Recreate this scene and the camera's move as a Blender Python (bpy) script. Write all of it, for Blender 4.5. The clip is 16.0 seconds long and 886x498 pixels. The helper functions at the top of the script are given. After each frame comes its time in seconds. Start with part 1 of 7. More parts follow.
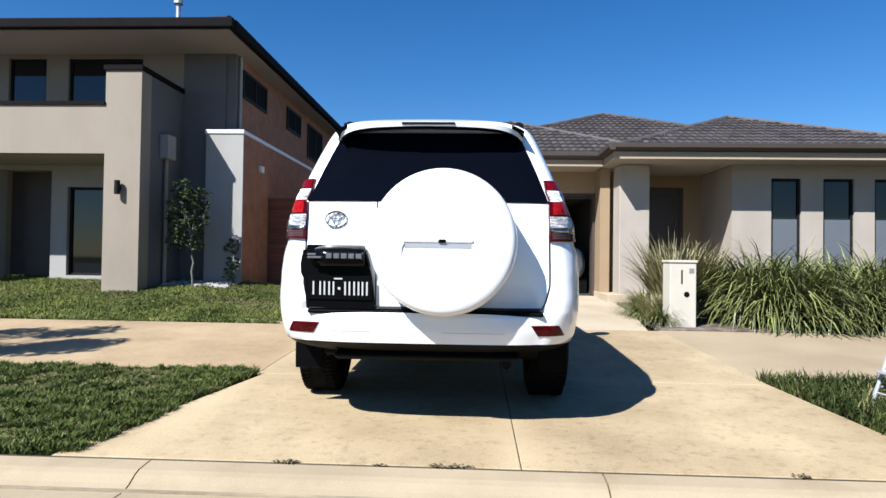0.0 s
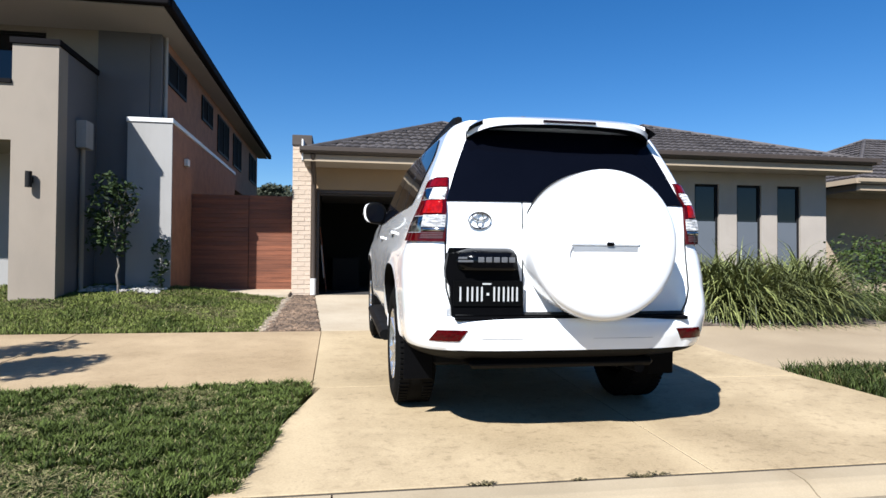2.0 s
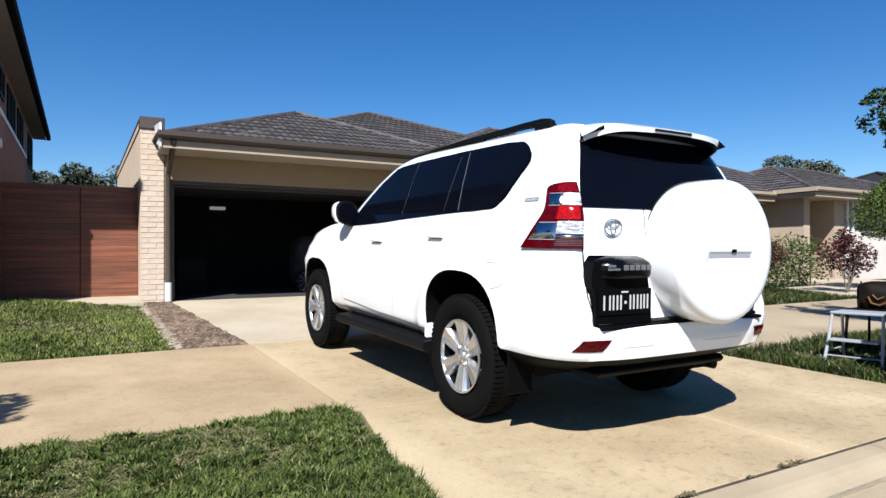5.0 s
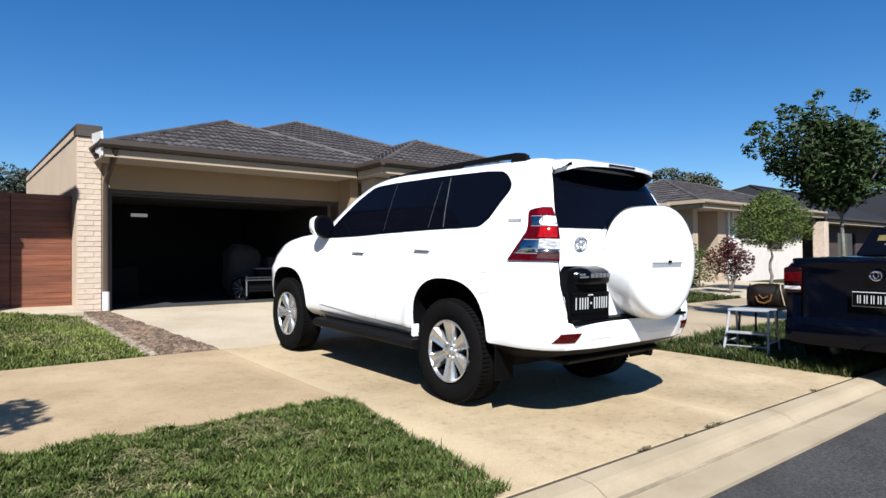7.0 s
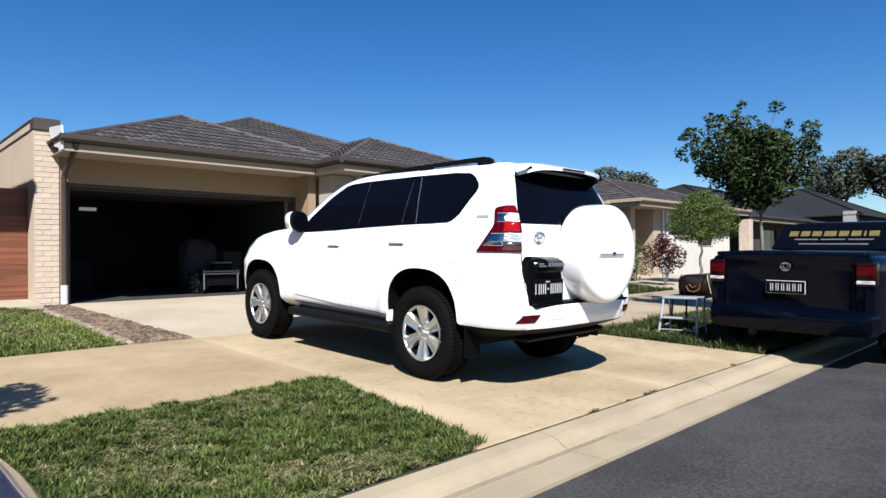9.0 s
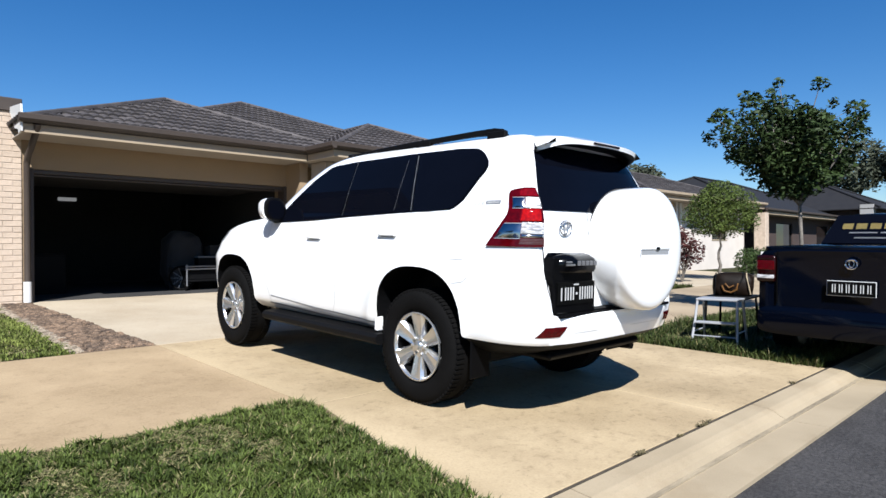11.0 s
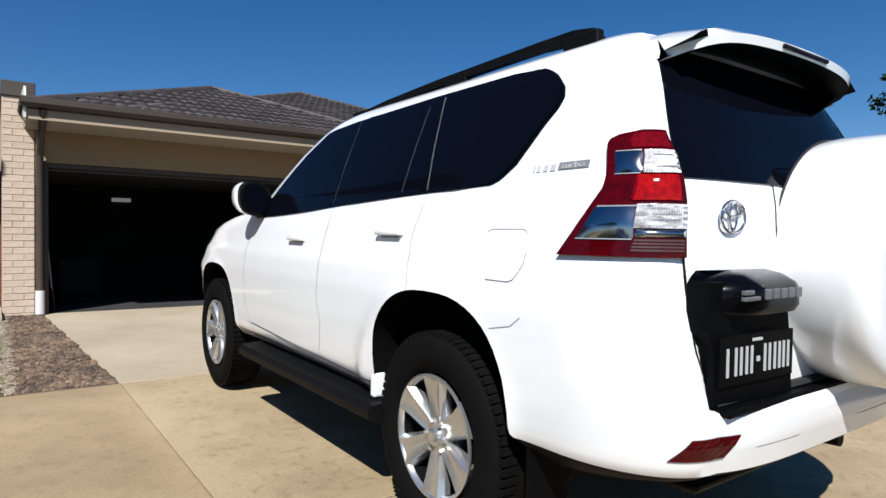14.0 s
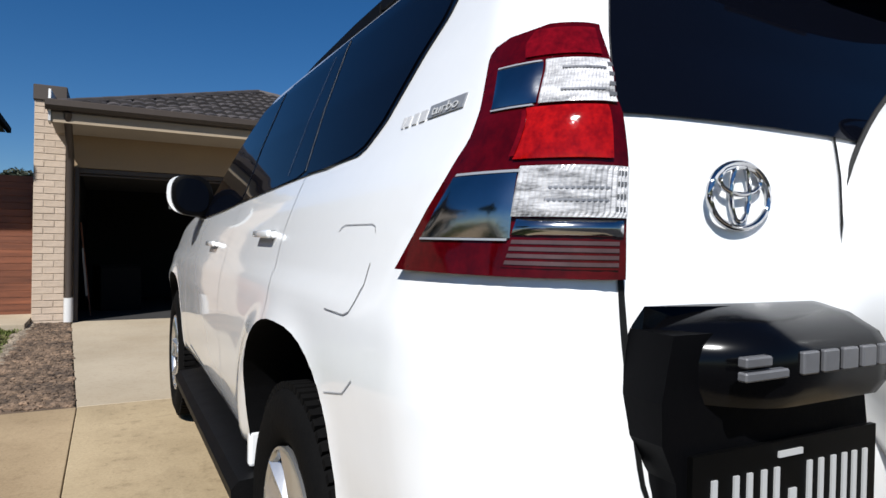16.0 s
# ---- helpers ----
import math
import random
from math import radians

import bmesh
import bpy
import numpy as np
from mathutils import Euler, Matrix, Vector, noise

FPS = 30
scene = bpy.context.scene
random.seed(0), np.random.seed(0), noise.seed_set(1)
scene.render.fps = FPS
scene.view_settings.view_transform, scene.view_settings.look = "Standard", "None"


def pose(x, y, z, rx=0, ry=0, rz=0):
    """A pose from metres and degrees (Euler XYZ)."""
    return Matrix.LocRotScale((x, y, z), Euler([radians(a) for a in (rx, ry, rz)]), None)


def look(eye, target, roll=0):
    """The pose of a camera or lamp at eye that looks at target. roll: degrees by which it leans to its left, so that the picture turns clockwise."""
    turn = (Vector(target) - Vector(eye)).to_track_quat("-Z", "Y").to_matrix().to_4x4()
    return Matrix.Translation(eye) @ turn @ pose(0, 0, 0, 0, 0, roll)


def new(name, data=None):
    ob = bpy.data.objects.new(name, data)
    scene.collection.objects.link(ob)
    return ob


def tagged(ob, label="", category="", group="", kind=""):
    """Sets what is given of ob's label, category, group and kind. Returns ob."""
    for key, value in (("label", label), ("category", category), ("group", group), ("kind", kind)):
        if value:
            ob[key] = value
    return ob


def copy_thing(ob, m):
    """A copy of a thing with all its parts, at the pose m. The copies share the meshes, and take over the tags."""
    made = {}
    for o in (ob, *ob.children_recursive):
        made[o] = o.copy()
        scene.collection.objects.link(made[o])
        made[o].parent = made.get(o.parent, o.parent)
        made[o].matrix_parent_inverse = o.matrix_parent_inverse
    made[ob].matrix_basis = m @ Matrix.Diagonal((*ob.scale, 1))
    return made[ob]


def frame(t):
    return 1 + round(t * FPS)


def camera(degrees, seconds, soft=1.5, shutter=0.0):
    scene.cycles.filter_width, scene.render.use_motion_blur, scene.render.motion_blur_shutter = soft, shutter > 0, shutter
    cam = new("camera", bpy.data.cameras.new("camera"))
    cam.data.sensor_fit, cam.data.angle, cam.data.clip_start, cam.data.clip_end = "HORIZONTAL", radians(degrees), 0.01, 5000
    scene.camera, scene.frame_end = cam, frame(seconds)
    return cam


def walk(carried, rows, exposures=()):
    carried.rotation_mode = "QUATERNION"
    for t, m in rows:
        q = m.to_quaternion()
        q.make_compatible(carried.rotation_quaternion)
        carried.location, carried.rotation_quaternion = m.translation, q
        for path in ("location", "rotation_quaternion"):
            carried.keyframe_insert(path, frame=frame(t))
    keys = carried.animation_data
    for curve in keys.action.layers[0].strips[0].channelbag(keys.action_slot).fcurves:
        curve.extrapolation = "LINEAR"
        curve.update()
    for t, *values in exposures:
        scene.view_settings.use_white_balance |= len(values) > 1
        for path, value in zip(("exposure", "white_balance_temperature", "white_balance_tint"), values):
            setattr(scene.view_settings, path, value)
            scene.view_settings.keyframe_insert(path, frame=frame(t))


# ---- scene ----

cam = camera(70.7, 16.0)
PATH = [
    (0, (0.065, -0.074, 1.107), (-0.0323, 1.9232, 1.1426), 0.81),
    (0.5, (-0.372, -0.036, 1.119), (-0.3369, 1.9629, 1.1557), 0.66),
    (1, (-0.759, 0.067, 1.136), (-0.6414, 2.0632, 1.1689), 0.69),
    (1.5, (-1.149, 0.127, 1.116), (-0.9256, 2.1138, 1.1496), 0.47),
    (2, (-1.489, 0.192, 1.116), (-1.1542, 2.1632, 1.1533), 0.41),
    (2.5, (-1.838, 0.342, 1.127), (-1.3906, 2.2909, 1.1600), 0.26),
    (3, (-2.160, 0.429, 1.140), (-1.5900, 2.3457, 1.1699), 0.10),
    (5.5, (-3.426, 1.123, 1.218), (-2.3236, 2.7914, 1.2426), -0.35),
    (6, (-3.682, 1.070, 1.247), (-2.4926, 2.6778, 1.2803), -0.45),
    (6.5, (-3.911, 0.921, 1.258), (-2.6840, 2.5000, 1.2939), -0.63),
    (7, (-4.070, 0.816, 1.238), (-2.8149, 2.3725, 1.2715), -0.55),
    (7.5, (-4.267, 0.747, 1.212), (-2.9770, 2.2747, 1.2431), -0.40),
    (8, (-4.432, 0.682, 1.206), (-3.0774, 2.1532, 1.2344), -0.44),
    (8.5, (-4.539, 0.614, 1.209), (-3.1596, 2.0623, 1.2310), -0.65),
    (9, (-4.611, 0.548, 1.207), (-3.2206, 1.9855, 1.2255), -0.53),
    (11.5, (-3.661, 1.493, 1.218), (-2.2859, 2.9450, 1.2112), -0.42),
    (12, (-3.439, 1.694, 1.226), (-2.0982, 3.1782, 1.2202), -0.57),
    (12.5, (-3.170, 1.906, 1.250), (-1.9176, 3.4651, 1.2485), -0.57),
    (13, (-2.906, 2.125, 1.248), (-1.7089, 3.7272, 1.2518), -0.37),
    (13.5, (-2.652, 2.334, 1.241), (-1.4660, 3.9445, 1.2480), -0.44),
    (14, (-2.425, 2.536, 1.240), (-1.2570, 4.1596, 1.2497), -0.31),
    (14.5, (-2.194, 2.724, 1.225), (-1.0550, 4.3685, 1.2395), -0.26),
    (15, (-2.001, 2.849, 1.213), (-0.8787, 4.5041, 1.2333), -0.26),
    (15.5, (-1.739, 2.901, 1.225), (-0.6848, 4.6000, 1.2539), -0.27),
    (16, (-1.494, 2.926, 1.243), (-0.5474, 4.6872, 1.2833), 0.16),
]
walk(cam, [(t, look(eye, target, roll)) for t, eye, target, roll in PATH], [(0.0, 1.13, 6000, 10), (3.0, 1.05, 6000, 10), (5.5, 1.00, 6000, 10), (9.0, 0.96, 6000, 10), (11.5, 0.95, 6000, 10), (13.0, 0.79, 6050, 10), (14.5, 0.45, 6150, 10), (16.0, 0.36, 6150, 10)])

# ---- world and sun ----
SUN_FROM = Vector((-0.64, -0.77, 1.0)).normalized()
world = bpy.data.worlds.new("world")
scene.world = world
world.use_nodes = True
wn = world.node_tree
sky = wn.nodes.new("ShaderNodeTexSky")
sky.sky_type = "NISHITA"
sky.sun_disc = False
sky.sun_elevation = math.asin(SUN_FROM.z)
sky.sun_rotation = math.atan2(SUN_FROM.x, SUN_FROM.y)
sky.altitude = 300.0
sky.air_density = 1.0
sky.dust_density = 0.15
sky.ozone_density = 4.0
deep = wn.nodes.new("ShaderNodeHueSaturation")
deep.inputs["Saturation"].default_value = 1.30
deep.inputs["Hue"].default_value = 0.504
wn.links.new(sky.outputs["Color"], deep.inputs["Color"])
wn.links.new(deep.outputs["Color"], wn.nodes["Background"].inputs["Color"])
wn.nodes["Background"].inputs["Strength"].default_value = 0.057
sun_data = bpy.data.lights.new("sun", "SUN")
sun_data.energy = 5.0
sun_data.angle = radians(0.53)
sun_data.color = (1.0, 0.965, 0.90)
sun = new("sun", sun_data)
sun.matrix_world = look(SUN_FROM * 60, (0, 0, 0))


# ---- materials ----
def mat(name, color, rough=0.6, vary=0.12, scale=6.0, fine=60.0, bump=0.15, metal=0.0, coat=0.0, second=None, spec=0.5, emit=None, stretch=None, per_object=0.0):
    """A surface with colour that varies at two scales, fine relief and a varied gloss."""
    m = bpy.data.materials.new(name)
    m.use_nodes = True
    nt = m.node_tree
    b = nt.nodes["Principled BSDF"]
    b.inputs["Metallic"].default_value = metal
    b.inputs["Coat Weight"].default_value = coat
    b.inputs["Coat Roughness"].default_value = 0.04
    b.inputs["Specular IOR Level"].default_value = spec
    tc = nt.nodes.new("ShaderNodeTexCoord")
    src = tc.outputs["Object"]
    if stretch:
        mp = nt.nodes.new("ShaderNodeMapping")
        mp.inputs["Scale"].default_value = stretch
        nt.links.new(src, mp.inputs["Vector"])
        src = mp.outputs["Vector"]
    big = nt.nodes.new("ShaderNodeTexNoise")
    big.inputs["Scale"].default_value = scale
    big.inputs["Detail"].default_value = 4
    small = nt.nodes.new("ShaderNodeTexNoise")
    small.inputs["Scale"].default_value = fine
    small.inputs["Detail"].default_value = 3
    for n in (big, small):
        nt.links.new(src, n.inputs["Vector"])
    mixn = nt.nodes.new("ShaderNodeMath")
    mixn.operation = "ADD"
    half = nt.nodes.new("ShaderNodeMath")
    half.operation = "MULTIPLY"
    half.inputs[1].default_value = 0.5
    nt.links.new(small.outputs["Fac"], half.inputs[0])
    nt.links.new(big.outputs["Fac"], mixn.inputs[0])
    nt.links.new(half.outputs[0], mixn.inputs[1])
    ramp = nt.nodes.new("ShaderNodeValToRGB")
    ramp.color_ramp.elements[0].position = 0.5
    ramp.color_ramp.elements[1].position = 1.0
    c0 = [max(0.0, c * (1 - vary)) for c in color]
    c1 = [min(1.0, c * (1 + vary)) for c in (second or color)]
    ramp.color_ramp.elements[0].color = (*c0, 1)
    ramp.color_ramp.elements[1].color = (*c1, 1)
    nt.links.new(mixn.outputs[0], ramp.inputs["Fac"])
    out = ramp.outputs["Color"]
    if per_object:
        oi = nt.nodes.new("ShaderNodeObjectInfo")
        geo = nt.nodes.new("ShaderNodeNewGeometry")
        add = nt.nodes.new("ShaderNodeMath")
        add.operation = "ADD"
        nt.links.new(oi.outputs["Random"], add.inputs[0])
        nt.links.new(geo.outputs["Random Per Island"], add.inputs[1])
        fr = nt.nodes.new("ShaderNodeMath")
        fr.operation = "FRACT"
        nt.links.new(add.outputs[0], fr.inputs[0])
        mr = nt.nodes.new("ShaderNodeMapRange")
        mr.inputs["To Min"].default_value = 1 - per_object
        mr.inputs["To Max"].default_value = 1 + per_object
        nt.links.new(fr.outputs[0], mr.inputs["Value"])
        hs = nt.nodes.new("ShaderNodeHueSaturation")
        nt.links.new(mr.outputs["Result"], hs.inputs["Value"])
        nt.links.new(out, hs.inputs["Color"])
        out = hs.outputs["Color"]
    nt.links.new(out, b.inputs["Base Color"])
    rr = nt.nodes.new("ShaderNodeMapRange")
    rr.inputs["To Min"].default_value = max(0.02, rough * 0.85)
    rr.inputs["To Max"].default_value = min(1.0, rough * 1.15)
    nt.links.new(big.outputs["Fac"], rr.inputs["Value"])
    nt.links.new(rr.outputs["Result"], b.inputs["Roughness"])
    if bump:
        bp = nt.nodes.new("ShaderNodeBump")
        bp.inputs["Strength"].default_value = bump
        bp.inputs["Distance"].default_value = 0.01
        nt.links.new(small.outputs["Fac"], bp.inputs["Height"])
        nt.links.new(bp.outputs["Normal"], b.inputs["Normal"])
    if emit:
        b.inputs["Emission Color"].default_value = (*emit[:3], 1)
        b.inputs["Emission Strength"].default_value = emit[3]
    return m


def weather(m, tint, scale, lo, hi, amount, stretch=(1, 1, 1), margins=()):
    """Stains with soft edges over a material's own colour; smooth-trowelled margins along joints stay clean."""
    nt = m.node_tree
    b = nt.nodes["Principled BSDF"]
    old = b.inputs["Base Color"].links[0].from_socket
    tc = nt.nodes.new("ShaderNodeTexCoord")
    mp = nt.nodes.new("ShaderNodeMapping")
    mp.inputs["Scale"].default_value = stretch
    mp.inputs["Location"].default_value = (3.1 * scale, 1.7, 0.4)
    nt.links.new(tc.outputs["Object"], mp.inputs["Vector"])
    n = nt.nodes.new("ShaderNodeTexNoise")
    n.inputs["Scale"].default_value = scale
    n.inputs["Detail"].default_value = 7
    n.inputs["Roughness"].default_value = 0.62
    nt.links.new(mp.outputs["Vector"], n.inputs["Vector"])
    r = nt.nodes.new("ShaderNodeMapRange")
    r.inputs["From Min"].default_value = lo
    r.inputs["From Max"].default_value = hi
    r.inputs["To Max"].default_value = amount
    nt.links.new(n.outputs["Fac"], r.inputs["Value"])
    fac = r.outputs["Result"]
    if margins:
        sep = nt.nodes.new("ShaderNodeSeparateXYZ")
        nt.links.new(tc.outputs["Object"], sep.inputs["Vector"])
        for axis, value in margins:
            off = nt.nodes.new("ShaderNodeMath")
            off.operation = "SUBTRACT"
            nt.links.new(sep.outputs[axis], off.inputs[0])
            off.inputs[1].default_value = value
            away = nt.nodes.new("ShaderNodeMath")
            away.operation = "ABSOLUTE"
            nt.links.new(off.outputs[0], away.inputs[0])
            ragged = nt.nodes.new("ShaderNodeMath")
            ragged.operation = "MULTIPLY_ADD"
            nt.links.new(n.outputs["Fac"], ragged.inputs[0])
            ragged.inputs[1].default_value = 0.30
            nt.links.new(away.outputs[0], ragged.inputs[2])
            edge = nt.nodes.new("ShaderNodeMapRange")
            edge.inputs["From Min"].default_value = 0.20
            edge.inputs["From Max"].default_value = 0.37
            edge.inputs["To Min"].default_value = 0.12
            nt.links.new(ragged.outputs[0], edge.inputs["Value"])
            both = nt.nodes.new("ShaderNodeMath")
            both.operation = "MULTIPLY"
            nt.links.new(fac, both.inputs[0])
            nt.links.new(edge.outputs["Result"], both.inputs[1])
            fac = both.outputs[0]
    mx = nt.nodes.new("ShaderNodeMix")
    mx.data_type = "RGBA"
    mx.blend_type = "MULTIPLY"
    nt.links.new(fac, mx.inputs[0])
    nt.links.new(old, mx.inputs[6])
    mx.inputs[7].default_value = (*tint, 1)
    nt.links.new(mx.outputs[2], b.inputs["Base Color"])
    return m


M_CONC = mat("concrete_path", (0.3313, 0.2499, 0.1425), 0.85, 0.10, 0.9, 70, 0.16, second=(0.4034, 0.3128, 0.1906))
M_PATH = mat("footpath_concrete", (0.2954, 0.2118, 0.1168), 0.85, 0.10, 0.9, 70, 0.16, second=(0.3603, 0.2674, 0.1589))
# darker tone for the slabs right of the driveway
M_PATH_RIGHT = mat("right_footpath_concrete", (0.262, 0.197, 0.122), 0.85, 0.10, 0.9, 70, 0.16, second=(0.318, 0.248, 0.160))
M_CONC_LIGHT = mat("concrete_drive", (0.3758, 0.3067, 0.216), 0.85, 0.06, 1.1, 140, 0.10, second=(0.4061, 0.3391, 0.2462))
M_KERB = mat("kerb_concrete", (0.2864, 0.2269, 0.1451), 0.85, 0.08, 1.6, 120, 0.15, second=(0.3199, 0.2567, 0.1693))
M_JOINT = mat("joint_dirt", (0.045, 0.034, 0.022), 0.95, 0.4, 8, 80, 0.3)
M_STRIP = mat("bark_strip", (0.075, 0.052, 0.038), 0.95, 0.45, 3.0, 40, 0.9, second=(0.155, 0.103, 0.066), per_object=0.5)
M_EDGING = mat("edging_stone", (0.25, 0.20, 0.145), 0.85, 0.2, 9, 60, 0.15, per_object=0.3)
M_ASPHALT = mat("asphalt", (0.0496, 0.0456, 0.0456), 0.9, 0.30, 40, 260, 0.8, second=(0.0704, 0.0664, 0.0648), spec=0.2)
M_SOIL = mat("soil", (0.0176, 0.0208, 0.008), 0.95, 0.25, 5, 50, 0.4, second=(0.036, 0.0368, 0.0144), spec=0.1)
M_MULCH = mat("mulch", (0.0835, 0.0605, 0.0461), 0.95, 0.45, 7, 60, 0.8, second=(0.156, 0.121, 0.095))
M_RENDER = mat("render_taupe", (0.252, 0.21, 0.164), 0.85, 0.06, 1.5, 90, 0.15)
# darker grey copy of the taupe render, for returns that stand in shade
M_RENDER_SHADED = mat("render_shaded", (0.108, 0.104, 0.106), 0.85, 0.06, 1.5, 90, 0.15)
M_RENDER_LIGHT = mat("render_light", (0.3, 0.288, 0.274), 0.85, 0.05, 1.5, 90, 0.12)
M_WALL15 = mat("wall_taupe", (0.336, 0.292, 0.248), 0.85, 0.06, 2, 90, 0.15)
M_CREAM = mat("cream_paint", (0.3227, 0.2523, 0.1734), 0.7, 0.05, 2, 60, 0.05)
M_TAN = mat("tan_render", (0.2601, 0.1838, 0.1085), 0.8, 0.06, 2, 80, 0.1)
M_NEXT = mat("cream_wall", (0.37, 0.285, 0.205), 0.85, 0.08, 2, 80, 0.15)
M_BRICK = mat("cream_brick", (0.450, 0.352, 0.266), 0.9, 0.10, 9, 120, 0.3, second=(0.500, 0.396, 0.304), per_object=0.06)
M_MORTAR = mat("mortar", (0.375, 0.300, 0.232), 0.95, 0.08, 6, 120, 0.3)
M_CREAM_WALL = mat("cream_render", (0.448, 0.3494, 0.2554), 0.9, 0.06, 1.5, 90, 0.15)
M_SOFFIT_GREY = mat("grey_soffit", (0.24, 0.22, 0.2), 0.8, 0.05, 2, 60, 0.03)
M_REDBRICK = mat("brown_brick", (0.2236, 0.1029, 0.05366), 0.9, 0.12, 5, 90, 0.3, second=(0.2773, 0.1342, 0.07334))
M_ROOF = mat("roof_tile_grey", (0.046, 0.040, 0.039), 0.7, 0.20, 3, 60, 0.2, second=(0.074, 0.065, 0.063), per_object=0.24, spec=0.25)
M_ROOF_DARK = mat("roof_tile_dark", (0.015, 0.0144, 0.0156), 0.75, 0.15, 3, 60, 0.2, spec=0.25)
M_GUTTER = mat("gutter_brown", (0.049, 0.0357, 0.0276), 0.6, 0.08, 4, 40, 0.03)
M_FASCIA_DARK = mat("gutter_dark", (0.0064, 0.0056, 0.0064), 0.9, 0.08, 4, 40, 0.03, spec=0.1)
M_SOFFIT = mat("soffit", (0.2927, 0.2599, 0.2222), 0.8, 0.04, 3, 60, 0.03)
M_WHITE = mat("white_pvc", (0.597, 0.589, 0.574), 0.45, 0.03, 5, 40, 0.03)
M_WINDOW = mat("window_glass", (0.005, 0.006, 0.008), 0.03, 0.15, 1.2, 12, 0.0, spec=0.5)
M_FRAME = mat("dark_frame", (0.0112, 0.0108, 0.0112), 0.6, 0.1, 6, 40, 0.02, spec=0.12)
M_DOOR = mat("front_door", (0.049, 0.0374, 0.0317), 0.5, 0.1, 3, 30, 0.05)
M_BLIND = mat("window_blind", (0.0922, 0.104, 0.121), 0.8, 0.04, 3, 40, 0.03)
M_TIMBER = mat("merbau_slat", (0.115, 0.0357, 0.015), 0.6, 0.25, 3, 40, 0.15, second=(0.167, 0.0547, 0.0242), stretch=(0.4, 6, 6), per_object=0.18)
# near-black colours stand in for the deep shade inside the garage
M_DARK = mat("shaded_garage_wall", (0.016, 0.0152, 0.0152), 0.9, 0.1, 2, 40, 0.05)
M_GARFLOOR = mat("shaded_garage_floor", (0.028, 0.0264, 0.0256), 0.8, 0.12, 2, 60, 0.05)
M_BLACK = mat("black_plastic", (0.0048, 0.0048, 0.0052), 0.5, 0.1, 8, 120, 0.08, spec=0.07)
M_STEEL = mat("aluminium", (0.397, 0.403, 0.416), 0.45, 0.05, 6, 80, 0.03, metal=0.35)
M_BARK = mat("bark", (0.0979, 0.0835, 0.0691), 0.95, 0.3, 8, 40, 0.6, second=(0.156, 0.138, 0.115))
M_LEAF = mat("leaf", (0.0264, 0.0458, 0.0114), 0.55, 0.30, 2, 20, 0.0, second=(0.0563, 0.0774, 0.0194), per_object=0.35, spec=0.15)
M_LEAF_DARK = mat("leaf_dark", (0.0158, 0.0282, 0.0088), 0.6, 0.30, 1, 10, 0.0, second=(0.0352, 0.0546, 0.0158), per_object=0.35, spec=0.15)
M_LEAF_FAR = mat("gum_leaf", (0.0366, 0.0436, 0.0282), 0.7, 0.30, 0.5, 5, 0.0, second=(0.0669, 0.0739, 0.0493), per_object=0.25, spec=0.15)
M_LEAF_BRIGHT = mat("leaf_bright", (0.04224, 0.0648, 0.0124), 0.55, 0.30, 2, 20, 0.0, second=(0.0732, 0.096, 0.02256), per_object=0.30, spec=0.15)
M_LEAF_RED = mat("leaf_red", (0.0387, 0.00986, 0.0113), 0.6, 0.30, 2, 20, 0.0, second=(0.0704, 0.0225, 0.0197), per_object=0.30, spec=0.15)
M_STRAP = mat("strap_leaf", (0.05702, 0.07395, 0.01795), 0.42, 0.25, 2, 20, 0.0, second=(0.1584, 0.168, 0.05685), per_object=0.60)
M_GRASS = mat("grass_blade", (0.02563, 0.0438, 0.006804), 0.6, 0.30, 1.3, 9, 0.0, second=(0.06671, 0.08594, 0.0196), per_object=0.65, spec=0.15)
M_LAWN = mat("lawn_blade", (0.0525, 0.07871, 0.01349), 0.6, 0.30, 1.3, 9, 0.0, second=(0.14, 0.1587, 0.0387), per_object=0.65, spec=0.15)
M_VERGE = mat("long_verge_blade", (0.018, 0.030, 0.006), 0.6, 0.30, 1.3, 9, 0.0, second=(0.045, 0.058, 0.016), per_object=0.65, spec=0.12)
M_STRAW = mat("dry_grass", (0.1813, 0.1587, 0.07708), 0.8, 0.25, 2, 9, 0.0, per_object=0.40, spec=0.15)
M_PEBBLE = mat("white_pebble", (0.357, 0.334, 0.3), 0.8, 0.15, 9, 60, 0.1, per_object=0.2)

for m in (M_CONC, M_PATH, M_PATH_RIGHT):
    weather(m, (0.45, 0.42, 0.40), 75, 0.58, 0.68, 0.45)
weather(M_PATH, (0.76, 0.73, 0.69), 0.62, 0.36, 0.58, 0.45, margins=(("X", -1.66),))
weather(M_PATH, (0.74, 0.71, 0.68), 3.4, 0.44, 0.62, 0.35, margins=(("X", -1.66),))
weather(M_PATH, (0.62, 0.58, 0.54), 15, 0.53, 0.68, 0.40)
MARGINS = (("X", -1.66), ("X", 0.31), ("Y", 4.92))
weather(M_CONC, (0.76, 0.73, 0.69), 0.62, 0.40, 0.60, 0.42, margins=MARGINS)
weather(M_CONC, (0.72, 0.70, 0.67), 3.4, 0.44, 0.60, 0.38, margins=MARGINS)
weather(M_CONC, (0.55, 0.52, 0.49), 15, 0.53, 0.68, 0.55, margins=MARGINS)
weather(M_CONC_LIGHT, (0.80, 0.75, 0.68), 0.9, 0.48, 0.68, 0.5)
weather(M_CONC_LIGHT, (0.72, 0.69, 0.66), 28, 0.52, 0.68, 0.45)
weather(M_KERB, (0.74, 0.69, 0.62), 2.2, 0.50, 0.68, 0.5)
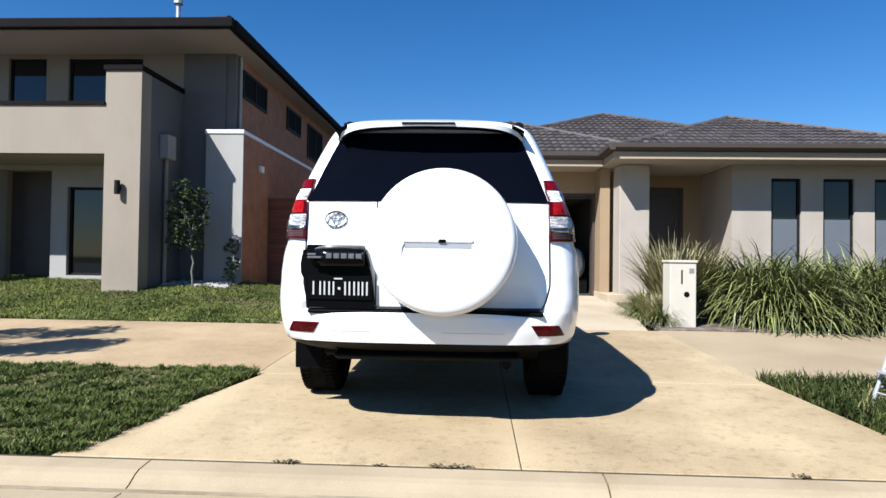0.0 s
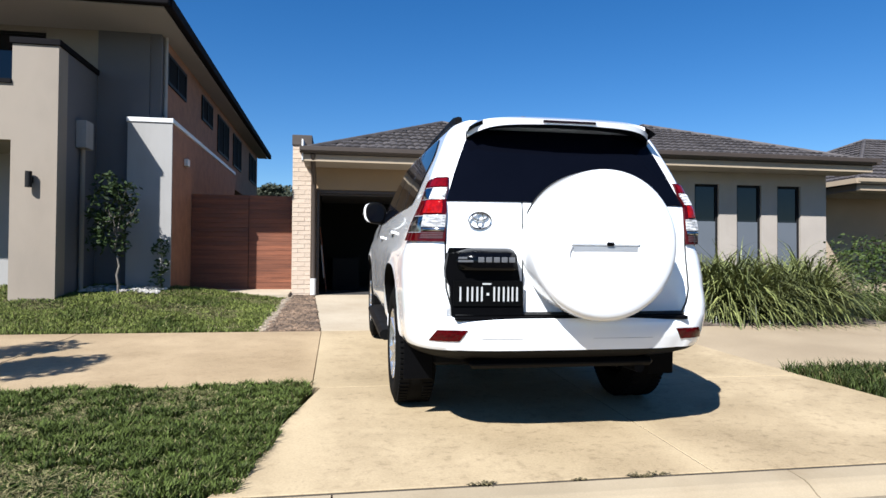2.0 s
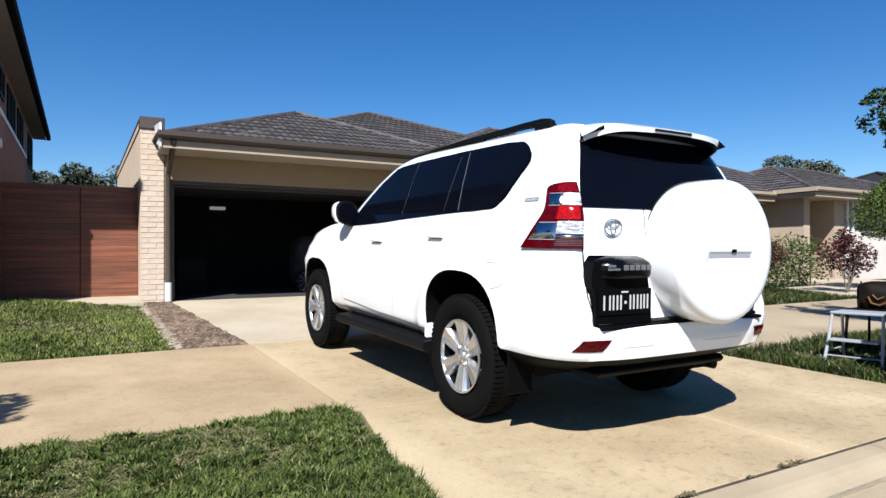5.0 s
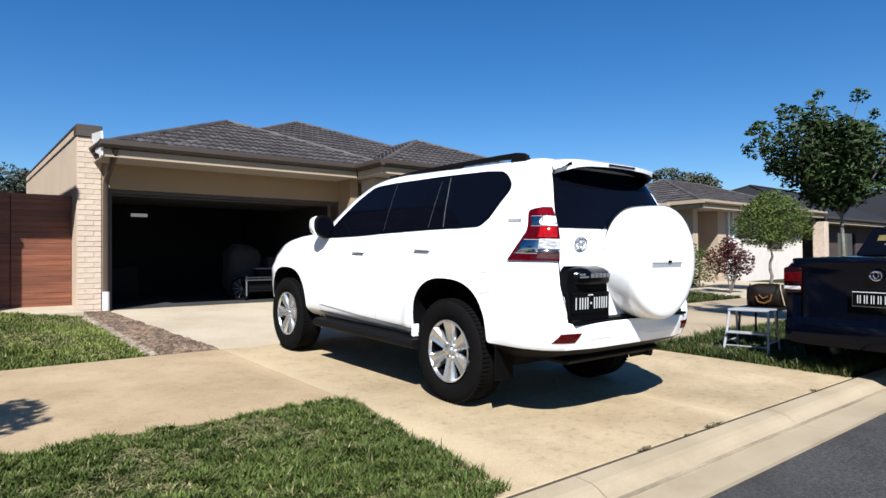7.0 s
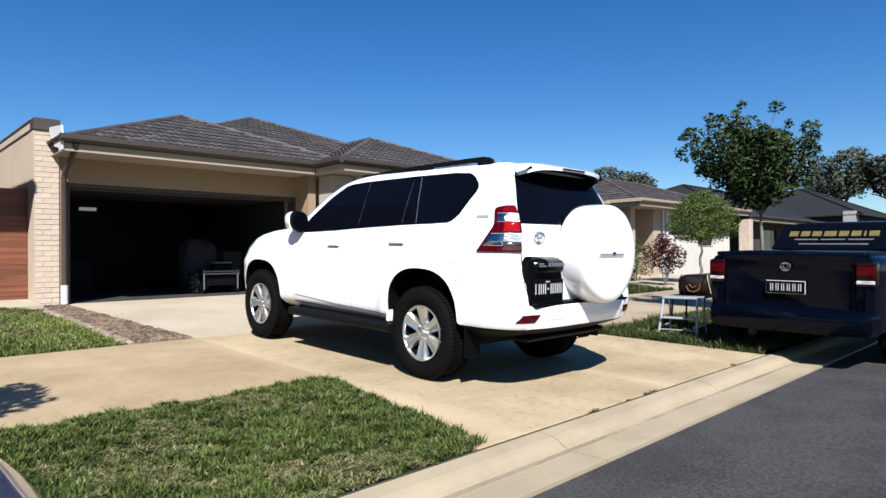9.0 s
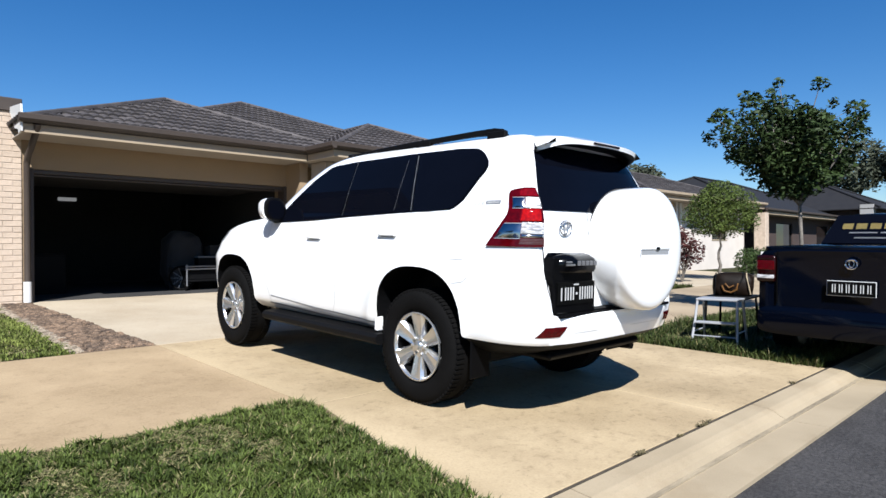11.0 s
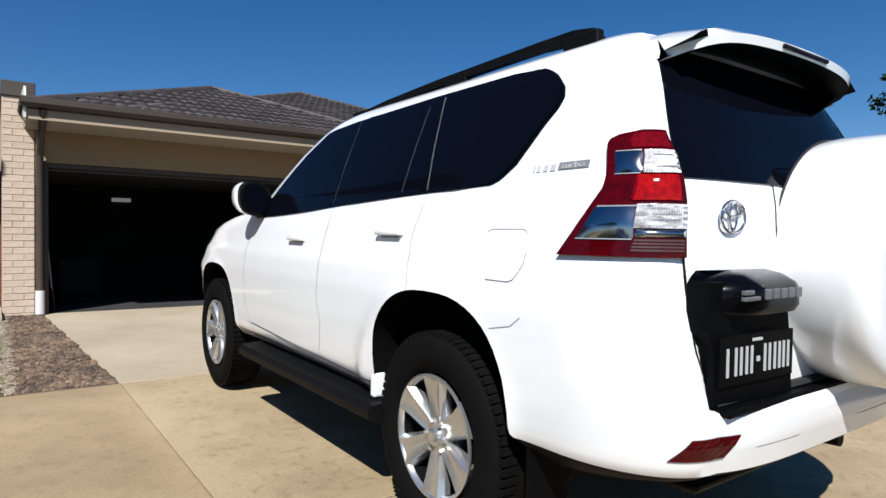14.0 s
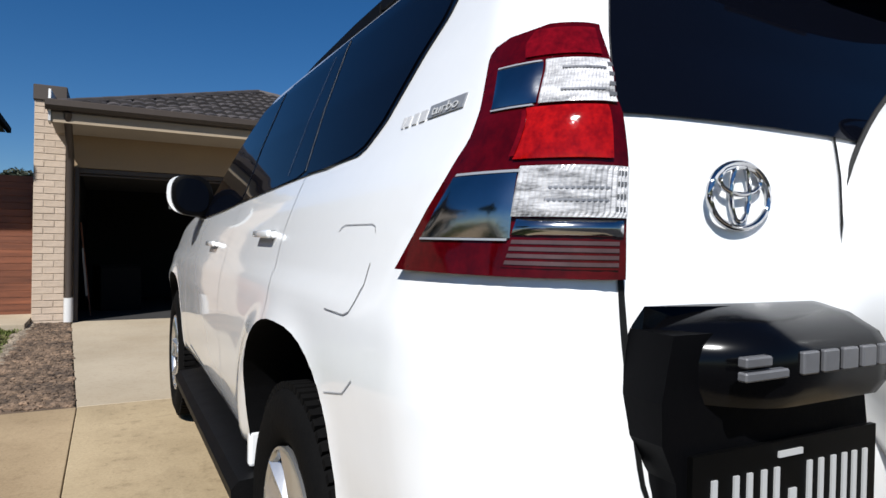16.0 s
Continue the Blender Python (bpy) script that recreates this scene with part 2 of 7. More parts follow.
weather(M_ASPHALT, (0.62, 0.62, 0.63), 1.6, 0.42, 0.60, 0.7)
weather(M_ASPHALT, (0.45, 0.45, 0.46), 85, 0.50, 0.62, 0.8)
weather(M_RENDER, (0.84, 0.82, 0.80), 1.2, 0.48, 0.66, 0.5, (1, 1, 0.35))
weather(M_WALL15, (0.86, 0.84, 0.82), 1.1, 0.48, 0.66, 0.5, (1, 1, 0.35))
weather(M_RENDER_LIGHT, (0.78, 0.76, 0.73), 1.3, 0.48, 0.66, 0.5, (1, 1, 0.3))


# ---- helpers ----
def link_mesh(name, bm, material):
    me = bpy.data.meshes.new(name)
    bm.to_mesh(me)
    bm.free()
    for m in material if isinstance(material, (list, tuple)) else [material]:
        me.materials.append(m)
    return me


def part(name, bm, material, parent=None, label="", smooth=0.0):
    me = link_mesh(name, bm, material)
    if smooth:
        me.shade_smooth()
        me.set_sharp_from_angle(angle=radians(smooth))
    ob = new(name, me)
    if parent is not None:
        ob.parent = parent
    if label:
        ob["label"] = label
    return ob


def empty(name, label, category, loc=(0, 0, 0), group="", kind="", m=None):
    ob = new(name)
    ob.empty_display_size = 0.1
    ob.matrix_basis = m if m is not None else Matrix.Translation(loc)
    return tagged(ob, label, category, group, kind)


def box(bm, x0, x1, y0, y1, z0, z1, bevel=0.0, seg=2):
    r = bmesh.ops.create_cube(bm, size=1.0, matrix=Matrix.Translation(((x0 + x1) / 2, (y0 + y1) / 2, (z0 + z1) / 2)) @ Matrix.Diagonal((abs(x1 - x0), abs(y1 - y0), abs(z1 - z0), 1)))
    if bevel:
        es = list({e for v in r["verts"] for e in v.link_edges})
        bmesh.ops.bevel(bm, geom=es, offset=bevel, segments=seg, affect="EDGES", profile=0.5)
    return r


def boxbm(x0, x1, y0, y1, z0, z1, bevel=0.0, seg=2):
    bm = bmesh.new()
    box(bm, x0, x1, y0, y1, z0, z1, bevel, seg)
    return bm


def prism(bm, pts, axis, a, b):
    """A polygon given in the two other axes, drawn out along axis from a to b."""
    def co(p, q):
        return {"x": (q, p[0], p[1]), "y": (p[0], q, p[1]), "z": (p[0], p[1], q)}[axis]
    lo = [bm.verts.new(co(p, a)) for p in pts]
    hi = [bm.verts.new(co(p, b)) for p in pts]
    n = len(pts)
    bm.faces.new(lo)
    bm.faces.new(hi)
    for i in range(n):
        bm.faces.new((lo[i], lo[(i + 1) % n], hi[(i + 1) % n], hi[i]))
    bmesh.ops.recalc_face_normals(bm, faces=bm.faces)
    return bm


def tube(bm, pts, radii, n=8, cap=True):
    """A round tube along points with a radius at each."""
    rings = []
    k = len(pts)
    P = [Vector(p) for p in pts]
    if not isinstance(radii, (list, tuple)):
        radii = [radii] * k
    up = Vector((0.13, 0.21, 0.97))
    for i in range(k):
        d = (P[min(i + 1, k - 1)] - P[max(i - 1, 0)]).normalized()
        s = d.cross(up)
        if s.length < 0.05:
            s = d.cross(Vector((1, 0, 0)))
        s.normalize()
        u = s.cross(d)
        rings.append([bm.verts.new(P[i] + (s * math.cos(2 * math.pi * j / n) + u * math.sin(2 * math.pi * j / n)) * radii[i]) for j in range(n)])
    for a, b in zip(rings, rings[1:]):
        for j in range(n):
            bm.faces.new((a[j], a[(j + 1) % n], b[(j + 1) % n], b[j]))
    if cap:
        bm.faces.new(rings[0][::-1])
        bm.faces.new(rings[-1])
    return bm


def from_arrays(name, verts, faces, material, parent=None, label="", smooth=False):
    me = bpy.data.meshes.new(name)
    me.from_pydata(verts, [], faces)
    me.update()
    for m in material if isinstance(material, (list, tuple)) else [material]:
        me.materials.append(m)
    if smooth:
        me.shade_smooth()
    ob = new(name, me)
    if parent is not None:
        ob.parent = parent
    if label:
        ob["label"] = label
    return ob


def gz(y):
    """Height of the sloping front yard and driveway at y."""
    return 0.008 + 0.0347 * y

# ---- ground, road, kerb, paths ----
PATH_NEAR, PATH_FAR, KERB = 5.02, 7.72, 2.95


def sheet(name, pts, material, thick=0.1, label="", category="", parent=None, lift=0.0):
    """A slab that follows the slope of the yard; pts are its corners in plan."""
    bm = bmesh.new()
    top = [bm.verts.new((x, y, gz(y) + lift)) for x, y in pts]
    low = [bm.verts.new((x, y, gz(y) + lift - thick)) for x, y in pts]
    bm.faces.new(top)
    bm.faces.new(low[::-1])
    n = len(pts)
    for i in range(n):
        bm.faces.new((top[i], low[i], low[(i + 1) % n], top[(i + 1) % n]))
    bmesh.ops.recalc_face_normals(bm, faces=bm.faces)
    bmesh.ops.bevel(bm, geom=[e for e in bm.edges if e.verts[0] in top and e.verts[1] in top], offset=0.003, segments=1, affect="EDGES")
    ob = part(name, bm, material, parent)
    return tagged(ob, label, category, kind="structure") if label else ob


bm = bmesh.new()
rows = [(-400, -0.03), (-7, -0.03), (2.2, -0.03), (KERB - 0.1, gz(KERB) - 0.11), (9.0, gz(9.0) - 0.11), (12.6, 0.40), (40, 0.40), (1500, 0.40)]
xs = [-1500, -40, -12, 0, 12, 40, 1500]
grid = [[bm.verts.new((x, y, z)) for x in xs] for y, z in rows]
for a, b in zip(grid, grid[1:]):
    for j in range(len(xs) - 1):
        bm.faces.new((a[j], a[j + 1], b[j + 1], b[j]))
tagged(part("ground", bm, M_SOIL), "bare brown soil under lawns and paving", "ground", kind="structure")

bm = bmesh.new()
n = 60
vs = [[bm.verts.new((-60 + 120 * i / n, y, 0.035 + (-0.012 if j in (0, 3) else 0.02 if j in (1, 2) else 0))) for i in range(n + 1)] for j, y in enumerate((-7.0, -3.5, -1.0, 2.47))]
for a, b in zip(vs, vs[1:]):
    for i in range(n):
        bm.faces.new((a[i], a[i + 1], b[i + 1], b[i]))
tagged(part("road", bm, M_ASPHALT), "dark grey asphalt street with fine stones", "road", kind="structure")

# rolled concrete kerb with a shallow gutter, cast in lengths
M_GUTDIRT = mat("gutter_dirt", (0.176, 0.14, 0.092), 0.95, 0.25, 2, 30, 0.2, second=(0.272, 0.22, 0.144), stretch=(0.5, 3, 1))
kerb = empty("kerb", "pale concrete rolled kerb and gutter along the street", "kerb", kind="structure")
KPROF = [(2.45, -0.10), (2.45, 0.044), (2.67, 0.040), (2.71, 0.044), (2.745, 0.058), (2.79, 0.086), (2.825, 0.098), (2.930, gz(2.94) - 0.002), (2.938, gz(2.94) - 0.009), (2.938, -0.10)]
joints = [-40, -22, -13, -9.0, -6.0, -3.9, -1.50, 0.69, 3.1, 6.0, 9.0, 13, 22, 40]
for a, b in zip(joints, joints[1:]):
    bm = bmesh.new()
    prism(bm, [(y, z) for y, z in KPROF], "x", a + 0.004, b - 0.004)
    part("kerb_stone", bm, M_KERB, kerb)
bm = boxbm(-40, 40, 2.939, 2.957, -0.05, gz(2.95) - 0.005)
part("joint_filler", bm, M_JOINT, kerb)
part("gutter_dirt", boxbm(-40, 40, 2.68, 2.712, 0.02, 0.0468), M_GUTDIRT, kerb, "dirt line along the gutter")

# bedding under the slabs, seen as dark joints
driveway = empty("driveway", "sandy concrete driveway crossing the verge and footpath", "driveway", kind="structure")
sheet("joint_bed", [(-1.99, 2.97), (2.48, 2.97), (2.34, 5.0), (2.20, 7.8), (2.46, 9.7), (2.58, 12.45), (-1.88, 12.45), (-1.64, 7.75), (-1.58, 4.9)], M_JOINT, 0.05, parent=driveway, lift=-0.003)
J, JC = 0.005, 0.0028
for pts in ([(-2.02, 2.958), (0.31 - JC, 2.958), (0.31 - JC, PATH_NEAR - J - 0.135), (-1.60, PATH_NEAR - J - 0.135)],
            [(0.31 + JC, 2.958), (2.50, 2.958), (2.36, PATH_NEAR - J - 0.135), (0.31 + JC, PATH_NEAR - J - 0.135)],
            [(-1.66 + 0.003, PATH_NEAR + J - 0.135), (0.31 - JC, PATH_NEAR + J - 0.135), (0.31 - JC, PATH_FAR - J), (-1.66 + 0.003, PATH_FAR - J)],
            [(0.31 + JC, PATH_NEAR + J - 0.135), (2.36, PATH_NEAR + J - 0.135), (2.36, PATH_FAR - J), (0.31 + JC, PATH_FAR - J)]):
    sheet("slab", pts, M_CONC, 0.1, parent=driveway)
for pts in ([(-1.66, PATH_FAR + J), (0.31 - JC, PATH_FAR + J), (0.31 - JC, 12.47), (-1.90, 12.47)],
            [(0.31 + JC, PATH_FAR + J), (2.22, PATH_FAR + J), (2.50, 9.6), (2.62, 12.47), (0.31 + JC, 12.47)]):
    sheet("slab", pts, M_CONC_LIGHT, 0.1, parent=driveway)

footpath = empty("footpath", "wide tan concrete footpath in broad slabs", "footpath", kind="structure")
cuts = [-30, -20, -12.6, -9.8, -6.9, -4.3, -1.66]
for a, b in zip(cuts, cuts[1:]):
    e = b - (0.003 if b == cuts[-1] else J)
    sheet("slab", [(a + J, PATH_NEAR), (e, PATH_NEAR), (e, PATH_FAR), (a + J, PATH_FAR)], M_PATH, 0.1, parent=footpath, lift=-0.002)
cuts = [2.36, 4.9, 7.4, 9.9, 12.4, 18, 30]
for a, b in zip(cuts, cuts[1:]):
    sheet("slab", [(a + J, PATH_NEAR + 0.05), (b - J, PATH_NEAR + 0.05), (b - J, PATH_FAR + 0.05), (a + J, PATH_FAR + 0.05)], M_PATH_RIGHT, 0.1, parent=footpath, lift=-0.002)
sheet("neighbour_driveway", [(10.55, PATH_FAR + 0.06), (17.5, PATH_FAR + 0.06), (17.5, 13.5), (13.75, 13.5), (13.75, 10.1), (10.9, 10.1)], M_CONC_LIGHT, 0.1, "pale concrete driveway of the next house", "driveway", lift=0.003)


# ---- lawns: blades on a soil base ----
def blades(name, count, inside, x0, x1, y0, y1, h, material, seed, label, lift=0.0, zf=None, lean=1.5, width=0.0036, bare=0.0):
    rnd = random.Random(seed)
    V, Fc, mats = [], [], []
    n = 0
    while n < count:
        x, y = rnd.uniform(x0, x1), rnd.uniform(y0, y1)
        if not inside(x, y):
            continue
        tuft = noise.noise(Vector((x * 11, y * 11, 8.1 + seed)))
        if tuft < -0.12 and rnd.random() < 0.5:
            continue
        n += 1
        dens = noise.noise(Vector((x * 1.1, y * 1.1, 3.7 + seed))) + 0.5 * noise.noise(Vector((x * 4.5, y * 4.5, seed)))
        dry = dens + 0.25 * noise.noise(Vector((x * 14, y * 14, seed))) < -0.36 + bare
        hh = h * rnd.uniform(0.40, 1.25) * (0.50 if dry else 1.0 + 0.45 * max(0, dens)) * (1 + 0.7 * tuft)
        a = rnd.uniform(0, 2 * math.pi)
        ln = rnd.uniform(0.15, lean) * hh * (2.4 if dry else 1)
        dx, dy = math.cos(a) * ln, math.sin(a) * ln
        w = width * rnd.uniform(0.6, 1.4)
        px, py = -math.sin(a) * w, math.cos(a) * w
        z = (zf(x, y) if zf else gz(y)) + lift - 0.01
        i = len(V)
        V += [(x - px, y - py, z), (x + px, y + py, z), (x + px * 0.7 + dx * 0.4, y + py * 0.7 + dy * 0.4, z + hh * 0.65), (x - px * 0.7 + dx * 0.4, y - py * 0.7 + dy * 0.4, z + hh * 0.65), (x + dx, y + dy, z + hh)]
        Fc += [(i, i + 1, i + 2, i + 3), (i + 3, i + 2, i + 4)]
        mats += [1 if (dry and rnd.random() < 0.42) or rnd.random() < 0.06 else 0] * 2
    ob = from_arrays(name, V, Fc, [material, M_STRAW])
    ob.data.polygons.foreach_set("material_index", mats)
    return tagged(ob, label, "grass", kind="stuff")


def lawn_edge(x, y, seed):
    return 0.05 * noise.noise(Vector((x * 2.3, y * 2.3, seed))) + 0.035 * noise.noise(Vector((x * 9, y * 9, seed)))


def in_verge_left(x, y):
    e = lawn_edge(x, y, 1.0)
    side = -1.94 + (y - 2.9) / (5.0 - 2.9) * 0.29 + e
    return x < side and 2.98 + e * 0.8 < y < PATH_NEAR + 0.0 + e


def in_verge_right(x, y):
    e = lawn_edge(x, y, 5.0)
    return x > 2.48 - (y - 2.9) * 0.055 + e and 3.0 + e < y < PATH_NEAR + 0.10 + e


def in_lawn_left(x, y):
    e = lawn_edge(x, y, 9.0)
    return x < -2.36 + e * 0.6 and y > PATH_FAR + 0.03 + e


def lawn_z(x, y):
    return gz(y) + max(0.0, y - 8.0) * 0.075 * min(1.0, max(0.0, (-2.36 - x) / 2.2))


for nm, pts, lf in (("verge_soil", [(-30, 2.96), (-2.06, 2.96), (-1.66, PATH_NEAR), (-30, PATH_NEAR)], -0.02), ("verge_soil", [(2.52, 2.96), (30, 2.96), (30, PATH_NEAR + 0.05), (2.38, PATH_NEAR + 0.05)], -0.02)):
    sheet(nm, pts, M_SOIL, 0.08, "soil of the grass verge beside the kerb", "soil", lift=lf)
bm = bmesh.new()
ys = [PATH_FAR + 0.01, 8, 9, 10, 11, 11.74]
xs = (-30, -12, -4.56, -2.36, -2.30)
g = [[bm.verts.new((x, y, lawn_z(x, y) - 0.02)) for x in xs] for y in ys]
for a, b in zip(g, g[1:]):
    for j in range(4):
        bm.faces.new((a[j], a[j + 1], b[j + 1], b[j]))
tagged(part("lawn_soil", bm, M_SOIL), "soil of the neighbouring front lawn", "soil", kind="structure")
blades("verge_grass", 125000, in_verge_left, -5.2, -1.5, 2.9, 5.15, 0.040, M_GRASS, 11, "short green lawn with dry straw patches on the verge", width=0.0044, bare=0.05)
blades("verge_grass", 9000, in_verge_left, -14, -5.2, 2.9, 5.15, 0.055, M_GRASS, 12, "short green lawn on the verge further along", width=0.012)
blades("verge_grass", 40000, in_verge_right, 2.2, 6.5, 2.9, 5.2, 0.075, M_VERGE, 13, "longer green grass on the verge beside the ute", width=0.0045)
blades("verge_grass", 6000, in_verge_right, 6.5, 16, 2.9, 5.2, 0.07, M_GRASS, 14, "green grass on the verge further along", width=0.014)
blades("lawn_grass", 122000, in_lawn_left, -9.5, -2.2, 7.7, 11.72, 0.032, M_LAWN, 15, "short green front lawn with pale patches", zf=lawn_z, width=0.0042, bare=0.12)
blades("lawn_grass", 7000, in_lawn_left, -20, -9.5, 7.7, 12.5, 0.06, M_LAWN, 16, "short green front lawn further along", zf=lawn_z, width=0.02)

def in_lawn_right(x, y):
    e = lawn_edge(x, y, 3.0)
    return x > 6.15 + (y - 7.8) * 0.2 + e and x < 10.5 + e and PATH_FAR + 0.08 + e < y < 10.4


sheet("lawn_soil", [(6.16, PATH_FAR + 0.06), (10.54, PATH_FAR + 0.06), (10.88, 10.1), (10.88, 10.9), (8.22, 10.9), (8.22, 10.19), (6.52, 9.6)], M_SOIL, 0.08, "soil of the small lawn beside the bed", "soil", lift=-0.01)
blades("lawn_grass", 42000, in_lawn_right, 6.0, 10.7, 7.7, 10.4, 0.085, M_VERGE, 17, "longer green lawn between the bed and the next drive", width=0.007)

sheet("gate_path", [(-4.262, 11.75), (-2.345, 11.75), (-2.345, 12.90), (-4.262, 12.90)], M_CONC_LIGHT, 0.3, "narrow pale concrete path before the gate", "path", lift=0.075)

# mulch strip beside the garage drive, with an edging of pale stones
sheet("mulch_bed", [(-2.36, PATH_FAR + 0.01), (-1.67, PATH_FAR + 0.01), (-1.91, 12.42), (-2.36, 12.42)], M_STRIP, 0.06, "strip of grey-brown mulch and soil beside the drive", "mulch", lift=0.0)

# ---- houses ----
def roof_tiles(thing, corners, material, name="roof_tile", singles=0, tw=0.30, th=0.32, lift=0.03):
    """Rows of rolled tiles on the roof plane through corners (eave-left, eave-right, then the rest), kept inside its outline."""
    P = [Vector(c) for c in corners]
    u = (P[1] - P[0]).normalized()
    nrm = u.cross(P[2] - P[0]).normalized()
    if nrm.z < 0:
        nrm = -nrm
    v = nrm.cross(u).normalized()
    if v.z < 0:
        v = -v
    poly = [((p - P[0]).dot(u), (p - P[0]).dot(v)) for p in P]

    prof = [(0.0, 0.0), (0.10, 0.030), (0.25, 0.040), (0.40, 0.026), (0.50, 0.004), (0.60, 0.026), (0.75, 0.040), (0.90, 0.030), (1.0, 0.0)]

    def tile_arrays(base):
        V, Fc = [], []
        for k, (d, up) in enumerate(((-0.03, 0.042), (th + 0.01, 0.0))):
            for a, h in prof:
                V.append(base + u * (a * (tw + 0.004)) + v * d + nrm * (h * 0.62 + up + lift * 0.3))
        for a, h in prof:
            V.append(base + u * (a * (tw + 0.004)) - v * 0.03 + nrm * (h * 0.62 + 0.008))
        m = len(prof)
        for k in range(m - 1):
            Fc.append((k, k + 1, m + k + 1, m + k))
            Fc.append((2 * m + k, 2 * m + k + 1, k + 1, k))
        return V, Fc
    def span(b):
        xs = []
        for (x0, y0), (x1, y1) in zip(poly, poly[1:] + poly[:1]):
            if abs(y1 - y0) > 1e-6 and min(y0, y1) - 1e-6 <= b <= max(y0, y1) + 1e-6:
                xs.append(x0 + (x1 - x0) * (b - y0) / (y1 - y0))
        return (min(xs), max(xs)) if len(xs) > 1 else None
    W = max(a for a, b in poly)
    Hh = max(b for a, b in poly)
    x0 = min(a for a, b in poly)
    V, Fc = [], []
    V0, F0 = tile_arrays(Vector())
    shared = None
    made = 0
    r = 0
    while r * th < Hh:
        off = (r % 2) * tw / 2
        lo = span(min(max(r * th, 0.0), Hh))
        hi = span(min(r * th + th, Hh))
        c = x0 - tw
        while c < W + tw:
            a = c + off
            base = P[0] + u * a + v * (r * th)
            if lo and hi and a >= max(lo[0], hi[0]) and a + tw <= min(lo[1], hi[1]) and (r + 1) * th <= Hh:
                if made < singles:
                    if shared is None:
                        shared = bpy.data.meshes.new(name)
                        shared.from_pydata(V0, [], F0)
                        shared.materials.append(material)
                        shared.shade_smooth()
                        shared.set_sharp_from_angle(angle=radians(50))
                    ob = new(name, shared)
                    ob.location = base
                    ob.parent = thing
                    made += 1
                else:
                    i = len(V)
                    V += [base + q for q in V0]
                    Fc += [tuple(i + k for k in f) for f in F0]
            elif lo and a + tw > lo[0] and a < lo[1]:
                i = len(V)
                for q in V0:
                    w = base + q - P[0]
                    b = min(max(w.dot(v), 0.0), Hh) if w.dot(v) > 0 else w.dot(v)
                    sp = span(min(max(b, 0.0), Hh)) or lo
                    aa = min(max(w.dot(u), sp[0]), sp[1])
                    V.append(P[0] + u * aa + v * b + nrm * w.dot(nrm))
                Fc += [tuple(i + k for k in f) for f in F0]
            c += tw
        r += 1
    if V:
        ob = from_arrays("roof_tiling", V, Fc, material, thing, smooth=True)
        ob.data.set_sharp_from_angle(angle=radians(50))
        ob["kind"] = "stuff"
    return made


def ridge_cap(thing, a, b, material, r=0.056):
    """Overlapping half-round caps along a hip or ridge."""
    a, b = Vector(a), Vector(b)
    d = b - a
    n = max(1, int(d.length / 0.38))
    pts, rad = [], []
    for i in range(n):
        for f, q in ((0.0, 1.03), (0.97, 0.98)):
            pts.append(a + d * ((i + f) / n) + Vector((0, 0, 0.035)))
            rad.append(r * q)
    bm = bmesh.new()
    tube(bm, pts, rad, 8)
    part("ridge_cap", bm, material, thing, smooth=40)


def hip_roof(thing, x0, x1, y0, y1, ze, slope, material, singles=0, tiles=True, cap=True):
    """A hipped roof over a rectangle, with the ridge along its longer side."""
    w, d = x1 - x0, y1 - y0
    h = min(w, d) / 2
    zr = ze + h * slope
    if w >= d:
        A, B = (x0 + h, y0 + h, zr), (x1 - h, y0 + h, zr)
    else:
        A, B = (x0 + h, y0 + h, zr), (x0 + h, y1 - h, zr)
    c = [(x0, y0, ze), (x1, y0, ze), (x1, y1, ze), (x0, y1, ze)]
    bm = bmesh.new()
    cv = [bm.verts.new(p) for p in c]
    low = [bm.verts.new((p[0], p[1], p[2] - 0.05)) for p in c]
    a, b = bm.verts.new(A), bm.verts.new(B)
    if w >= d:
        planes = [(cv[0], cv[1], b, a), (cv[1], cv[2], b), (cv[2], cv[3], a, b), (cv[3], cv[0], a)]
    else:
        planes = [(cv[0], cv[1], a), (cv[1], cv[2], b, a), (cv[2], cv[3], b), (cv[3], cv[0], a, b)]
    faces = [bm.faces.new(f) for f in planes]
    outl = [[tuple(v.co) for v in f] for f in planes]
    bm.faces.new(low[::-1])
    for i in range(4):
        bm.faces.new((low[i], low[(i + 1) % 4], cv[(i + 1) % 4], cv[i]))
    bmesh.ops.recalc_face_normals(bm, faces=bm.faces)
    part("roof", bm, material, thing)
    if tiles:
        left = singles
        for i in (0, 3, 1):
            left -= roof_tiles(thing, outl[i], material, singles=max(0, left) if i == 0 else 0)
    if cap:
        for p, q in ((c[0], A), (c[1], B if w >= d else A), (c[2], B), (c[3], A if w >= d else B), (A, B)):
            if (Vector(p) - Vector(q)).length > 0.3:
                ridge_cap(thing, p, q, material)
    return A, B


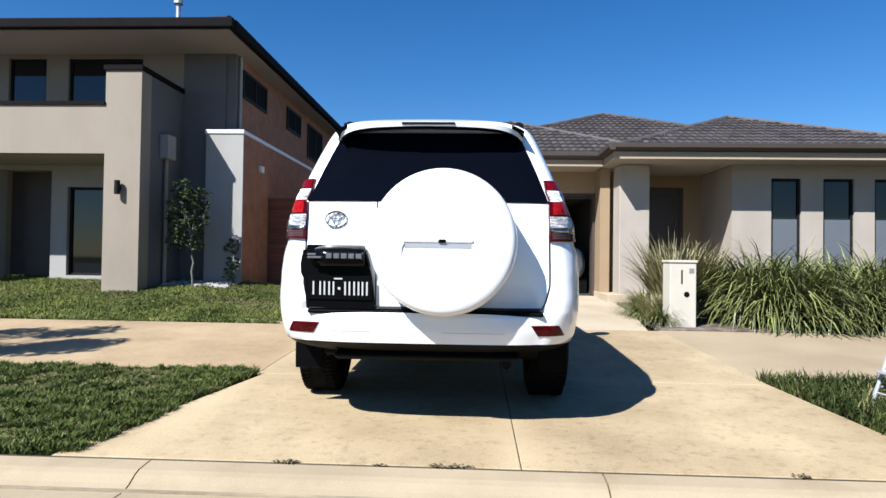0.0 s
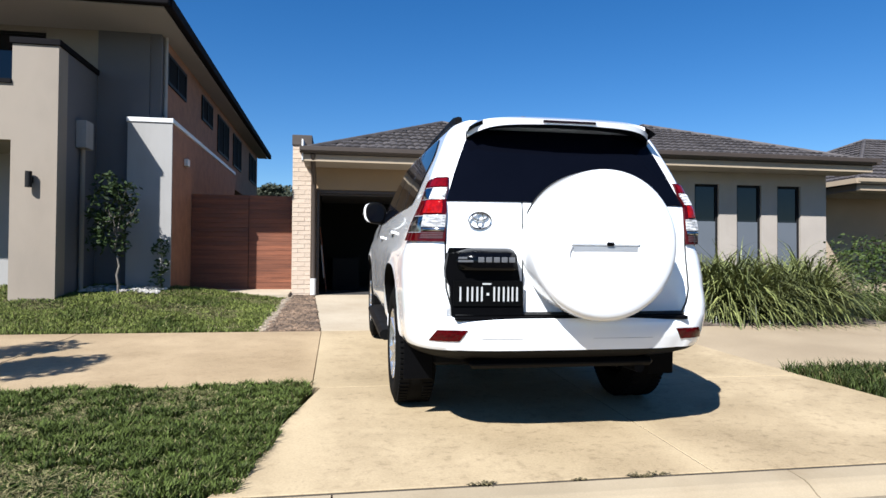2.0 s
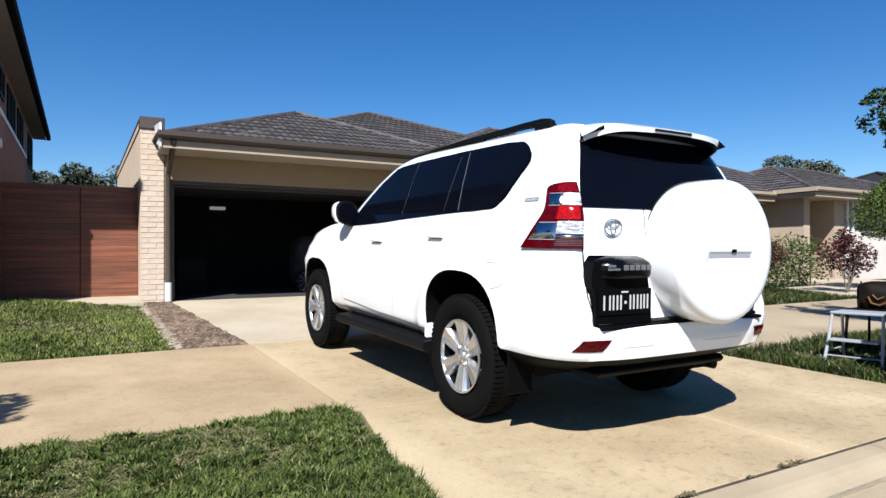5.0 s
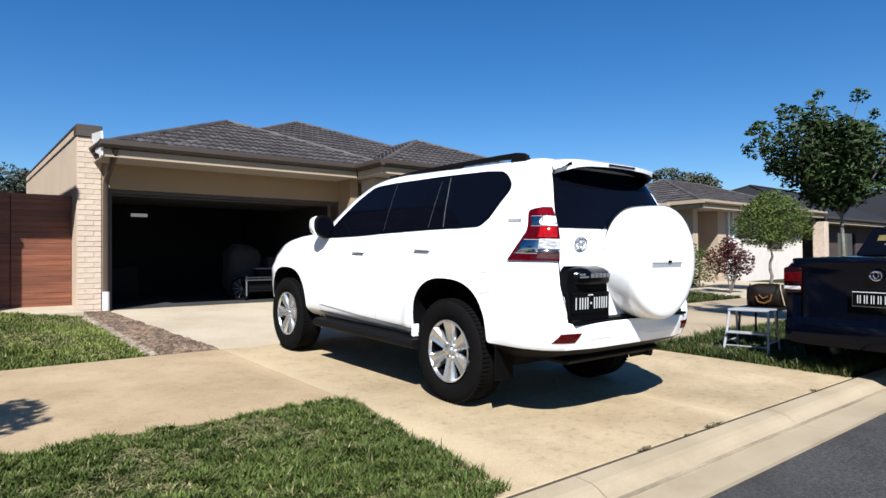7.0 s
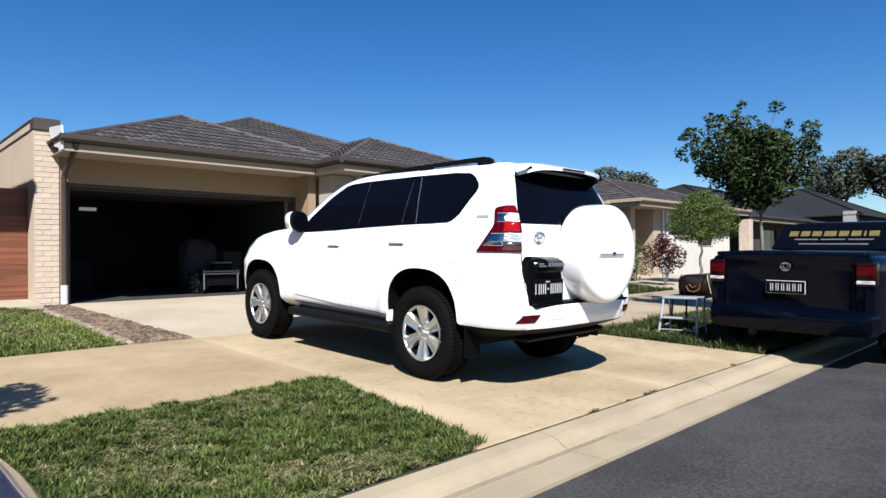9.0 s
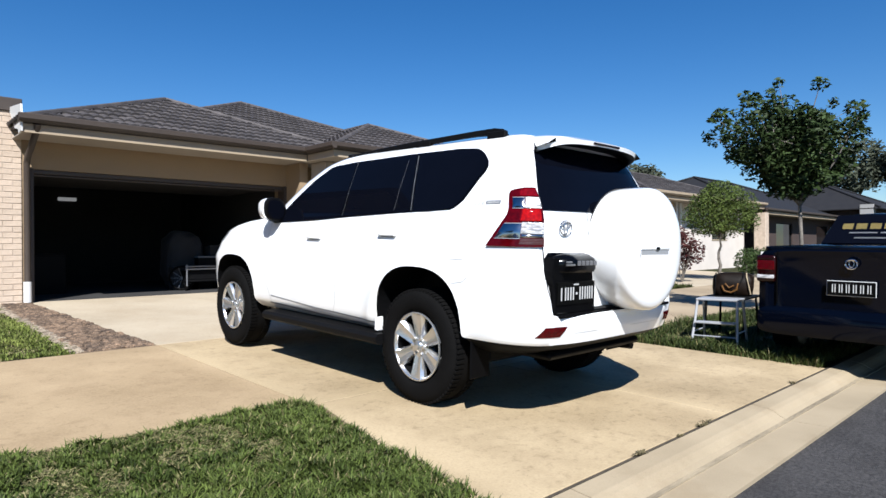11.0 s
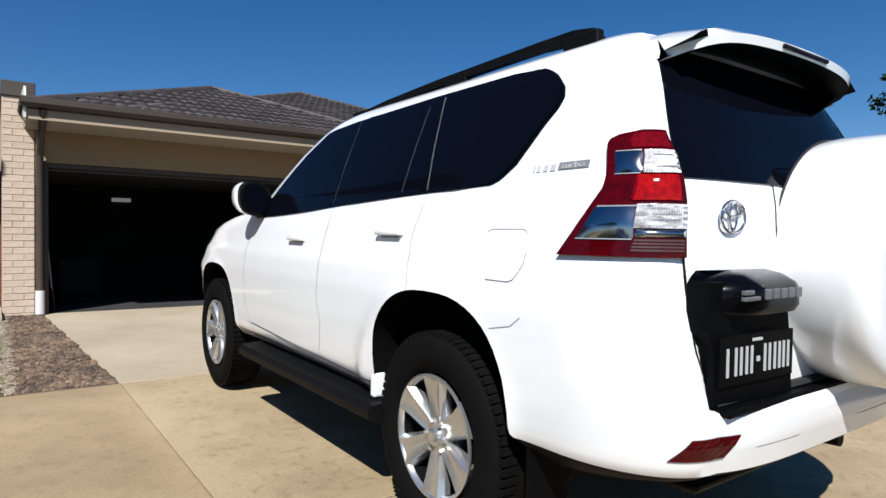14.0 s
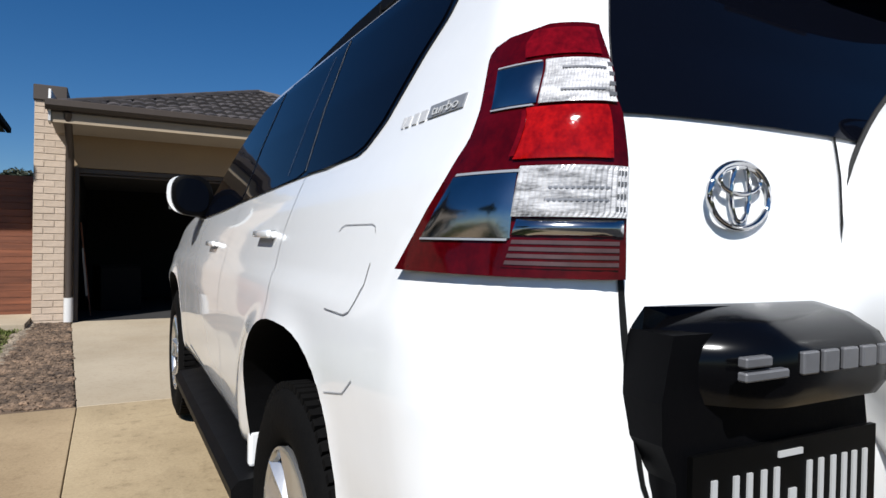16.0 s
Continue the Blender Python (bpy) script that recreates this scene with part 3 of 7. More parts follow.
def wall_x(bm, x0, x1, y0, y1, z0, z1, holes=()):
    """A wall along x from x0 to x1, y0 to y1 thick, with openings (xa, xb, za, zb) that go through it."""
    xs = sorted({x0, x1, *[h[0] for h in holes], *[h[1] for h in holes]})
    zs = sorted({z0, z1, *[h[2] for h in holes], *[h[3] for h in holes]})
    cells = {}
    for i in range(len(xs) - 1):
        for k in range(len(zs) - 1):
            mx, mz = (xs[i] + xs[i + 1]) / 2, (zs[k] + zs[k + 1]) / 2
            cells[i, k] = not any(h[0] < mx < h[1] and h[2] < mz < h[3] for h in holes)
    vt = {}

    def v(x, y, z):
        key = (round(x, 5), round(y, 5), round(z, 5))
        if key not in vt:
            vt[key] = bm.verts.new(key)
        return vt[key]
    for (i, k), full in cells.items():
        if not full:
            continue
        xa, xb, za, zb = xs[i], xs[i + 1], zs[k], zs[k + 1]
        bm.faces.new((v(xa, y0, za), v(xb, y0, za), v(xb, y0, zb), v(xa, y0, zb)))
        bm.faces.new((v(xb, y1, za), v(xa, y1, za), v(xa, y1, zb), v(xb, y1, zb)))
        if not cells.get((i - 1, k), False):
            bm.faces.new((v(xa, y1, za), v(xa, y0, za), v(xa, y0, zb), v(xa, y1, zb)))
        if not cells.get((i + 1, k), False):
            bm.faces.new((v(xb, y0, za), v(xb, y1, za), v(xb, y1, zb), v(xb, y0, zb)))
        if not cells.get((i, k - 1), False):
            bm.faces.new((v(xa, y0, za), v(xa, y1, za), v(xb, y1, za), v(xb, y0, za)))
        if not cells.get((i, k + 1), False):
            bm.faces.new((v(xa, y0, zb), v(xb, y0, zb), v(xb, y1, zb), v(xa, y1, zb)))
    return bm


def window(thing, x0, x1, z0, z1, y, blind=0.0, name="window", bars=()):
    """A glazed window facing -y, its glass set back from y."""
    win = part(name, boxbm(x0 + 0.03, x1 - 0.03, y + 0.075, y + 0.083, z0 + 0.03, z1 - 0.03), M_WINDOW, thing)
    bm = bmesh.new()
    f = 0.045
    for a in ((x0, x0 + f, z0, z1), (x1 - f, x1, z0, z1), (x0 + f, x1 - f, z0, z0 + f), (x0 + f, x1 - f, z1 - f, z1)) + tuple((x0 + f, x1 - f, b - 0.02, b + 0.02) for b in bars):
        box(bm, a[0], a[1], y + 0.045, y + 0.105, a[2], a[3], 0.004, 1)
    part("frame", bm, M_FRAME, win)
    if blind:
        part("blind", boxbm(x0 + f, x1 - f, y + 0.060, y + 0.068, z0 + f, z0 + (z1 - z0) * blind), M_BLIND, win, "pale roller blind")
    part("sill", boxbm(x0 - 0.01, x1 + 0.01, y - 0.02, y + 0.05, z0 - 0.05, z0 - 0.002, 0.006, 1), M_KERB, win)
    return win


def eave(thing, x0, x1, y0, z, depth, gutter=M_GUTTER, fascia=M_CREAM, ends=(True, True), back=None):
    """Gutter and fascia along a front eave, and the soffit behind it."""
    bm = bmesh.new()
    prism(bm, [(y0 - 0.11, z + 0.01), (y0 - 0.115, z + 0.075), (y0 - 0.10, z + 0.085), (y0, z + 0.085), (y0, z - 0.03), (y0 - 0.075, z - 0.035)], "x", x0 - 0.06, x1 + 0.06)
    part("gutter", bm, gutter, thing)
    part("fascia", boxbm(x0, x1, y0 + 0.004, y0 + 0.03, z - 0.17, z + 0.05), fascia, thing)
    part("soffit", boxbm(x0 + 0.002, x1 - 0.002, y0 + 0.032, y0 + depth, z - 0.165, z - 0.15), M_SOFFIT, thing)


# brick house with the open double garage
house = empty("house", "single-storey house with grey tiled hip roof and open garage", "house", kind="thing")
EZ = 3.06
hip_roof(house, 2.45, 8.75, 10.72, 20.0, EZ, 0.388, M_ROOF, singles=110)
hip_roof(house, -2.12, 4.0, 11.62, 17.74, EZ, 0.414, M_ROOF, singles=190)
hip_roof(house, -1.22, 8.02, 11.66, 25.0, EZ - 0.006, 0.402, M_ROOF)
eave(house, -2.10, 2.45, 11.62, EZ, 0.8)
eave(house, 2.45, 8.75, 10.72, EZ, 0.638)
bm = bmesh.new()
prism(bm, [(2.34, EZ + 0.01), (2.335, EZ + 0.075), (2.35, EZ + 0.085), (2.45, EZ + 0.085), (2.45, EZ - 0.03), (2.375, EZ - 0.035)], "y", 10.61, 11.52)
part("gutter", bm, M_GUTTER, house)
part("fascia", boxbm(2.454, 2.48, 10.76, 11.60, EZ - 0.17, EZ + 0.05), M_CREAM, house)
bm = bmesh.new()
prism(bm, [(8.86, EZ + 0.01), (8.865, EZ + 0.075), (8.85, EZ + 0.085), (8.75, EZ + 0.085), (8.75, EZ - 0.03), (8.825, EZ - 0.035)], "y", 10.61, 20.0)
part("gutter", bm, M_GUTTER, house)
part("porch_soffit", boxbm(2.482, 4.68, 11.36, 12.9, EZ - 0.165, EZ - 0.15), M_SOFFIT, house)

# garage front: lintel beam and side piers
GX0, GX1, GZ0, GZT = -1.88, 2.46, gz(12.45), 2.47
bm = bmesh.new()
wall_x(bm, -1.98, 3.2, 12.42, 12.62, 0.2, EZ - 0.15, [(GX0, GX1, 0.2, GZT)])
part("garage_front", bm, M_TAN, house)
for a in ((GX0, GX0 + 0.05, GZ0, GZT), (GX1 - 0.05, GX1, GZ0, GZT)):
    part("door_jamb", boxbm(a[0], a[1], 12.40, 12.66, a[2], a[3], 0.004, 1), M_GUTTER, house)
bm = bmesh.new()
box(bm, GX0 + 0.05, GX1 - 0.05, 12.44, 12.50, GZT - 0.07, GZT - 0.005, 0.006, 1)
box(bm, GX0 + 0.05, GX1 - 0.05, 12.43, 12.46, GZT - 0.105, GZT - 0.085, 0.004, 1)
part("garage_door_edge", bm, M_GUTTER, house, "lower edge of the raised garage door")
# raised door, walls, ceiling and floor are coloured as dark as the shade there
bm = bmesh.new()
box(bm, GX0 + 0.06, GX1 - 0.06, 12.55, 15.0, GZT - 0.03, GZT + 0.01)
part("garage_door", bm, M_DARK, house, "raised garage door, darkened for the shade under the ceiling")
part("shaded_garage_wall", boxbm(-1.98, -1.90, 12.63, 18.2, 0.3, 2.85), M_DARK, house)
part("shaded_garage_wall", boxbm(GX1 + 0.10, GX1 + 0.20, 12.63, 18.2, 0.3, 2.85), M_DARK, house)
part("shaded_garage_wall", boxbm(-1.898, GX1 + 0.098, 18.1, 18.2, 0.3, 2.85), M_DARK, house)
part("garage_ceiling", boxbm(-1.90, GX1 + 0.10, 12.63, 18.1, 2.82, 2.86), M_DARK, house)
tagged(part("shaded_garage_floor", boxbm(-1.90, GX1 + 0.10, 12.48, 18.1, 0.3, GZ0 + 0.004), M_GARFLOOR), "concrete garage floor, near-black for the shade inside", "floor", kind="structure")

# boundary wall that ends in the brick pier beside the garage
bm = boxbm(-2.34, -1.985, 12.44, 20.0, 0.2, 3.30)
part("boundary_wall", bm, M_CREAM_WALL, house, "cream rendered boundary wall")
part("pier_core", boxbm(-2.335, -1.99, 12.405, 12.439, 0.2, 3.30), M_MORTAR, house)
part("coping", boxbm(-2.35, -1.975, 12.37, 12.66, 3.302, 3.50, 0.008, 1), M_GUTTER, house, "brown pier capping")
part("coping", boxbm(-2.35, -1.975, 12.664, 20.0, 3.302, 3.335), M_GUTTER, house)
part("parapet", boxbm(-2.34, -1.985, 12.664, 20.0, 3.34, 3.46), M_CREAM_WALL, house)
part("coping", boxbm(-2.35, -1.975, 12.664, 20.0, 3.463, 3.50), M_GUTTER, house)

# wing front wall with three narrow windows, porch column and front door
WY = 11.36
bm = bmesh.new()
WINS = [(5.38, 5.90), (6.285, 6.825), (7.175, 7.70)]
wall_x(bm, 4.69, 8.28, WY, WY + 0.22, 0.25, EZ - 0.15, [(a, b, 1.0, 2.655) for a, b in WINS])
part("front_wall", bm, M_WALL15, house)
for a, b in WINS:
    window(house, a, b, 1.0, 2.655, WY, 0.56)
part("end_wall", boxbm(8.06, 8.28, WY + 0.22, 19, 0.25, EZ - 0.15), M_WALL15, house)
part("porch_wall", boxbm(4.69, 4.87, WY + 0.222, 12.898, 0.25, EZ - 0.17), M_WALL15, house)
part("porch_column", boxbm(2.70, 3.235, WY, WY + 0.52, 0.3, EZ - 0.17, 0.012, 1), M_WALL15, house, "square rendered porch column")
part("porch_step", boxbm(2.45, 4.685, WY - 0.25, 12.9, 0.25, gz(WY) + 0.14, 0.01, 1), M_CONC_LIGHT, house)
bm = bmesh.new()
wall_x(bm, 2.6, 4.87, 12.9, 13.05, 0.3, EZ - 0.15, [(3.47, 4.34, 0.5, 2.66)])
part("entry_wall", bm, M_TAN, house)
door = part("front_door", boxbm(3.55, 4.26, 12.94, 12.98, 0.54, 2.60, 0.004, 1), M_DOOR, house)
bm = bmesh.new()
for a in ((3.47, 3.55, 0.5, 2.66), (4.26, 4.34, 0.5, 2.66), (3.55, 4.26, 2.60, 2.66)):
    box(bm, a[0], a[1], 12.92, 13.0, a[2], a[3], 0.004, 1)
part("frame", bm, M_GUTTER, door)
bm = bmesh.new()
for a in ((3.64, 4.17, 0.70, 1.25), (3.64, 4.17, 1.40, 2.48)):
    box(bm, a[0], a[1], 12.93, 12.942, a[2], a[3], 0.008, 1)
part("panel", bm, M_DOOR, door)
part("entry_side", boxbm(2.46, 2.64, WY + 0.55, 12.88, 0.3, EZ - 0.17), M_TAN, house)

# gutter bracket and downpipe at the pier
pipe = bmesh.new()
tube(pipe, [(-1.93, 11.60, 3.02), (-1.93, 11.66, 2.92), (-1.93, 12.28, 2.62), (-1.93, 12.34, 2.52), (-1.93, 12.34, 0.75)], 0.045, 10)
part("downpipe", pipe, M_GUTTER, house, smooth=40)
pipe = bmesh.new()
tube(pipe, [(-1.93, 12.34, 0.76), (-1.93, 12.34, 0.45)], 0.055, 12)
part("downpipe_foot", pipe, M_WHITE, house, "white plastic downpipe foot", smooth=40)
bm = bmesh.new()
prism(bm, [(11.62, 3.28), (11.58, 3.12), (11.60, 2.90), (11.75, 2.88), (11.80, 2.95), (12.05, 3.0), (12.4, 3.30), (12.4, 3.36)], "x", -2.13, -2.105)
part("barge_end", bm, M_WHITE, house, "white barge board end")

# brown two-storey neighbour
# matte near-black panes, so that the side windows mirror no sky
M_MATTE_PANE = mat("matte_pane", (0.008, 0.008, 0.0088), 0.95, 0.2, 9, 200, 0.1, spec=0.08)
nb = empty("house", "two-storey rendered house with deep dark eaves and balcony", "house", kind="thing")
part("front_pier", boxbm(-6.15, -5.53, 10.10, 10.42, 0.3, 4.22), M_RENDER, nb)
# side of the pier, its shade put into the darker render colour
part("pier_return", boxbm(-5.60, -5.535, 10.422, 11.60, 0.3, 4.22), M_RENDER_SHADED, nb)
part("coping", boxbm(-6.18, -5.50, 10.07, 11.60, 4.222, 4.31, 0.006, 1), M_FASCIA_DARK, nb, "dark metal parapet capping")
part("balcony_parapet", boxbm(-14, -6.150, 10.10, 10.32, 2.82, 3.64), M_RENDER, nb)
part("balcony_cap", boxbm(-14, -6.153, 10.07, 10.35, 3.642, 3.70), M_FASCIA_DARK, nb)
part("balcony_floor", boxbm(-14, -6.152, 10.322, 11.60, 2.82, 2.95), M_SOFFIT, nb)
part("front_pier", boxbm(-9.75, -9.10, 10.12, 10.42, 0.3, 2.818), M_RENDER, nb)
bm = bmesh.new()
wall_x(bm, -14, -4.98, 11.62, 11.82, 0.3, 5.0, [(-7.66, -6.96, 0.72, 2.40), (-9.00, -7.98, 0.55, 2.72), (-7.83, -6.35, 3.1, 4.92), (-9.03, -8.27, 3.1, 4.92)])
part("front_wall", bm, M_RENDER, nb)
bm = bmesh.new()
wall_x(bm, -14, -6.153, 11.43, 11.617, 0.3, 2.818, [(-7.66, -6.96, 0.72, 2.40), (-9.00, -7.98, 0.55, 2.72)])
part("porch_wall", bm, M_RENDER_LIGHT, nb, "pale rendered porch wall")
window(nb, -7.66, -6.96, 0.72, 2.40, 11.46)
window(nb, -7.83, -6.35, 3.1, 4.92, 11.62)
window(nb, -9.03, -8.27, 3.1, 4.92, 11.62)
part("front_door", boxbm(-9.00, -7.98, 11.75, 11.80, 0.55, 2.72), M_DOOR, nb, "dark brown front door")
part("stair_return", boxbm(-5.53, -4.70, 11.60, 11.618, 0.3, 5.0), M_RENDER_SHADED, nb)
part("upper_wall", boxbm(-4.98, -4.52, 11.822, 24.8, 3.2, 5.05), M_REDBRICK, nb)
part("upper_corner", boxbm(-4.98, -4.52, 11.63, 11.818, 3.2, 5.05), M_RENDER_SHADED, nb)
part("lower_wall", boxbm(-4.98, -4.272, 11.44, 18.0, 0.3, 3.42), M_REDBRICK, nb, "brown brick side wall")
part("white_end", boxbm(-4.98, -4.268, 11.40, 11.438, 0.3, 3.42), M_RENDER_LIGHT, nb, "pale rendered wall end")
part("coping", boxbm(-5.0, -4.25, 11.38, 18.0, 3.422, 3.50, 0.006, 1), M_WHITE, nb, "white parapet capping")
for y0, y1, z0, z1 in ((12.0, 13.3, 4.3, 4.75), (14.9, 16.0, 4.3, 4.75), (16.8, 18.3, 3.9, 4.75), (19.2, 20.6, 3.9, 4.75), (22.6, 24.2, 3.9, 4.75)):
    w = part("window", boxbm(-4.517, -4.505, y0, y1, z0, z1), M_MATTE_PANE, nb, "window with a matte near-black pane in place of reflecting glass")
    bm = bmesh.new()
    for a in ((y0 - 0.05, y0, z0, z1), (y1, y1 + 0.05, z0, z1), (y0 - 0.05, y1 + 0.05, z0 - 0.05, z0), (y0 - 0.05, y1 + 0.05, z1, z1 + 0.05), ((y0 + y1) / 2 - 0.02, (y0 + y1) / 2 + 0.02, z0, z1)):
        box(bm, -4.518, -4.485, a[0], a[1], a[2], a[3])
    part("frame", bm, M_FRAME, w)
NX, NY, NZ = -4.17, 10.38, 5.00
hip_roof(nb, -16, NX, NY, 25.2, NZ + 0.16, 0.36, M_ROOF_DARK, tiles=False)
part("gutter", boxbm(-16.1, NX + 0.10, NY - 0.12, NY - 0.002, NZ + 0.02, NZ + 0.19, 0.02, 2), M_FASCIA_DARK, nb)
part("gutter", boxbm(NX + 0.002, NX + 0.12, NY, 25.3, NZ + 0.02, NZ + 0.19, 0.02, 2), M_FASCIA_DARK, nb)
part("soffit", boxbm(-15.9, NX, NY, 11.618, NZ, NZ + 0.02), M_SOFFIT_GREY, nb)
part("soffit", boxbm(-4.518, NX, 11.62, 25.1, NZ, NZ + 0.02), M_SOFFIT_GREY, nb)
bm = bmesh.new()
tube(bm, [(-6.6, 13.5, 6.1), (-6.6, 13.5, 6.75)], 0.05, 10)
tube(bm, [(-6.6, 13.5, 6.75), (-6.6, 13.5, 6.86)], 0.10, 10)
part("roof_vent", bm, M_STEEL, nb, "metal flue on the roof")
meter = empty("meter_box", "grey metal meter box with conduit on the wall", "meter box")
part("box", boxbm(-5.534, -5.38, 10.75, 11.05, 2.85, 3.28, 0.01, 2), M_RENDER_LIGHT, meter)
bm = bmesh.new()
tube(bm, [(-5.48, 10.9, 2.85), (-5.48, 10.9, 0.55)], 0.035, 8)
part("conduit", bm, M_RENDER, meter, smooth=40)
lamp = empty("wall_lamp", "small dark up-down wall lamp on the pier", "lamp")
bm = bmesh.new()
tube(bm, [(-5.87, 10.02, 2.13), (-5.87, 10.02, 2.36)], 0.045, 12)
box(bm, -5.90, -5.84, 10.03, 10.10, 2.20, 2.29)
part("body", bm, M_FRAME, lamp, smooth=40)
sens = empty("sensor_light", "small white security light on the brick wall", "lamp")
part("body", boxbm(-4.27, -4.20, 12.25, 12.42, 2.82, 2.95, 0.01, 2), M_WHITE, sens)

bm = bmesh.new()
tube(bm, [(-4.485, 11.78, 5.0), (-4.485, 11.78, 3.5)], 0.036, 10)
part("downpipe", bm, M_RENDER_LIGHT, nb, "pale downpipe", smooth=40)

# timber gate between the houses
gate = empty("timber_gate", "tall red-brown horizontal slat timber gate between houses", "gate")
z = 0.48
while z < 2.30:
    for x0, x1 in ((-4.262, -3.20), (-3.19, -2.345)):
        part("slat", boxbm(x0, x1, 12.88, 12.905, z, z + 0.0885, 0.004, 1), M_TIMBER, gate)
    z += 0.090
# dark sheet added behind the slats to keep light out of their gaps
part("backing", boxbm(-4.262, -2.345, 12.906, 12.910, 0.42, 2.32), M_DARK, gate)
for x in (-4.2, -3.195, -2.40):
    part("post", boxbm(x - 0.04, x + 0.04, 12.911, 12.96, 0.4, 2.34), M_TIMBER, gate)

# next house to the right, with a wing that comes forward
M_NEXTBRICK = mat("brown_face_brick", (0.20, 0.135, 0.098), 0.9, 0.12, 6, 90, 0.2, second=(0.25, 0.175, 0.13))
M_NEXT_WHITE = mat("pinkish_white_render", (0.56, 0.50, 0.44), 0.85, 0.06, 2, 80, 0.12)
nh = empty("house", "cream and brown brick house next door with grey tiled roof", "house", kind="thing")
hip_roof(nh, 9.6, 19.0, 12.0, 20.6, 2.88, 0.43, M_ROOF)
eave(nh, 9.6, 14.4, 12.0, 2.88, 0.55, gutter=M_CREAM)
part("verandah_ceiling", boxbm(9.66, 14.88, 12.556, 13.58, 2.70, 2.72), M_SOFFIT, nh)
bm = bmesh.new()
wall_x(bm, 10.1, 14.9, 13.6, 13.8, 0.2, 2.73, [(12.9, 14.3, 0.9, 2.3)])
part("front_wall", bm, M_NEXT, nh)
window(nh, 12.9, 14.3, 0.9, 2.3, 13.6)
part("side_wall", boxbm(10.1, 10.3, 13.802, 20.2, 0.2, 2.73), M_NEXT, nh)
part("gutter", boxbm(9.49, 9.598, 11.9, 20.6, 2.85, 2.96), M_CREAM, nh)
part("barge_board", boxbm(9.62, 9.66, 12.03, 20.5, 2.70, 2.86), M_CREAM, nh)
bm = bmesh.new()
tube(bm, [(10.02, 13.5, 2.85), (10.02, 13.5, 0.35)], 0.045, 10)
part("downpipe", bm, M_CREAM, nh, "cream downpipe", smooth=40)
hip_roof(nh, 14.4, 24.0, 10.85, 17.65, 2.95, 0.365, M_ROOF)
eave(nh, 14.4, 24.0, 10.85, 2.95, 0.58, gutter=M_CREAM)
part("gutter", boxbm(14.29, 14.398, 10.75, 12.0, 2.92, 3.03), M_CREAM, nh)
part("side_fascia", boxbm(14.402, 14.44, 10.90, 12.0, 2.76, 2.93), M_CREAM, nh)
part("side_wall", boxbm(14.9, 15.2, 11.45, 13.598, 0.2, 2.80), M_NEXT, nh)
part("porch_pier", boxbm(16.5, 17.05, 11.45, 12.88, 0.2, 2.80), M_NEXT, nh)
bm = bmesh.new()
wall_x(bm, 15.2, 17.9, 12.9, 13.1, 0.2, 2.80, [(17.1, 17.86, 0.4, 2.4)])
part("porch_wall", bm, M_NEXTBRICK, nh, "shaded brown brick porch wall")
part("porch_return", boxbm(17.9, 18.1, 11.752, 12.898, 0.2, 2.80), M_NEXT, nh)
part("front_door", boxbm(17.1, 17.86, 12.98, 13.03, 0.4, 2.4), M_DOOR, nh)
part("porch_soffit", boxbm(14.45, 23.95, 11.432, 12.9, 2.805, 2.82), M_SOFFIT, nh)
bm = bmesh.new()
wall_x(bm, 17.9, 23.6, 11.55, 11.75, 0.2, 2.80, [(20.4, 21.8, 1.5, 2.5)])
part("front_wall", bm, M_NEXT_WHITE, nh, "white rendered front wall")
window(nh, 20.4, 21.8, 1.5, 2.5, 11.55)
for x in (17.32, 17.62):
    part("porch_post", boxbm(x - 0.05, x + 0.05, 11.46, 11.56, 0.2, 2.80, 0.008, 1), M_WHITE, nh, "slim white porch post")

# ---- white four-wheel drive ----
M_PAINT = mat("white_car_paint", (0.84, 0.84, 0.835), 0.22, 0.015, 1.5, 30, 0.0, coat=1.0)
M_GLASS = mat("tinted_car_glass", (0.002, 0.0025, 0.005), 0.03, 0.1, 1.0, 8, 0.0, spec=0.065)
M_RUBBER = mat("tyre_rubber", (0.0045, 0.0043, 0.0043), 0.85, 0.15, 8, 90, 0.2, spec=0.06)
M_TRIM = mat("black_trim", (0.0024, 0.0024, 0.0028), 0.45, 0.1, 8, 90, 0.04, spec=0.04)
M_GLOSSBLACK = mat("gloss_black", (0.0016, 0.0016, 0.002), 0.16, 0.1, 8, 90, 0.0, spec=0.22)
M_GAP = mat("panel_gap", (0.00691, 0.00691, 0.00691), 0.8, 0.1, 8, 90, 0.0)
M_GREYGAP = mat("shallow_gap", (0.288, 0.288, 0.296), 0.8, 0.1, 8, 90, 0.0)
M_FAINTGAP = mat("faint_gap", (0.44, 0.44, 0.448), 0.8, 0.1, 8, 90, 0.0)
M_CHROME = mat("chrome", (0.52, 0.52, 0.53), 0.08, 0.03, 6, 60, 0.0, metal=1.0)
M_REFLECTOR = mat("lamp_reflector", (0.40, 0.40, 0.41), 0.15, 0.05, 20, 90, 0.02, metal=1.0)
M_ALLOY = mat("alloy_silver", (0.58, 0.58, 0.58), 0.26, 0.05, 6, 60, 0.02, metal=0.85)
M_RED = mat("dark_red_lens", (0.042, 0.0005, 0.0018), 0.06, 0.15, 40, 120, 0.0, coat=0.12, second=(0.062, 0.0006, 0.0022), spec=0.15)
M_REDMID = mat("red_lens", (0.09, 0.001, 0.003), 0.07, 0.25, 60, 160, 0.05, coat=0.15, second=(0.13, 0.0015, 0.004), spec=0.2)
M_REDDARK = mat("unlit_brake_lens", (0.0096, 0.0008, 0.0008), 0.2, 0.12, 6, 40, 0.0, spec=0.3)
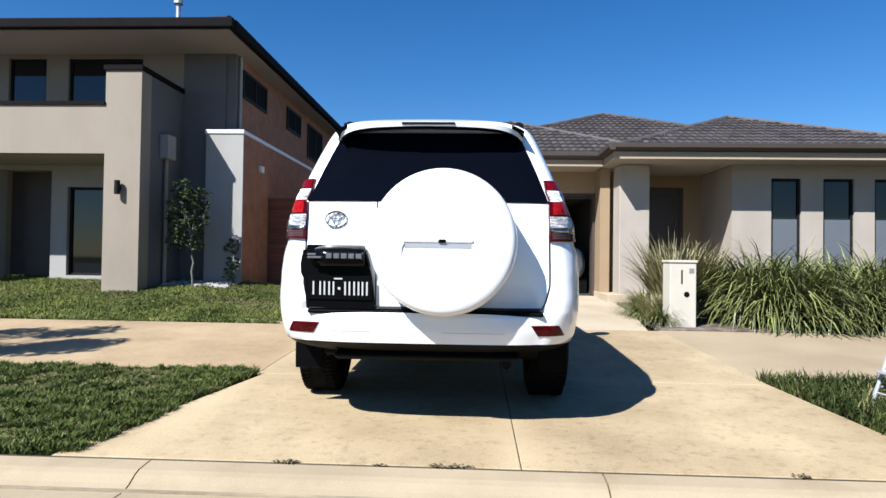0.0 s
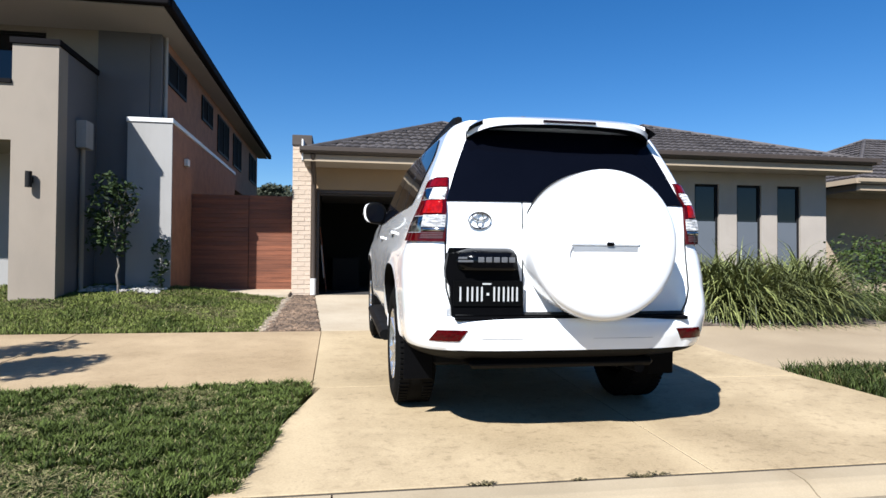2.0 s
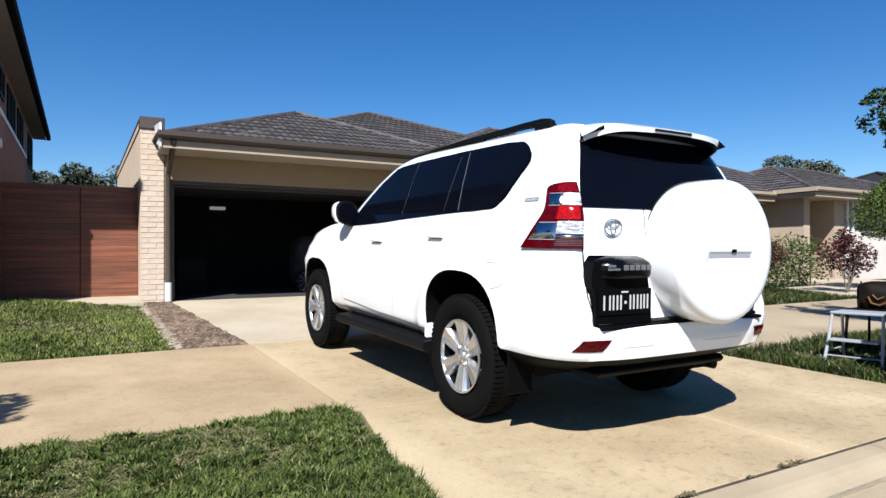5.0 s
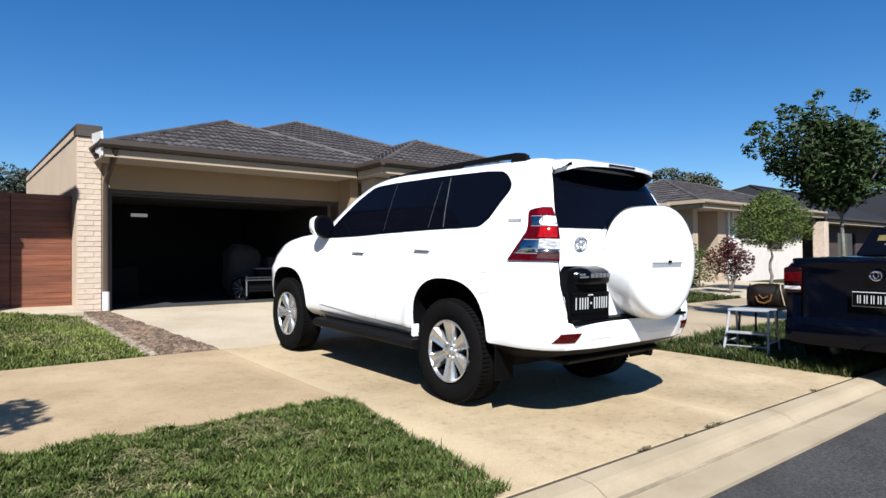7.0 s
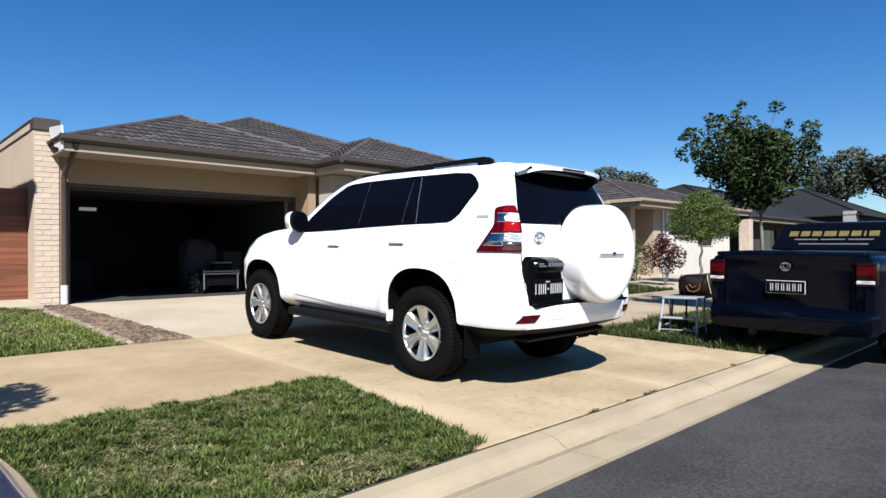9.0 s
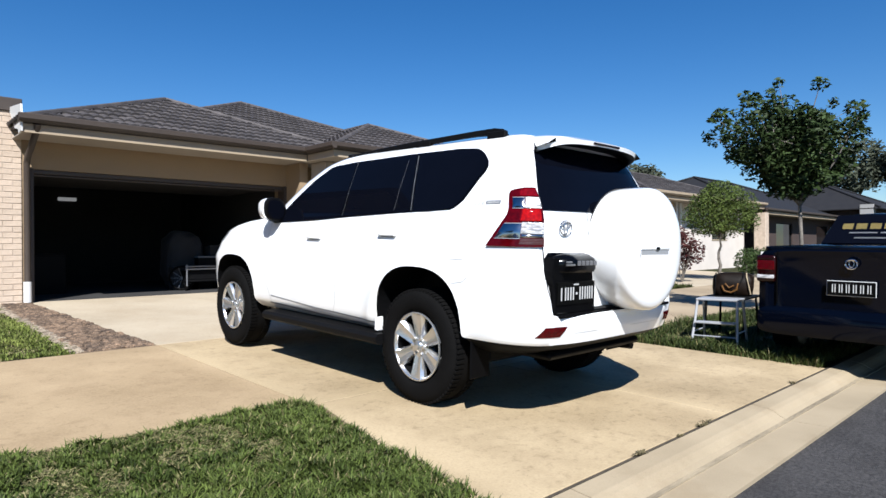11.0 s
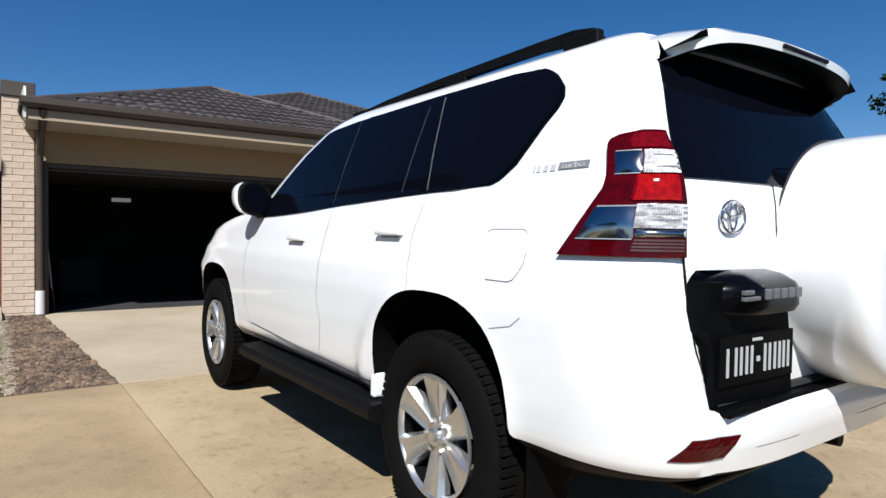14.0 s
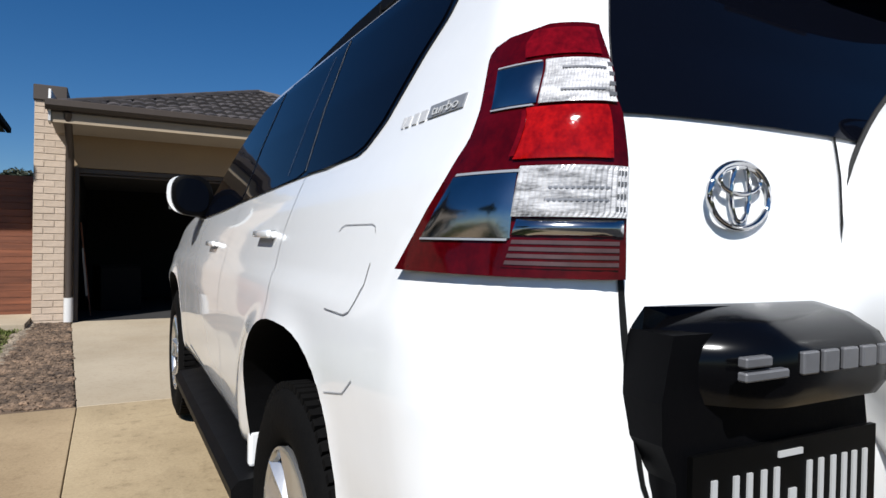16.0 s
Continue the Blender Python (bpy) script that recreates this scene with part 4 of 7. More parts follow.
M_FIN = mat("lens_fin", (0.072, 0.0405, 0.0405), 0.3, 0.2, 30, 100, 0.0)
M_REDB = mat("bright_red_lens", (0.20, 0.002, 0.0026), 0.07, 0.20, 60, 200, 0.05, coat=0.2, second=(0.31, 0.004, 0.003), spec=0.2)
M_CLEAR = mat("clear_lens", (0.20, 0.195, 0.195), 0.20, 0.45, 30, 160, 0.15, metal=0.1, coat=0.4, second=(0.58, 0.57, 0.57), stretch=(0.6, 0.6, 2.5), spec=0.35)
M_GREYBADGE = mat("grey_badge", (0.265, 0.271, 0.282), 0.35, 0.05, 6, 60, 0.0, metal=0.3)
M_BADGE = mat("smoked_badge", (0.20, 0.20, 0.21), 0.3, 0.2, 40, 160, 0.05, metal=0.3)
M_SILVERTRIM = mat("satin_silver_trim", (0.50, 0.50, 0.51), 0.35, 0.05, 8, 60, 0.0, metal=0.5)
M_BADGEDARK = mat("dark_badge", (0.10, 0.10, 0.105), 0.35, 0.1, 20, 80, 0.0)
M_PLATE = mat("black_plate", (0.002, 0.002, 0.002), 0.4, 0.1, 6, 60, 0.0, spec=0.08)
M_PLATEWHITE = mat("plate_white", (0.449, 0.449, 0.444), 0.45, 0.03, 6, 60, 0.0)

Z_T = [0.42, 0.46, 0.52, 0.62, 0.75, 0.90, 1.00, 1.09, 1.18, 1.25, 1.32, 1.50, 1.70, 1.755, 1.785, 1.808, 1.826, 1.840, 1.849, 1.854]
W_T = [0.77, 0.855, 0.896, 0.910, 0.920, 0.924, 0.916, 0.892, 0.870, 0.846, 0.816, 0.752, 0.670, 0.642, 0.612, 0.570, 0.510, 0.420, 0.300, 0.150]
R_Z = [0.42, 0.46, 0.50, 0.60, 0.665, 0.684, 0.692, 0.80, 1.10, 1.25, 1.31, 1.44, 1.60, 1.72, 1.755, 1.785, 1.808, 1.826, 1.840, 1.849, 1.854]
R_Y = [-0.86, -0.985, -1.075, -1.10, -1.10, -1.085, -1.022, -1.024, -1.005, -0.995, -0.985, -0.912, -0.842, -0.78, -0.76, -0.745, -0.70, -0.62, -0.50, -0.32, -0.10]
RS_Z = [0.42, 0.46, 0.50, 0.60, 0.665, 0.75, 0.85, 1.00, 1.10]
RS_Y = [-0.86, -0.985, -1.075, -1.10, -1.10, -1.085, -1.05, -1.015, -1.005]
F_Z = [0.42, 0.50, 0.70, 0.90, 1.05, 1.15, 1.20, 1.24, 1.27, 1.285, 1.42, 1.60, 1.72, 1.755, 1.785, 1.808, 1.826, 1.840, 1.849, 1.854]
F_Y = [3.48, 3.58, 3.60, 3.55, 3.47, 3.36, 3.21, 2.98, 2.67, 2.51, 2.35, 2.11, 1.88, 1.77, 1.65, 1.45, 1.20, 0.95, 0.75, 0.50]
C_Z = [0.42, 0.62, 0.69, 1.09, 1.22, 1.30, 1.44, 1.75, 1.854]
C_X = [0.27, 0.24, 0.21, 0.195, 0.155, 0.125, 0.095, 0.09, 0.06]
C_Y = [0.37, 0.36, 0.34, 0.325, 0.26, 0.21, 0.16, 0.15, 0.10]
NR, NC, NS, NF = 16, 16, 110, 12
_cache = {}


def outline(z):
    """Half outline of the body at height z, from the middle of the tail round to the middle of the nose: x, y, arc length."""
    key = round(z, 4)
    if key in _cache:
        return _cache[key]
    w, yr, yf = np.interp(z, Z_T, W_T), np.interp(z, R_Z, R_Y), np.interp(z, F_Z, F_Y)
    rx, ry = np.interp(z, C_Z, C_X), np.interp(z, C_Z, C_Y)
    rx = min(rx, w * 0.5)
    bow = 0.045 if z < 1.80 else 0.03
    fx, fy = min(0.40, w * 0.55), min(0.42, (yf - yr) * 0.2)
    fb = 0.16 if z < 1.8 else 0.05
    xc = w - rx
    x = np.linspace(0, xc, NR)
    ys_ = np.interp(z, RS_Z, RS_Y) if z < 1.10 else yr
    k = np.clip((x - 0.64) / max(0.02, xc - 0.64), 0, 1)
    k = k * k * (3 - 2 * k)
    X, Y = list(x), list(yr * (1 - k) + ys_ * k + bow * (x / xc) ** 5)
    a = np.linspace(0, np.pi / 2, NC + 1)[1:]
    yb = ys_ + bow
    X += list(xc + rx * np.sin(a) ** 0.92)
    Y += list(yb + ry * (1 - np.cos(a)))
    ys0, ys1 = yb + ry, yf - fb - fy
    ys = np.linspace(ys0, ys1, NS + 1)[1:]

    def hw(y):
        t = (y - 1.3) / 2.1
        flare = 0.0
        if z < 1.05:
            for yc in (0.0, 2.79):
                r = np.hypot(y - yc, (z - 0.44))
                flare = flare + 0.016 * np.exp(-((r - 0.47) / 0.055) ** 2) + 0.010 * np.exp(-(r / 0.75) ** 4)
        return w - 0.030 * np.maximum(t, 0) ** 3 - 0.006 * np.abs(t) ** 3 + flare - 0.006
    base = hw(np.array([ys0]))[0]
    X = [q if i < NR else xc + (q - xc) * (base - xc) / (w - xc) for i, q in enumerate(X)]
    X += list(hw(ys))
    Y += list(ys)
    xe = X[-1]
    a = np.linspace(0, np.pi / 2, NC + 1)[1:]
    X += list(xe - fx * (1 - np.cos(a)))
    Y += list(ys1 + fy * np.sin(a))
    x = np.linspace(xe - fx, 0, NF + 1)[1:]
    X += list(x)
    Y += list(yf - fb + fb * (1 - (x / max(1e-6, xe - fx)) ** 2))
    X, Y = np.array(X), np.array(Y)
    S = np.concatenate(([0], np.cumsum(np.hypot(np.diff(X), np.diff(Y)))))
    tx, ty = np.gradient(X), np.gradient(Y)
    ln = np.hypot(tx, ty) + 1e-9
    _cache[key] = (X, Y, S, ty / ln, -tx / ln)
    return _cache[key]


def on_body(s, z, d=0.0):
    """The place on the body at arc length s (negative: the left side) and height z, d metres proud."""
    X, Y, S, nx, ny = outline(z)
    q = abs(s)
    x, y = np.interp(q, S, X), np.interp(q, S, Y)
    x, y = x + d * np.interp(q, S, nx), y + d * np.interp(q, S, ny)
    return (math.copysign(x, s), y, z)


def side_s(y, z):
    X, Y, S, _, _ = outline(z)
    k = NR + NC + NS
    return float(np.interp(y, Y[:k], S[:k]))


def rear_s(x, z):
    X, Y, S, _, _ = outline(z)
    k = NR + NC
    return float(np.interp(x, X[:k], S[:k]))


def panel_bm(rows, d, n=10, m=24, depth=0.012, flute=0.0, bulge=0.0):
    """A skin that lies on the body. rows: (z, s0, s1) from low to high, d metres proud, with its edges turned in."""
    zs = np.linspace(rows[0][0], rows[-1][0], m)
    a = np.interp(zs, [r[0] for r in rows], [r[1] for r in rows])
    b = np.interp(zs, [r[0] for r in rows], [r[2] for r in rows])
    bm = bmesh.new()
    g = [[bm.verts.new(on_body(a[i] + (b[i] - a[i]) * j / (n - 1), zs[i], d + (flute if j % 2 and 0 < i < m - 1 else 0.0) + bulge * (1 - (2 * i / (m - 1) - 1) ** 2) * (1 - (2 * j / (n - 1) - 1) ** 4))) for j in range(n)] for i in range(m)]
    for i in range(m - 1):
        for j in range(n - 1):
            bm.faces.new((g[i][j], g[i][j + 1], g[i + 1][j + 1], g[i + 1][j]))
    loop = g[0] + [r[-1] for r in g[1:]] + g[-1][-2::-1] + [r[0] for r in g[-2:0:-1]]
    co = []
    for i in range(m):
        co.append([on_body(a[i] + (b[i] - a[i]) * j / (n - 1), zs[i], d - depth) for j in range(n)])
    lc = co[0] + [r[-1] for r in co[1:]] + co[-1][-2::-1] + [r[0] for r in co[-2:0:-1]]
    low = [bm.verts.new(c) for c in lc]
    k = len(loop)
    for i in range(k):
        bm.faces.new((loop[i], low[i], low[(i + 1) % k], loop[(i + 1) % k]))
    bmesh.ops.recalc_face_normals(bm, faces=bm.faces)
    return bm


def strip_bm(pts, d, width):
    """A thin line along points (s, z) of the body, for gaps between panels."""
    bm = bmesh.new()
    P = []
    for (s0, z0), (s1, z1) in zip(pts, pts[1:]):
        n = max(2, int(math.hypot(s1 - s0, z1 - z0) / 0.02))
        P += [(s0 + (s1 - s0) * i / n, z0 + (z1 - z0) * i / n) for i in range(n)]
    P.append(pts[-1])
    prev = None
    for i, (s, z) in enumerate(P):
        a, b = P[max(0, i - 1)], P[min(len(P) - 1, i + 1)]
        t = Vector((b[0] - a[0], b[1] - a[1])).normalized()
        o = Vector((-t.y, t.x)) * width / 2
        pair = (bm.verts.new(on_body(s + o.x, z + o.y, d)), bm.verts.new(on_body(s - o.x, z - o.y, d)))
        if prev:
            bm.faces.new((prev[0], prev[1], pair[1], pair[0]))
        prev = pair
    bmesh.ops.solidify(bm, geom=bm.faces[:], thickness=0.003)
    return bm


CAR_M = pose(-0.205, 4.53, 0.165, 2.1, 0, 0)
car = empty("four_wheel_drive", "white four-wheel drive with spare wheel on the tail door", "car", m=CAR_M)

# body shell with wheel arches cut out
zlev = sorted({*np.linspace(0.42, 0.66, 9), 0.675, 0.683, 0.687, 0.692, 0.70, *np.linspace(0.72, 1.22, 22), *np.linspace(1.23, 1.30, 9), *np.linspace(1.32, 1.75, 18), *np.linspace(1.765, 1.854, 12)})
bm = bmesh.new()
ringv = []
for z in zlev:
    X, Y, S, _, _ = outline(z)
    ring = [bm.verts.new((x, y, z)) for x, y in zip(X, Y)] + [bm.verts.new((-x, y, z)) for x, y in list(zip(X, Y))[-2:0:-1]]
    ringv.append(ring)
for a, b in zip(ringv, ringv[1:]):
    n = len(a)
    for j in range(n):
        bm.faces.new((a[j], a[(j + 1) % n], b[(j + 1) % n], b[j]))
bm.faces.new(ringv[0][::-1])
bm.faces.new(ringv[-1])
bmesh.ops.recalc_face_normals(bm, faces=bm.faces)
shell = new("shell", link_mesh("shell", bm, [M_PAINT, M_BLACK]))


def arch_pts(yc, ry, top, rear=0.0, n=26, zc=0.52, tail=0.05):
    pts = [(yc + ry + tail, 0.2)]
    for i in range(n + 1):
        a = math.pi * i / n
        c, s = math.cos(a), math.sin(a)
        pts.append((yc + (ry if c > 0 else ry + rear) * math.copysign(abs(c) ** 0.80, c), zc + (top - zc) * abs(s) ** 0.85))
    pts += [(yc - ry - rear - 0.075, 0.47), (yc - ry - rear - 0.13, 0.40), (yc - ry - rear - 0.15, 0.2)] if rear else [(yc - ry - 0.075, 0.2)]
    return pts


cutters = []
ARCHES = [(-0.050, 0.415, 0.936), (2.685, 0.425, 0.914)]
for yc, ry, top in ARCHES:
    for sg in (-1, 1):
        c = bmesh.new()
        prism(c, arch_pts(yc, ry, top, 0.03 if yc < 1 else 0.0), "x", sg * 0.56, sg * 1.2)
        cutters.append(new("cutter", link_mesh("cutter", c, M_BLACK)))
for c in cutters:
    mo = shell.modifiers.new("cut", "BOOLEAN")
    mo.operation, mo.object, mo.solver = "DIFFERENCE", c, "EXACT"
dg = bpy.context.evaluated_depsgraph_get()
dg.update()
me = bpy.data.meshes.new_from_object(shell.evaluated_get(dg))
bpy.data.objects.remove(shell)
for c in cutters:
    bpy.data.objects.remove(c)
if len(me.materials) < 2:
    me.materials.clear()
    me.materials.append(M_PAINT)
    me.materials.append(M_BLACK)
for p in me.polygons:
    c, nn = p.center, p.normal
    inner = abs(c.x) < 0.575 and abs(nn.x) > 0.9 and c.z < 0.95
    for yc, ry, top in ARCHES:
        rim = abs(nn.x) < 0.30 and 0.2 < c.z < top + 0.01 and abs(c.y - yc) < ry + 0.19 and 0.55 < abs(c.x) < 0.90 and ((c.y - yc) * nn.y + (c.z - 0.5) * nn.z) < 0
        inner = inner or rim
    # lower tail coloured black to pass for the shade below the bumper
    low = c.z < 0.51 and c.y < -0.42
    p.material_index = 1 if inner or low or c.z < 0.421 else 0
me.shade_smooth()
me.set_sharp_from_angle(angle=radians(38))
body = new("body", me)
body.parent = car

# glass
WROWS = [(1.225, 1.97, 1.99), (1.25, 1.29, 2.05), (1.287, 0.62, 2.09), (1.302, 0.25, 2.10), (1.315, -0.25, 2.10), (1.320, -0.285, 2.10), (1.335, -0.320, 2.10), (1.382, -0.380, 2.07), (1.45, -0.425, 2.01), (1.511, -0.465, 1.93), (1.565, -0.505, 1.85), (1.60, -0.515, 1.79), (1.64, -0.500, 1.69), (1.69, -0.450, 1.51), (1.715, -0.41, 1.33), (1.73, -0.375, 1.09), (1.74, -0.34, 0.70), (1.745, -0.20, 0.30)]


def wrow(z):
    return np.interp(z, [r[0] for r in WROWS], [r[1] for r in WROWS]), np.interp(z, [r[0] for r in WROWS], [r[2] for r in WROWS])


for sg in (-1, 1):
    rows = [(z, *sorted((sg * side_s(a, z), sg * side_s(b, z)))) for z, a, b in WROWS]
    part("window_surround", panel_bm(rows, 0.004, 60, 40), M_GLOSSBLACK, body, smooth=30)
    for ya, yb in ((lambda z: 0.955 + 0.04 * (z - 1.3), lambda z: 9), (lambda z: 0.13 + 0.25 * (z - 1.33), lambda z: 0.915 + 0.04 * (z - 1.3)), (lambda z: -9, lambda z: 0.10 + 0.25 * (z - 1.33))):
        rr = []
        for z in np.linspace(1.235, 1.735, 34):
            a, b = wrow(z)
            if ya(z) > 0.5 or ya(z) > 0:
                a = max(a + 0.018, ya(z))
            else:
                a = a + 0.02
            b = min(b - 0.022, yb(z))
            if b - a > 0.03:
                rr.append((z, *sorted((sg * side_s(a, z), sg * side_s(b, z)))))
        part("side_window", panel_bm(rr, 0.007, 24, 34, 0.003), M_GLASS, body, smooth=30)
    part("window_strip", strip_bm([(sg * side_s(0.112 + 0.25 * (z - 1.33), z), z) for z in np.linspace(1.32, 1.725, 12)], 0.009, 0.007), M_GREYBADGE, body)
    part("window_strip", strip_bm([(sg * side_s(0.300 + 0.02 * (z - 1.33), z), z) for z in np.linspace(1.32, 1.70, 12)], 0.009, 0.003), M_BADGE, body)
    part("window_strip", strip_bm([(sg * side_s(0.935 + 0.04 * (z - 1.3), z), z) for z in np.linspace(1.29, 1.725, 12)], 0.009, 0.003), M_BADGE, body)
RG = [(1.312, 0.700), (1.40, 0.668), (1.50, 0.632), (1.60, 0.592), (1.70, 0.55), (1.74, 0.525)]
part("rear_window", panel_bm([(z, -rear_s(x, z), rear_s(x, z)) for z, x in RG], 0.005, 40, 24), M_GLASS, body, smooth=30)
ws = []
for z in np.linspace(1.30, 1.74, 12):
    X, Y, S, _, _ = outline(z)
    ws.append((z, float(S[-1]) - 0.62, float(S[-1])))
for sg in (-1, 1):
    part("windscreen", panel_bm([(z, *sorted((sg * a, sg * b))) for z, a, b in ws], 0.004, 24, 16), M_GLASS, body, smooth=30)

# tail lights
LZ = [1.092, 1.10, 1.169, 1.237, 1.286, 1.33, 1.372, 1.42, 1.441, 1.450]
LO = [-0.672, -0.678, -0.722, -0.760, -0.785, -0.782, -0.770, -0.756, -0.775, -0.835]
LI = [0.706, 0.705, 0.702, 0.697, 0.697, 0.698, 0.682, 0.676, 0.674, 0.672]


def light_row(z, f0, f1):
    a, b = rear_s(np.interp(z, LZ, LI), z), side_s(np.interp(z, LZ, LO), z)
    return a + (b - a) * f0, a + (b - a) * f1


for sg in (-1, 1):
    def lens(name, z0, z1, f0, f1, d, material, parent, label="", m=8):
        rows = []
        for z in np.linspace(z0, z1, m):
            a, b = light_row(z, f0(z) if callable(f0) else f0, f1(z) if callable(f1) else f1)
            rows.append((z, *sorted((sg * a, sg * b))))
        if material is M_CLEAR:
            return part(name, panel_bm(rows, d, 45, m + 4, 0.02, 0.0022), material, parent, label)
        return part(name, panel_bm(rows, d, 14, m + 8, 0.02, 0.0, 0.006 if material is M_REFLECTOR else 0.003 if material is M_REDB else 0.0), material, parent, label, smooth=50)
    light = lens("tail_light", 1.092, 1.450, 0, 1, 0.016, M_RED, car, "red and clear wraparound tail light", 28)
    lens("lens", 1.397, 1.441, 0.08, 0.60, 0.019, M_REDMID, light, "red lens")
    lens("lens", 1.322, 1.389, 0.03, lambda z: 0.44 + (1.389 - z) * 0.6, 0.021, M_CLEAR, light, "clear fluted lens")
    lens("reflector", 1.324, 1.386, lambda z: 0.46 + (1.389 - z) * 0.6, 0.86, 0.0185, M_REFLECTOR, light, "mirror-bright reflector")
    lens("lens", 1.246, 1.317, 0.10, 0.56, 0.020, M_REDB, light, "bright red lens")
    lens("lens", 1.170, 1.236, 0.01, lambda z: 0.50 - (1.236 - z) * 0.7, 0.022, M_CLEAR, light, "clear fluted lens")
    lens("reflector", 1.142, 1.228, lambda z: 0.515 - (1.236 - z) * 0.9, 0.915, 0.0185, M_REFLECTOR, light, "mirror-bright reflector")
    lens("reflector", 1.146, 1.167, 0.02, 0.43, 0.0185, M_REFLECTOR, light, "mirror-bright reflector")
    lens("lens", 1.104, 1.142, 0.04, 0.43, 0.0172, M_RED, light, "dark red ribbed lens")
    for z0, z1, a, b in ((1.229, 1.2325, 0.50, 0.90), (1.1385, 1.1415, 0.44, 0.915), (1.387, 1.3895, 0.47, 0.85), (1.320, 1.3225, 0.52, 0.86)):
        lens("reflector_rim", z0, z1, a, b, 0.0195, M_SILVERTRIM, light, "thin bright rim", 3)
    for z0, z1 in ((1.250, 1.313),):
        lens("lens_edge", z0, z1, 0.555, 0.585, 0.0215, M_REDMID, light, "raised lens edge", 4)
    for zb in (1.178, 1.194, 1.210, 1.224, 1.330, 1.346, 1.362, 1.377):
        lens("notch", zb, zb + 0.006, 0.025, 0.075, 0.0235, M_BADGEDARK, light, "", 3)
    for zb in (1.108, 1.117, 1.126, 1.135):
        lens("fin", zb, zb + 0.005, 0.04, 0.42, 0.0185, M_FIN, light)
    for zb in (1.190, 1.206, 1.338, 1.372):
        lens("bulb_rim", zb, zb + 0.003, 0.10, 0.34, 0.0240, M_BADGE, light)

# tail door: gap lines, bumper pad, plate garnish, badge
seam = [(0.705, 1.30), (0.705, 1.05), (0.705, 0.84), (0.685, 0.76), (0.665, 0.705)]
for sg in (-1, 1):
    part("door_gap", strip_bm([(sg * rear_s(x, z), z) for x, z in seam], 0.0025, 0.010), M_GAP, body)
part("door_gap", strip_bm([(rear_s(0.0, z) - 0.285, z) for z in np.linspace(0.70, 1.312, 16)], 0.0025, 0.007), M_GAP, body)
part("bumper_pad", boxbm(-0.665, 0.665, -1.085, -0.98, 0.672, 0.694, 0.008, 2), M_TRIM, body)
bm = bmesh.new()
prism(bm, [(-1.035, 0.690), (-1.050, 0.700), (-1.040, 0.712), (-1.0, 0.712), (-1.0, 0.690)], "x", -0.66, 0.66)
part("door_seal", bm, M_GAP, body)

bm = bmesh.new()
sec = [(-0.690, -0.352, 1.072, -1.020), (-0.700, -0.345, 1.062, -1.060), (-0.706, -0.340, 1.040, -1.098), (-0.708, -0.338, 1.022, -1.108), (-0.706, -0.338, 0.975, -1.108), (-0.702, -0.340, 0.955, -1.096)]
rg = []
for x0, x1, z, y in sec:
    row = []
    for i in range(17):
        t = i / 16
        e = 1 - max(0.0, 1 - t / 0.42) ** 2 - (0.10 if t > 0.97 else 0.0)
        row.append(bm.verts.new((x0 + (x1 - x0) * t, -0.960 + (y + 0.960) * (0.10 + 0.90 * e), z - 0.013 - 0.03 * (1 - e) * (1 if z > 1.0 else -0.1))))
    rg.append(row)
for a, b in zip(rg, rg[1:]):
    for j in range(16):
        bm.faces.new((a[j], a[j + 1], b[j + 1], b[j]))
back = [bm.verts.new((x, -0.99, z)) for x, z in [(-0.690, 1.059), (-0.352, 1.059), (-0.340, 0.942), (-0.702, 0.942)]]
bm.faces.new((rg[0][0], *[v for v in rg[0][1:]], back[1], back[0]))
bm.faces.new((*rg[-1][::-1], back[3], back[2]))
bm.faces.new([r[0] for r in rg] + [back[3], back[0]])
bm.faces.new([r[-1] for r in rg][::-1] + [back[1], back[2]])
bm.faces.new(back)
bmesh.ops.recalc_face_normals(bm, faces=bm.faces)
hood = part("plate_garnish", bm, M_GLOSSBLACK, car, "glossy black hood over the number plate", smooth=35)


def plate_y(x):
    return -1.046 - 0.03 * (x + 0.69)


def on_plate(bm, pts, d0, d1):
    """A flat piece on the slanting plate plane, from d0 to d1 proud of it."""
    a = [bm.verts.new((x, plate_y(x) - d1, z)) for x, z in pts]
    b = [bm.verts.new((x, plate_y(x) - d0, z)) for x, z in pts]
    n = len(pts)
    bm.faces.new(a)
    bm.faces.new(b[::-1])
    for i in range(n):
        bm.faces.new((a[i], b[i], b[(i + 1) % n], a[(i + 1) % n]))
    bmesh.ops.recalc_face_normals(bm, faces=bm.faces)
    return bm


def rect(x0, x1, z0, z1):
    return [(x0, z0), (x1, z0), (x1, z1), (x0, z1)]


part("plate_backing", on_plate(bmesh.new(), [(-0.680, 0.698), (-0.285, 0.698), (-0.300, 0.84), (-0.322, 0.96), (-0.340, 1.03), (-0.700, 1.03), (-0.716, 0.95), (-0.714, 0.90), (-0.690, 0.852)], -0.07, 0.0), M_TRIM, hood)
plate = part("number_plate", on_plate(bmesh.new(), rect(-0.672, -0.300, 0.750, 0.884), 0.0, 0.008), M_PLATE, hood, "black number plate with white marks")
for i, x in enumerate((-0.645, -0.602, -0.550, -0.458, -0.406, -0.358)):
    for o in (0.004,) if i == 0 else (0.0, 0.025):
        part("mark", on_plate(bmesh.new(), rect(x + o, x + o + 0.009, 0.775, 0.852), 0.0082, 0.011), M_PLATEWHITE, plate)
part("mark", on_plate(bmesh.new(), rect(-0.495, -0.481, 0.806, 0.820), 0.0082, 0.011), M_PLATEWHITE, plate)
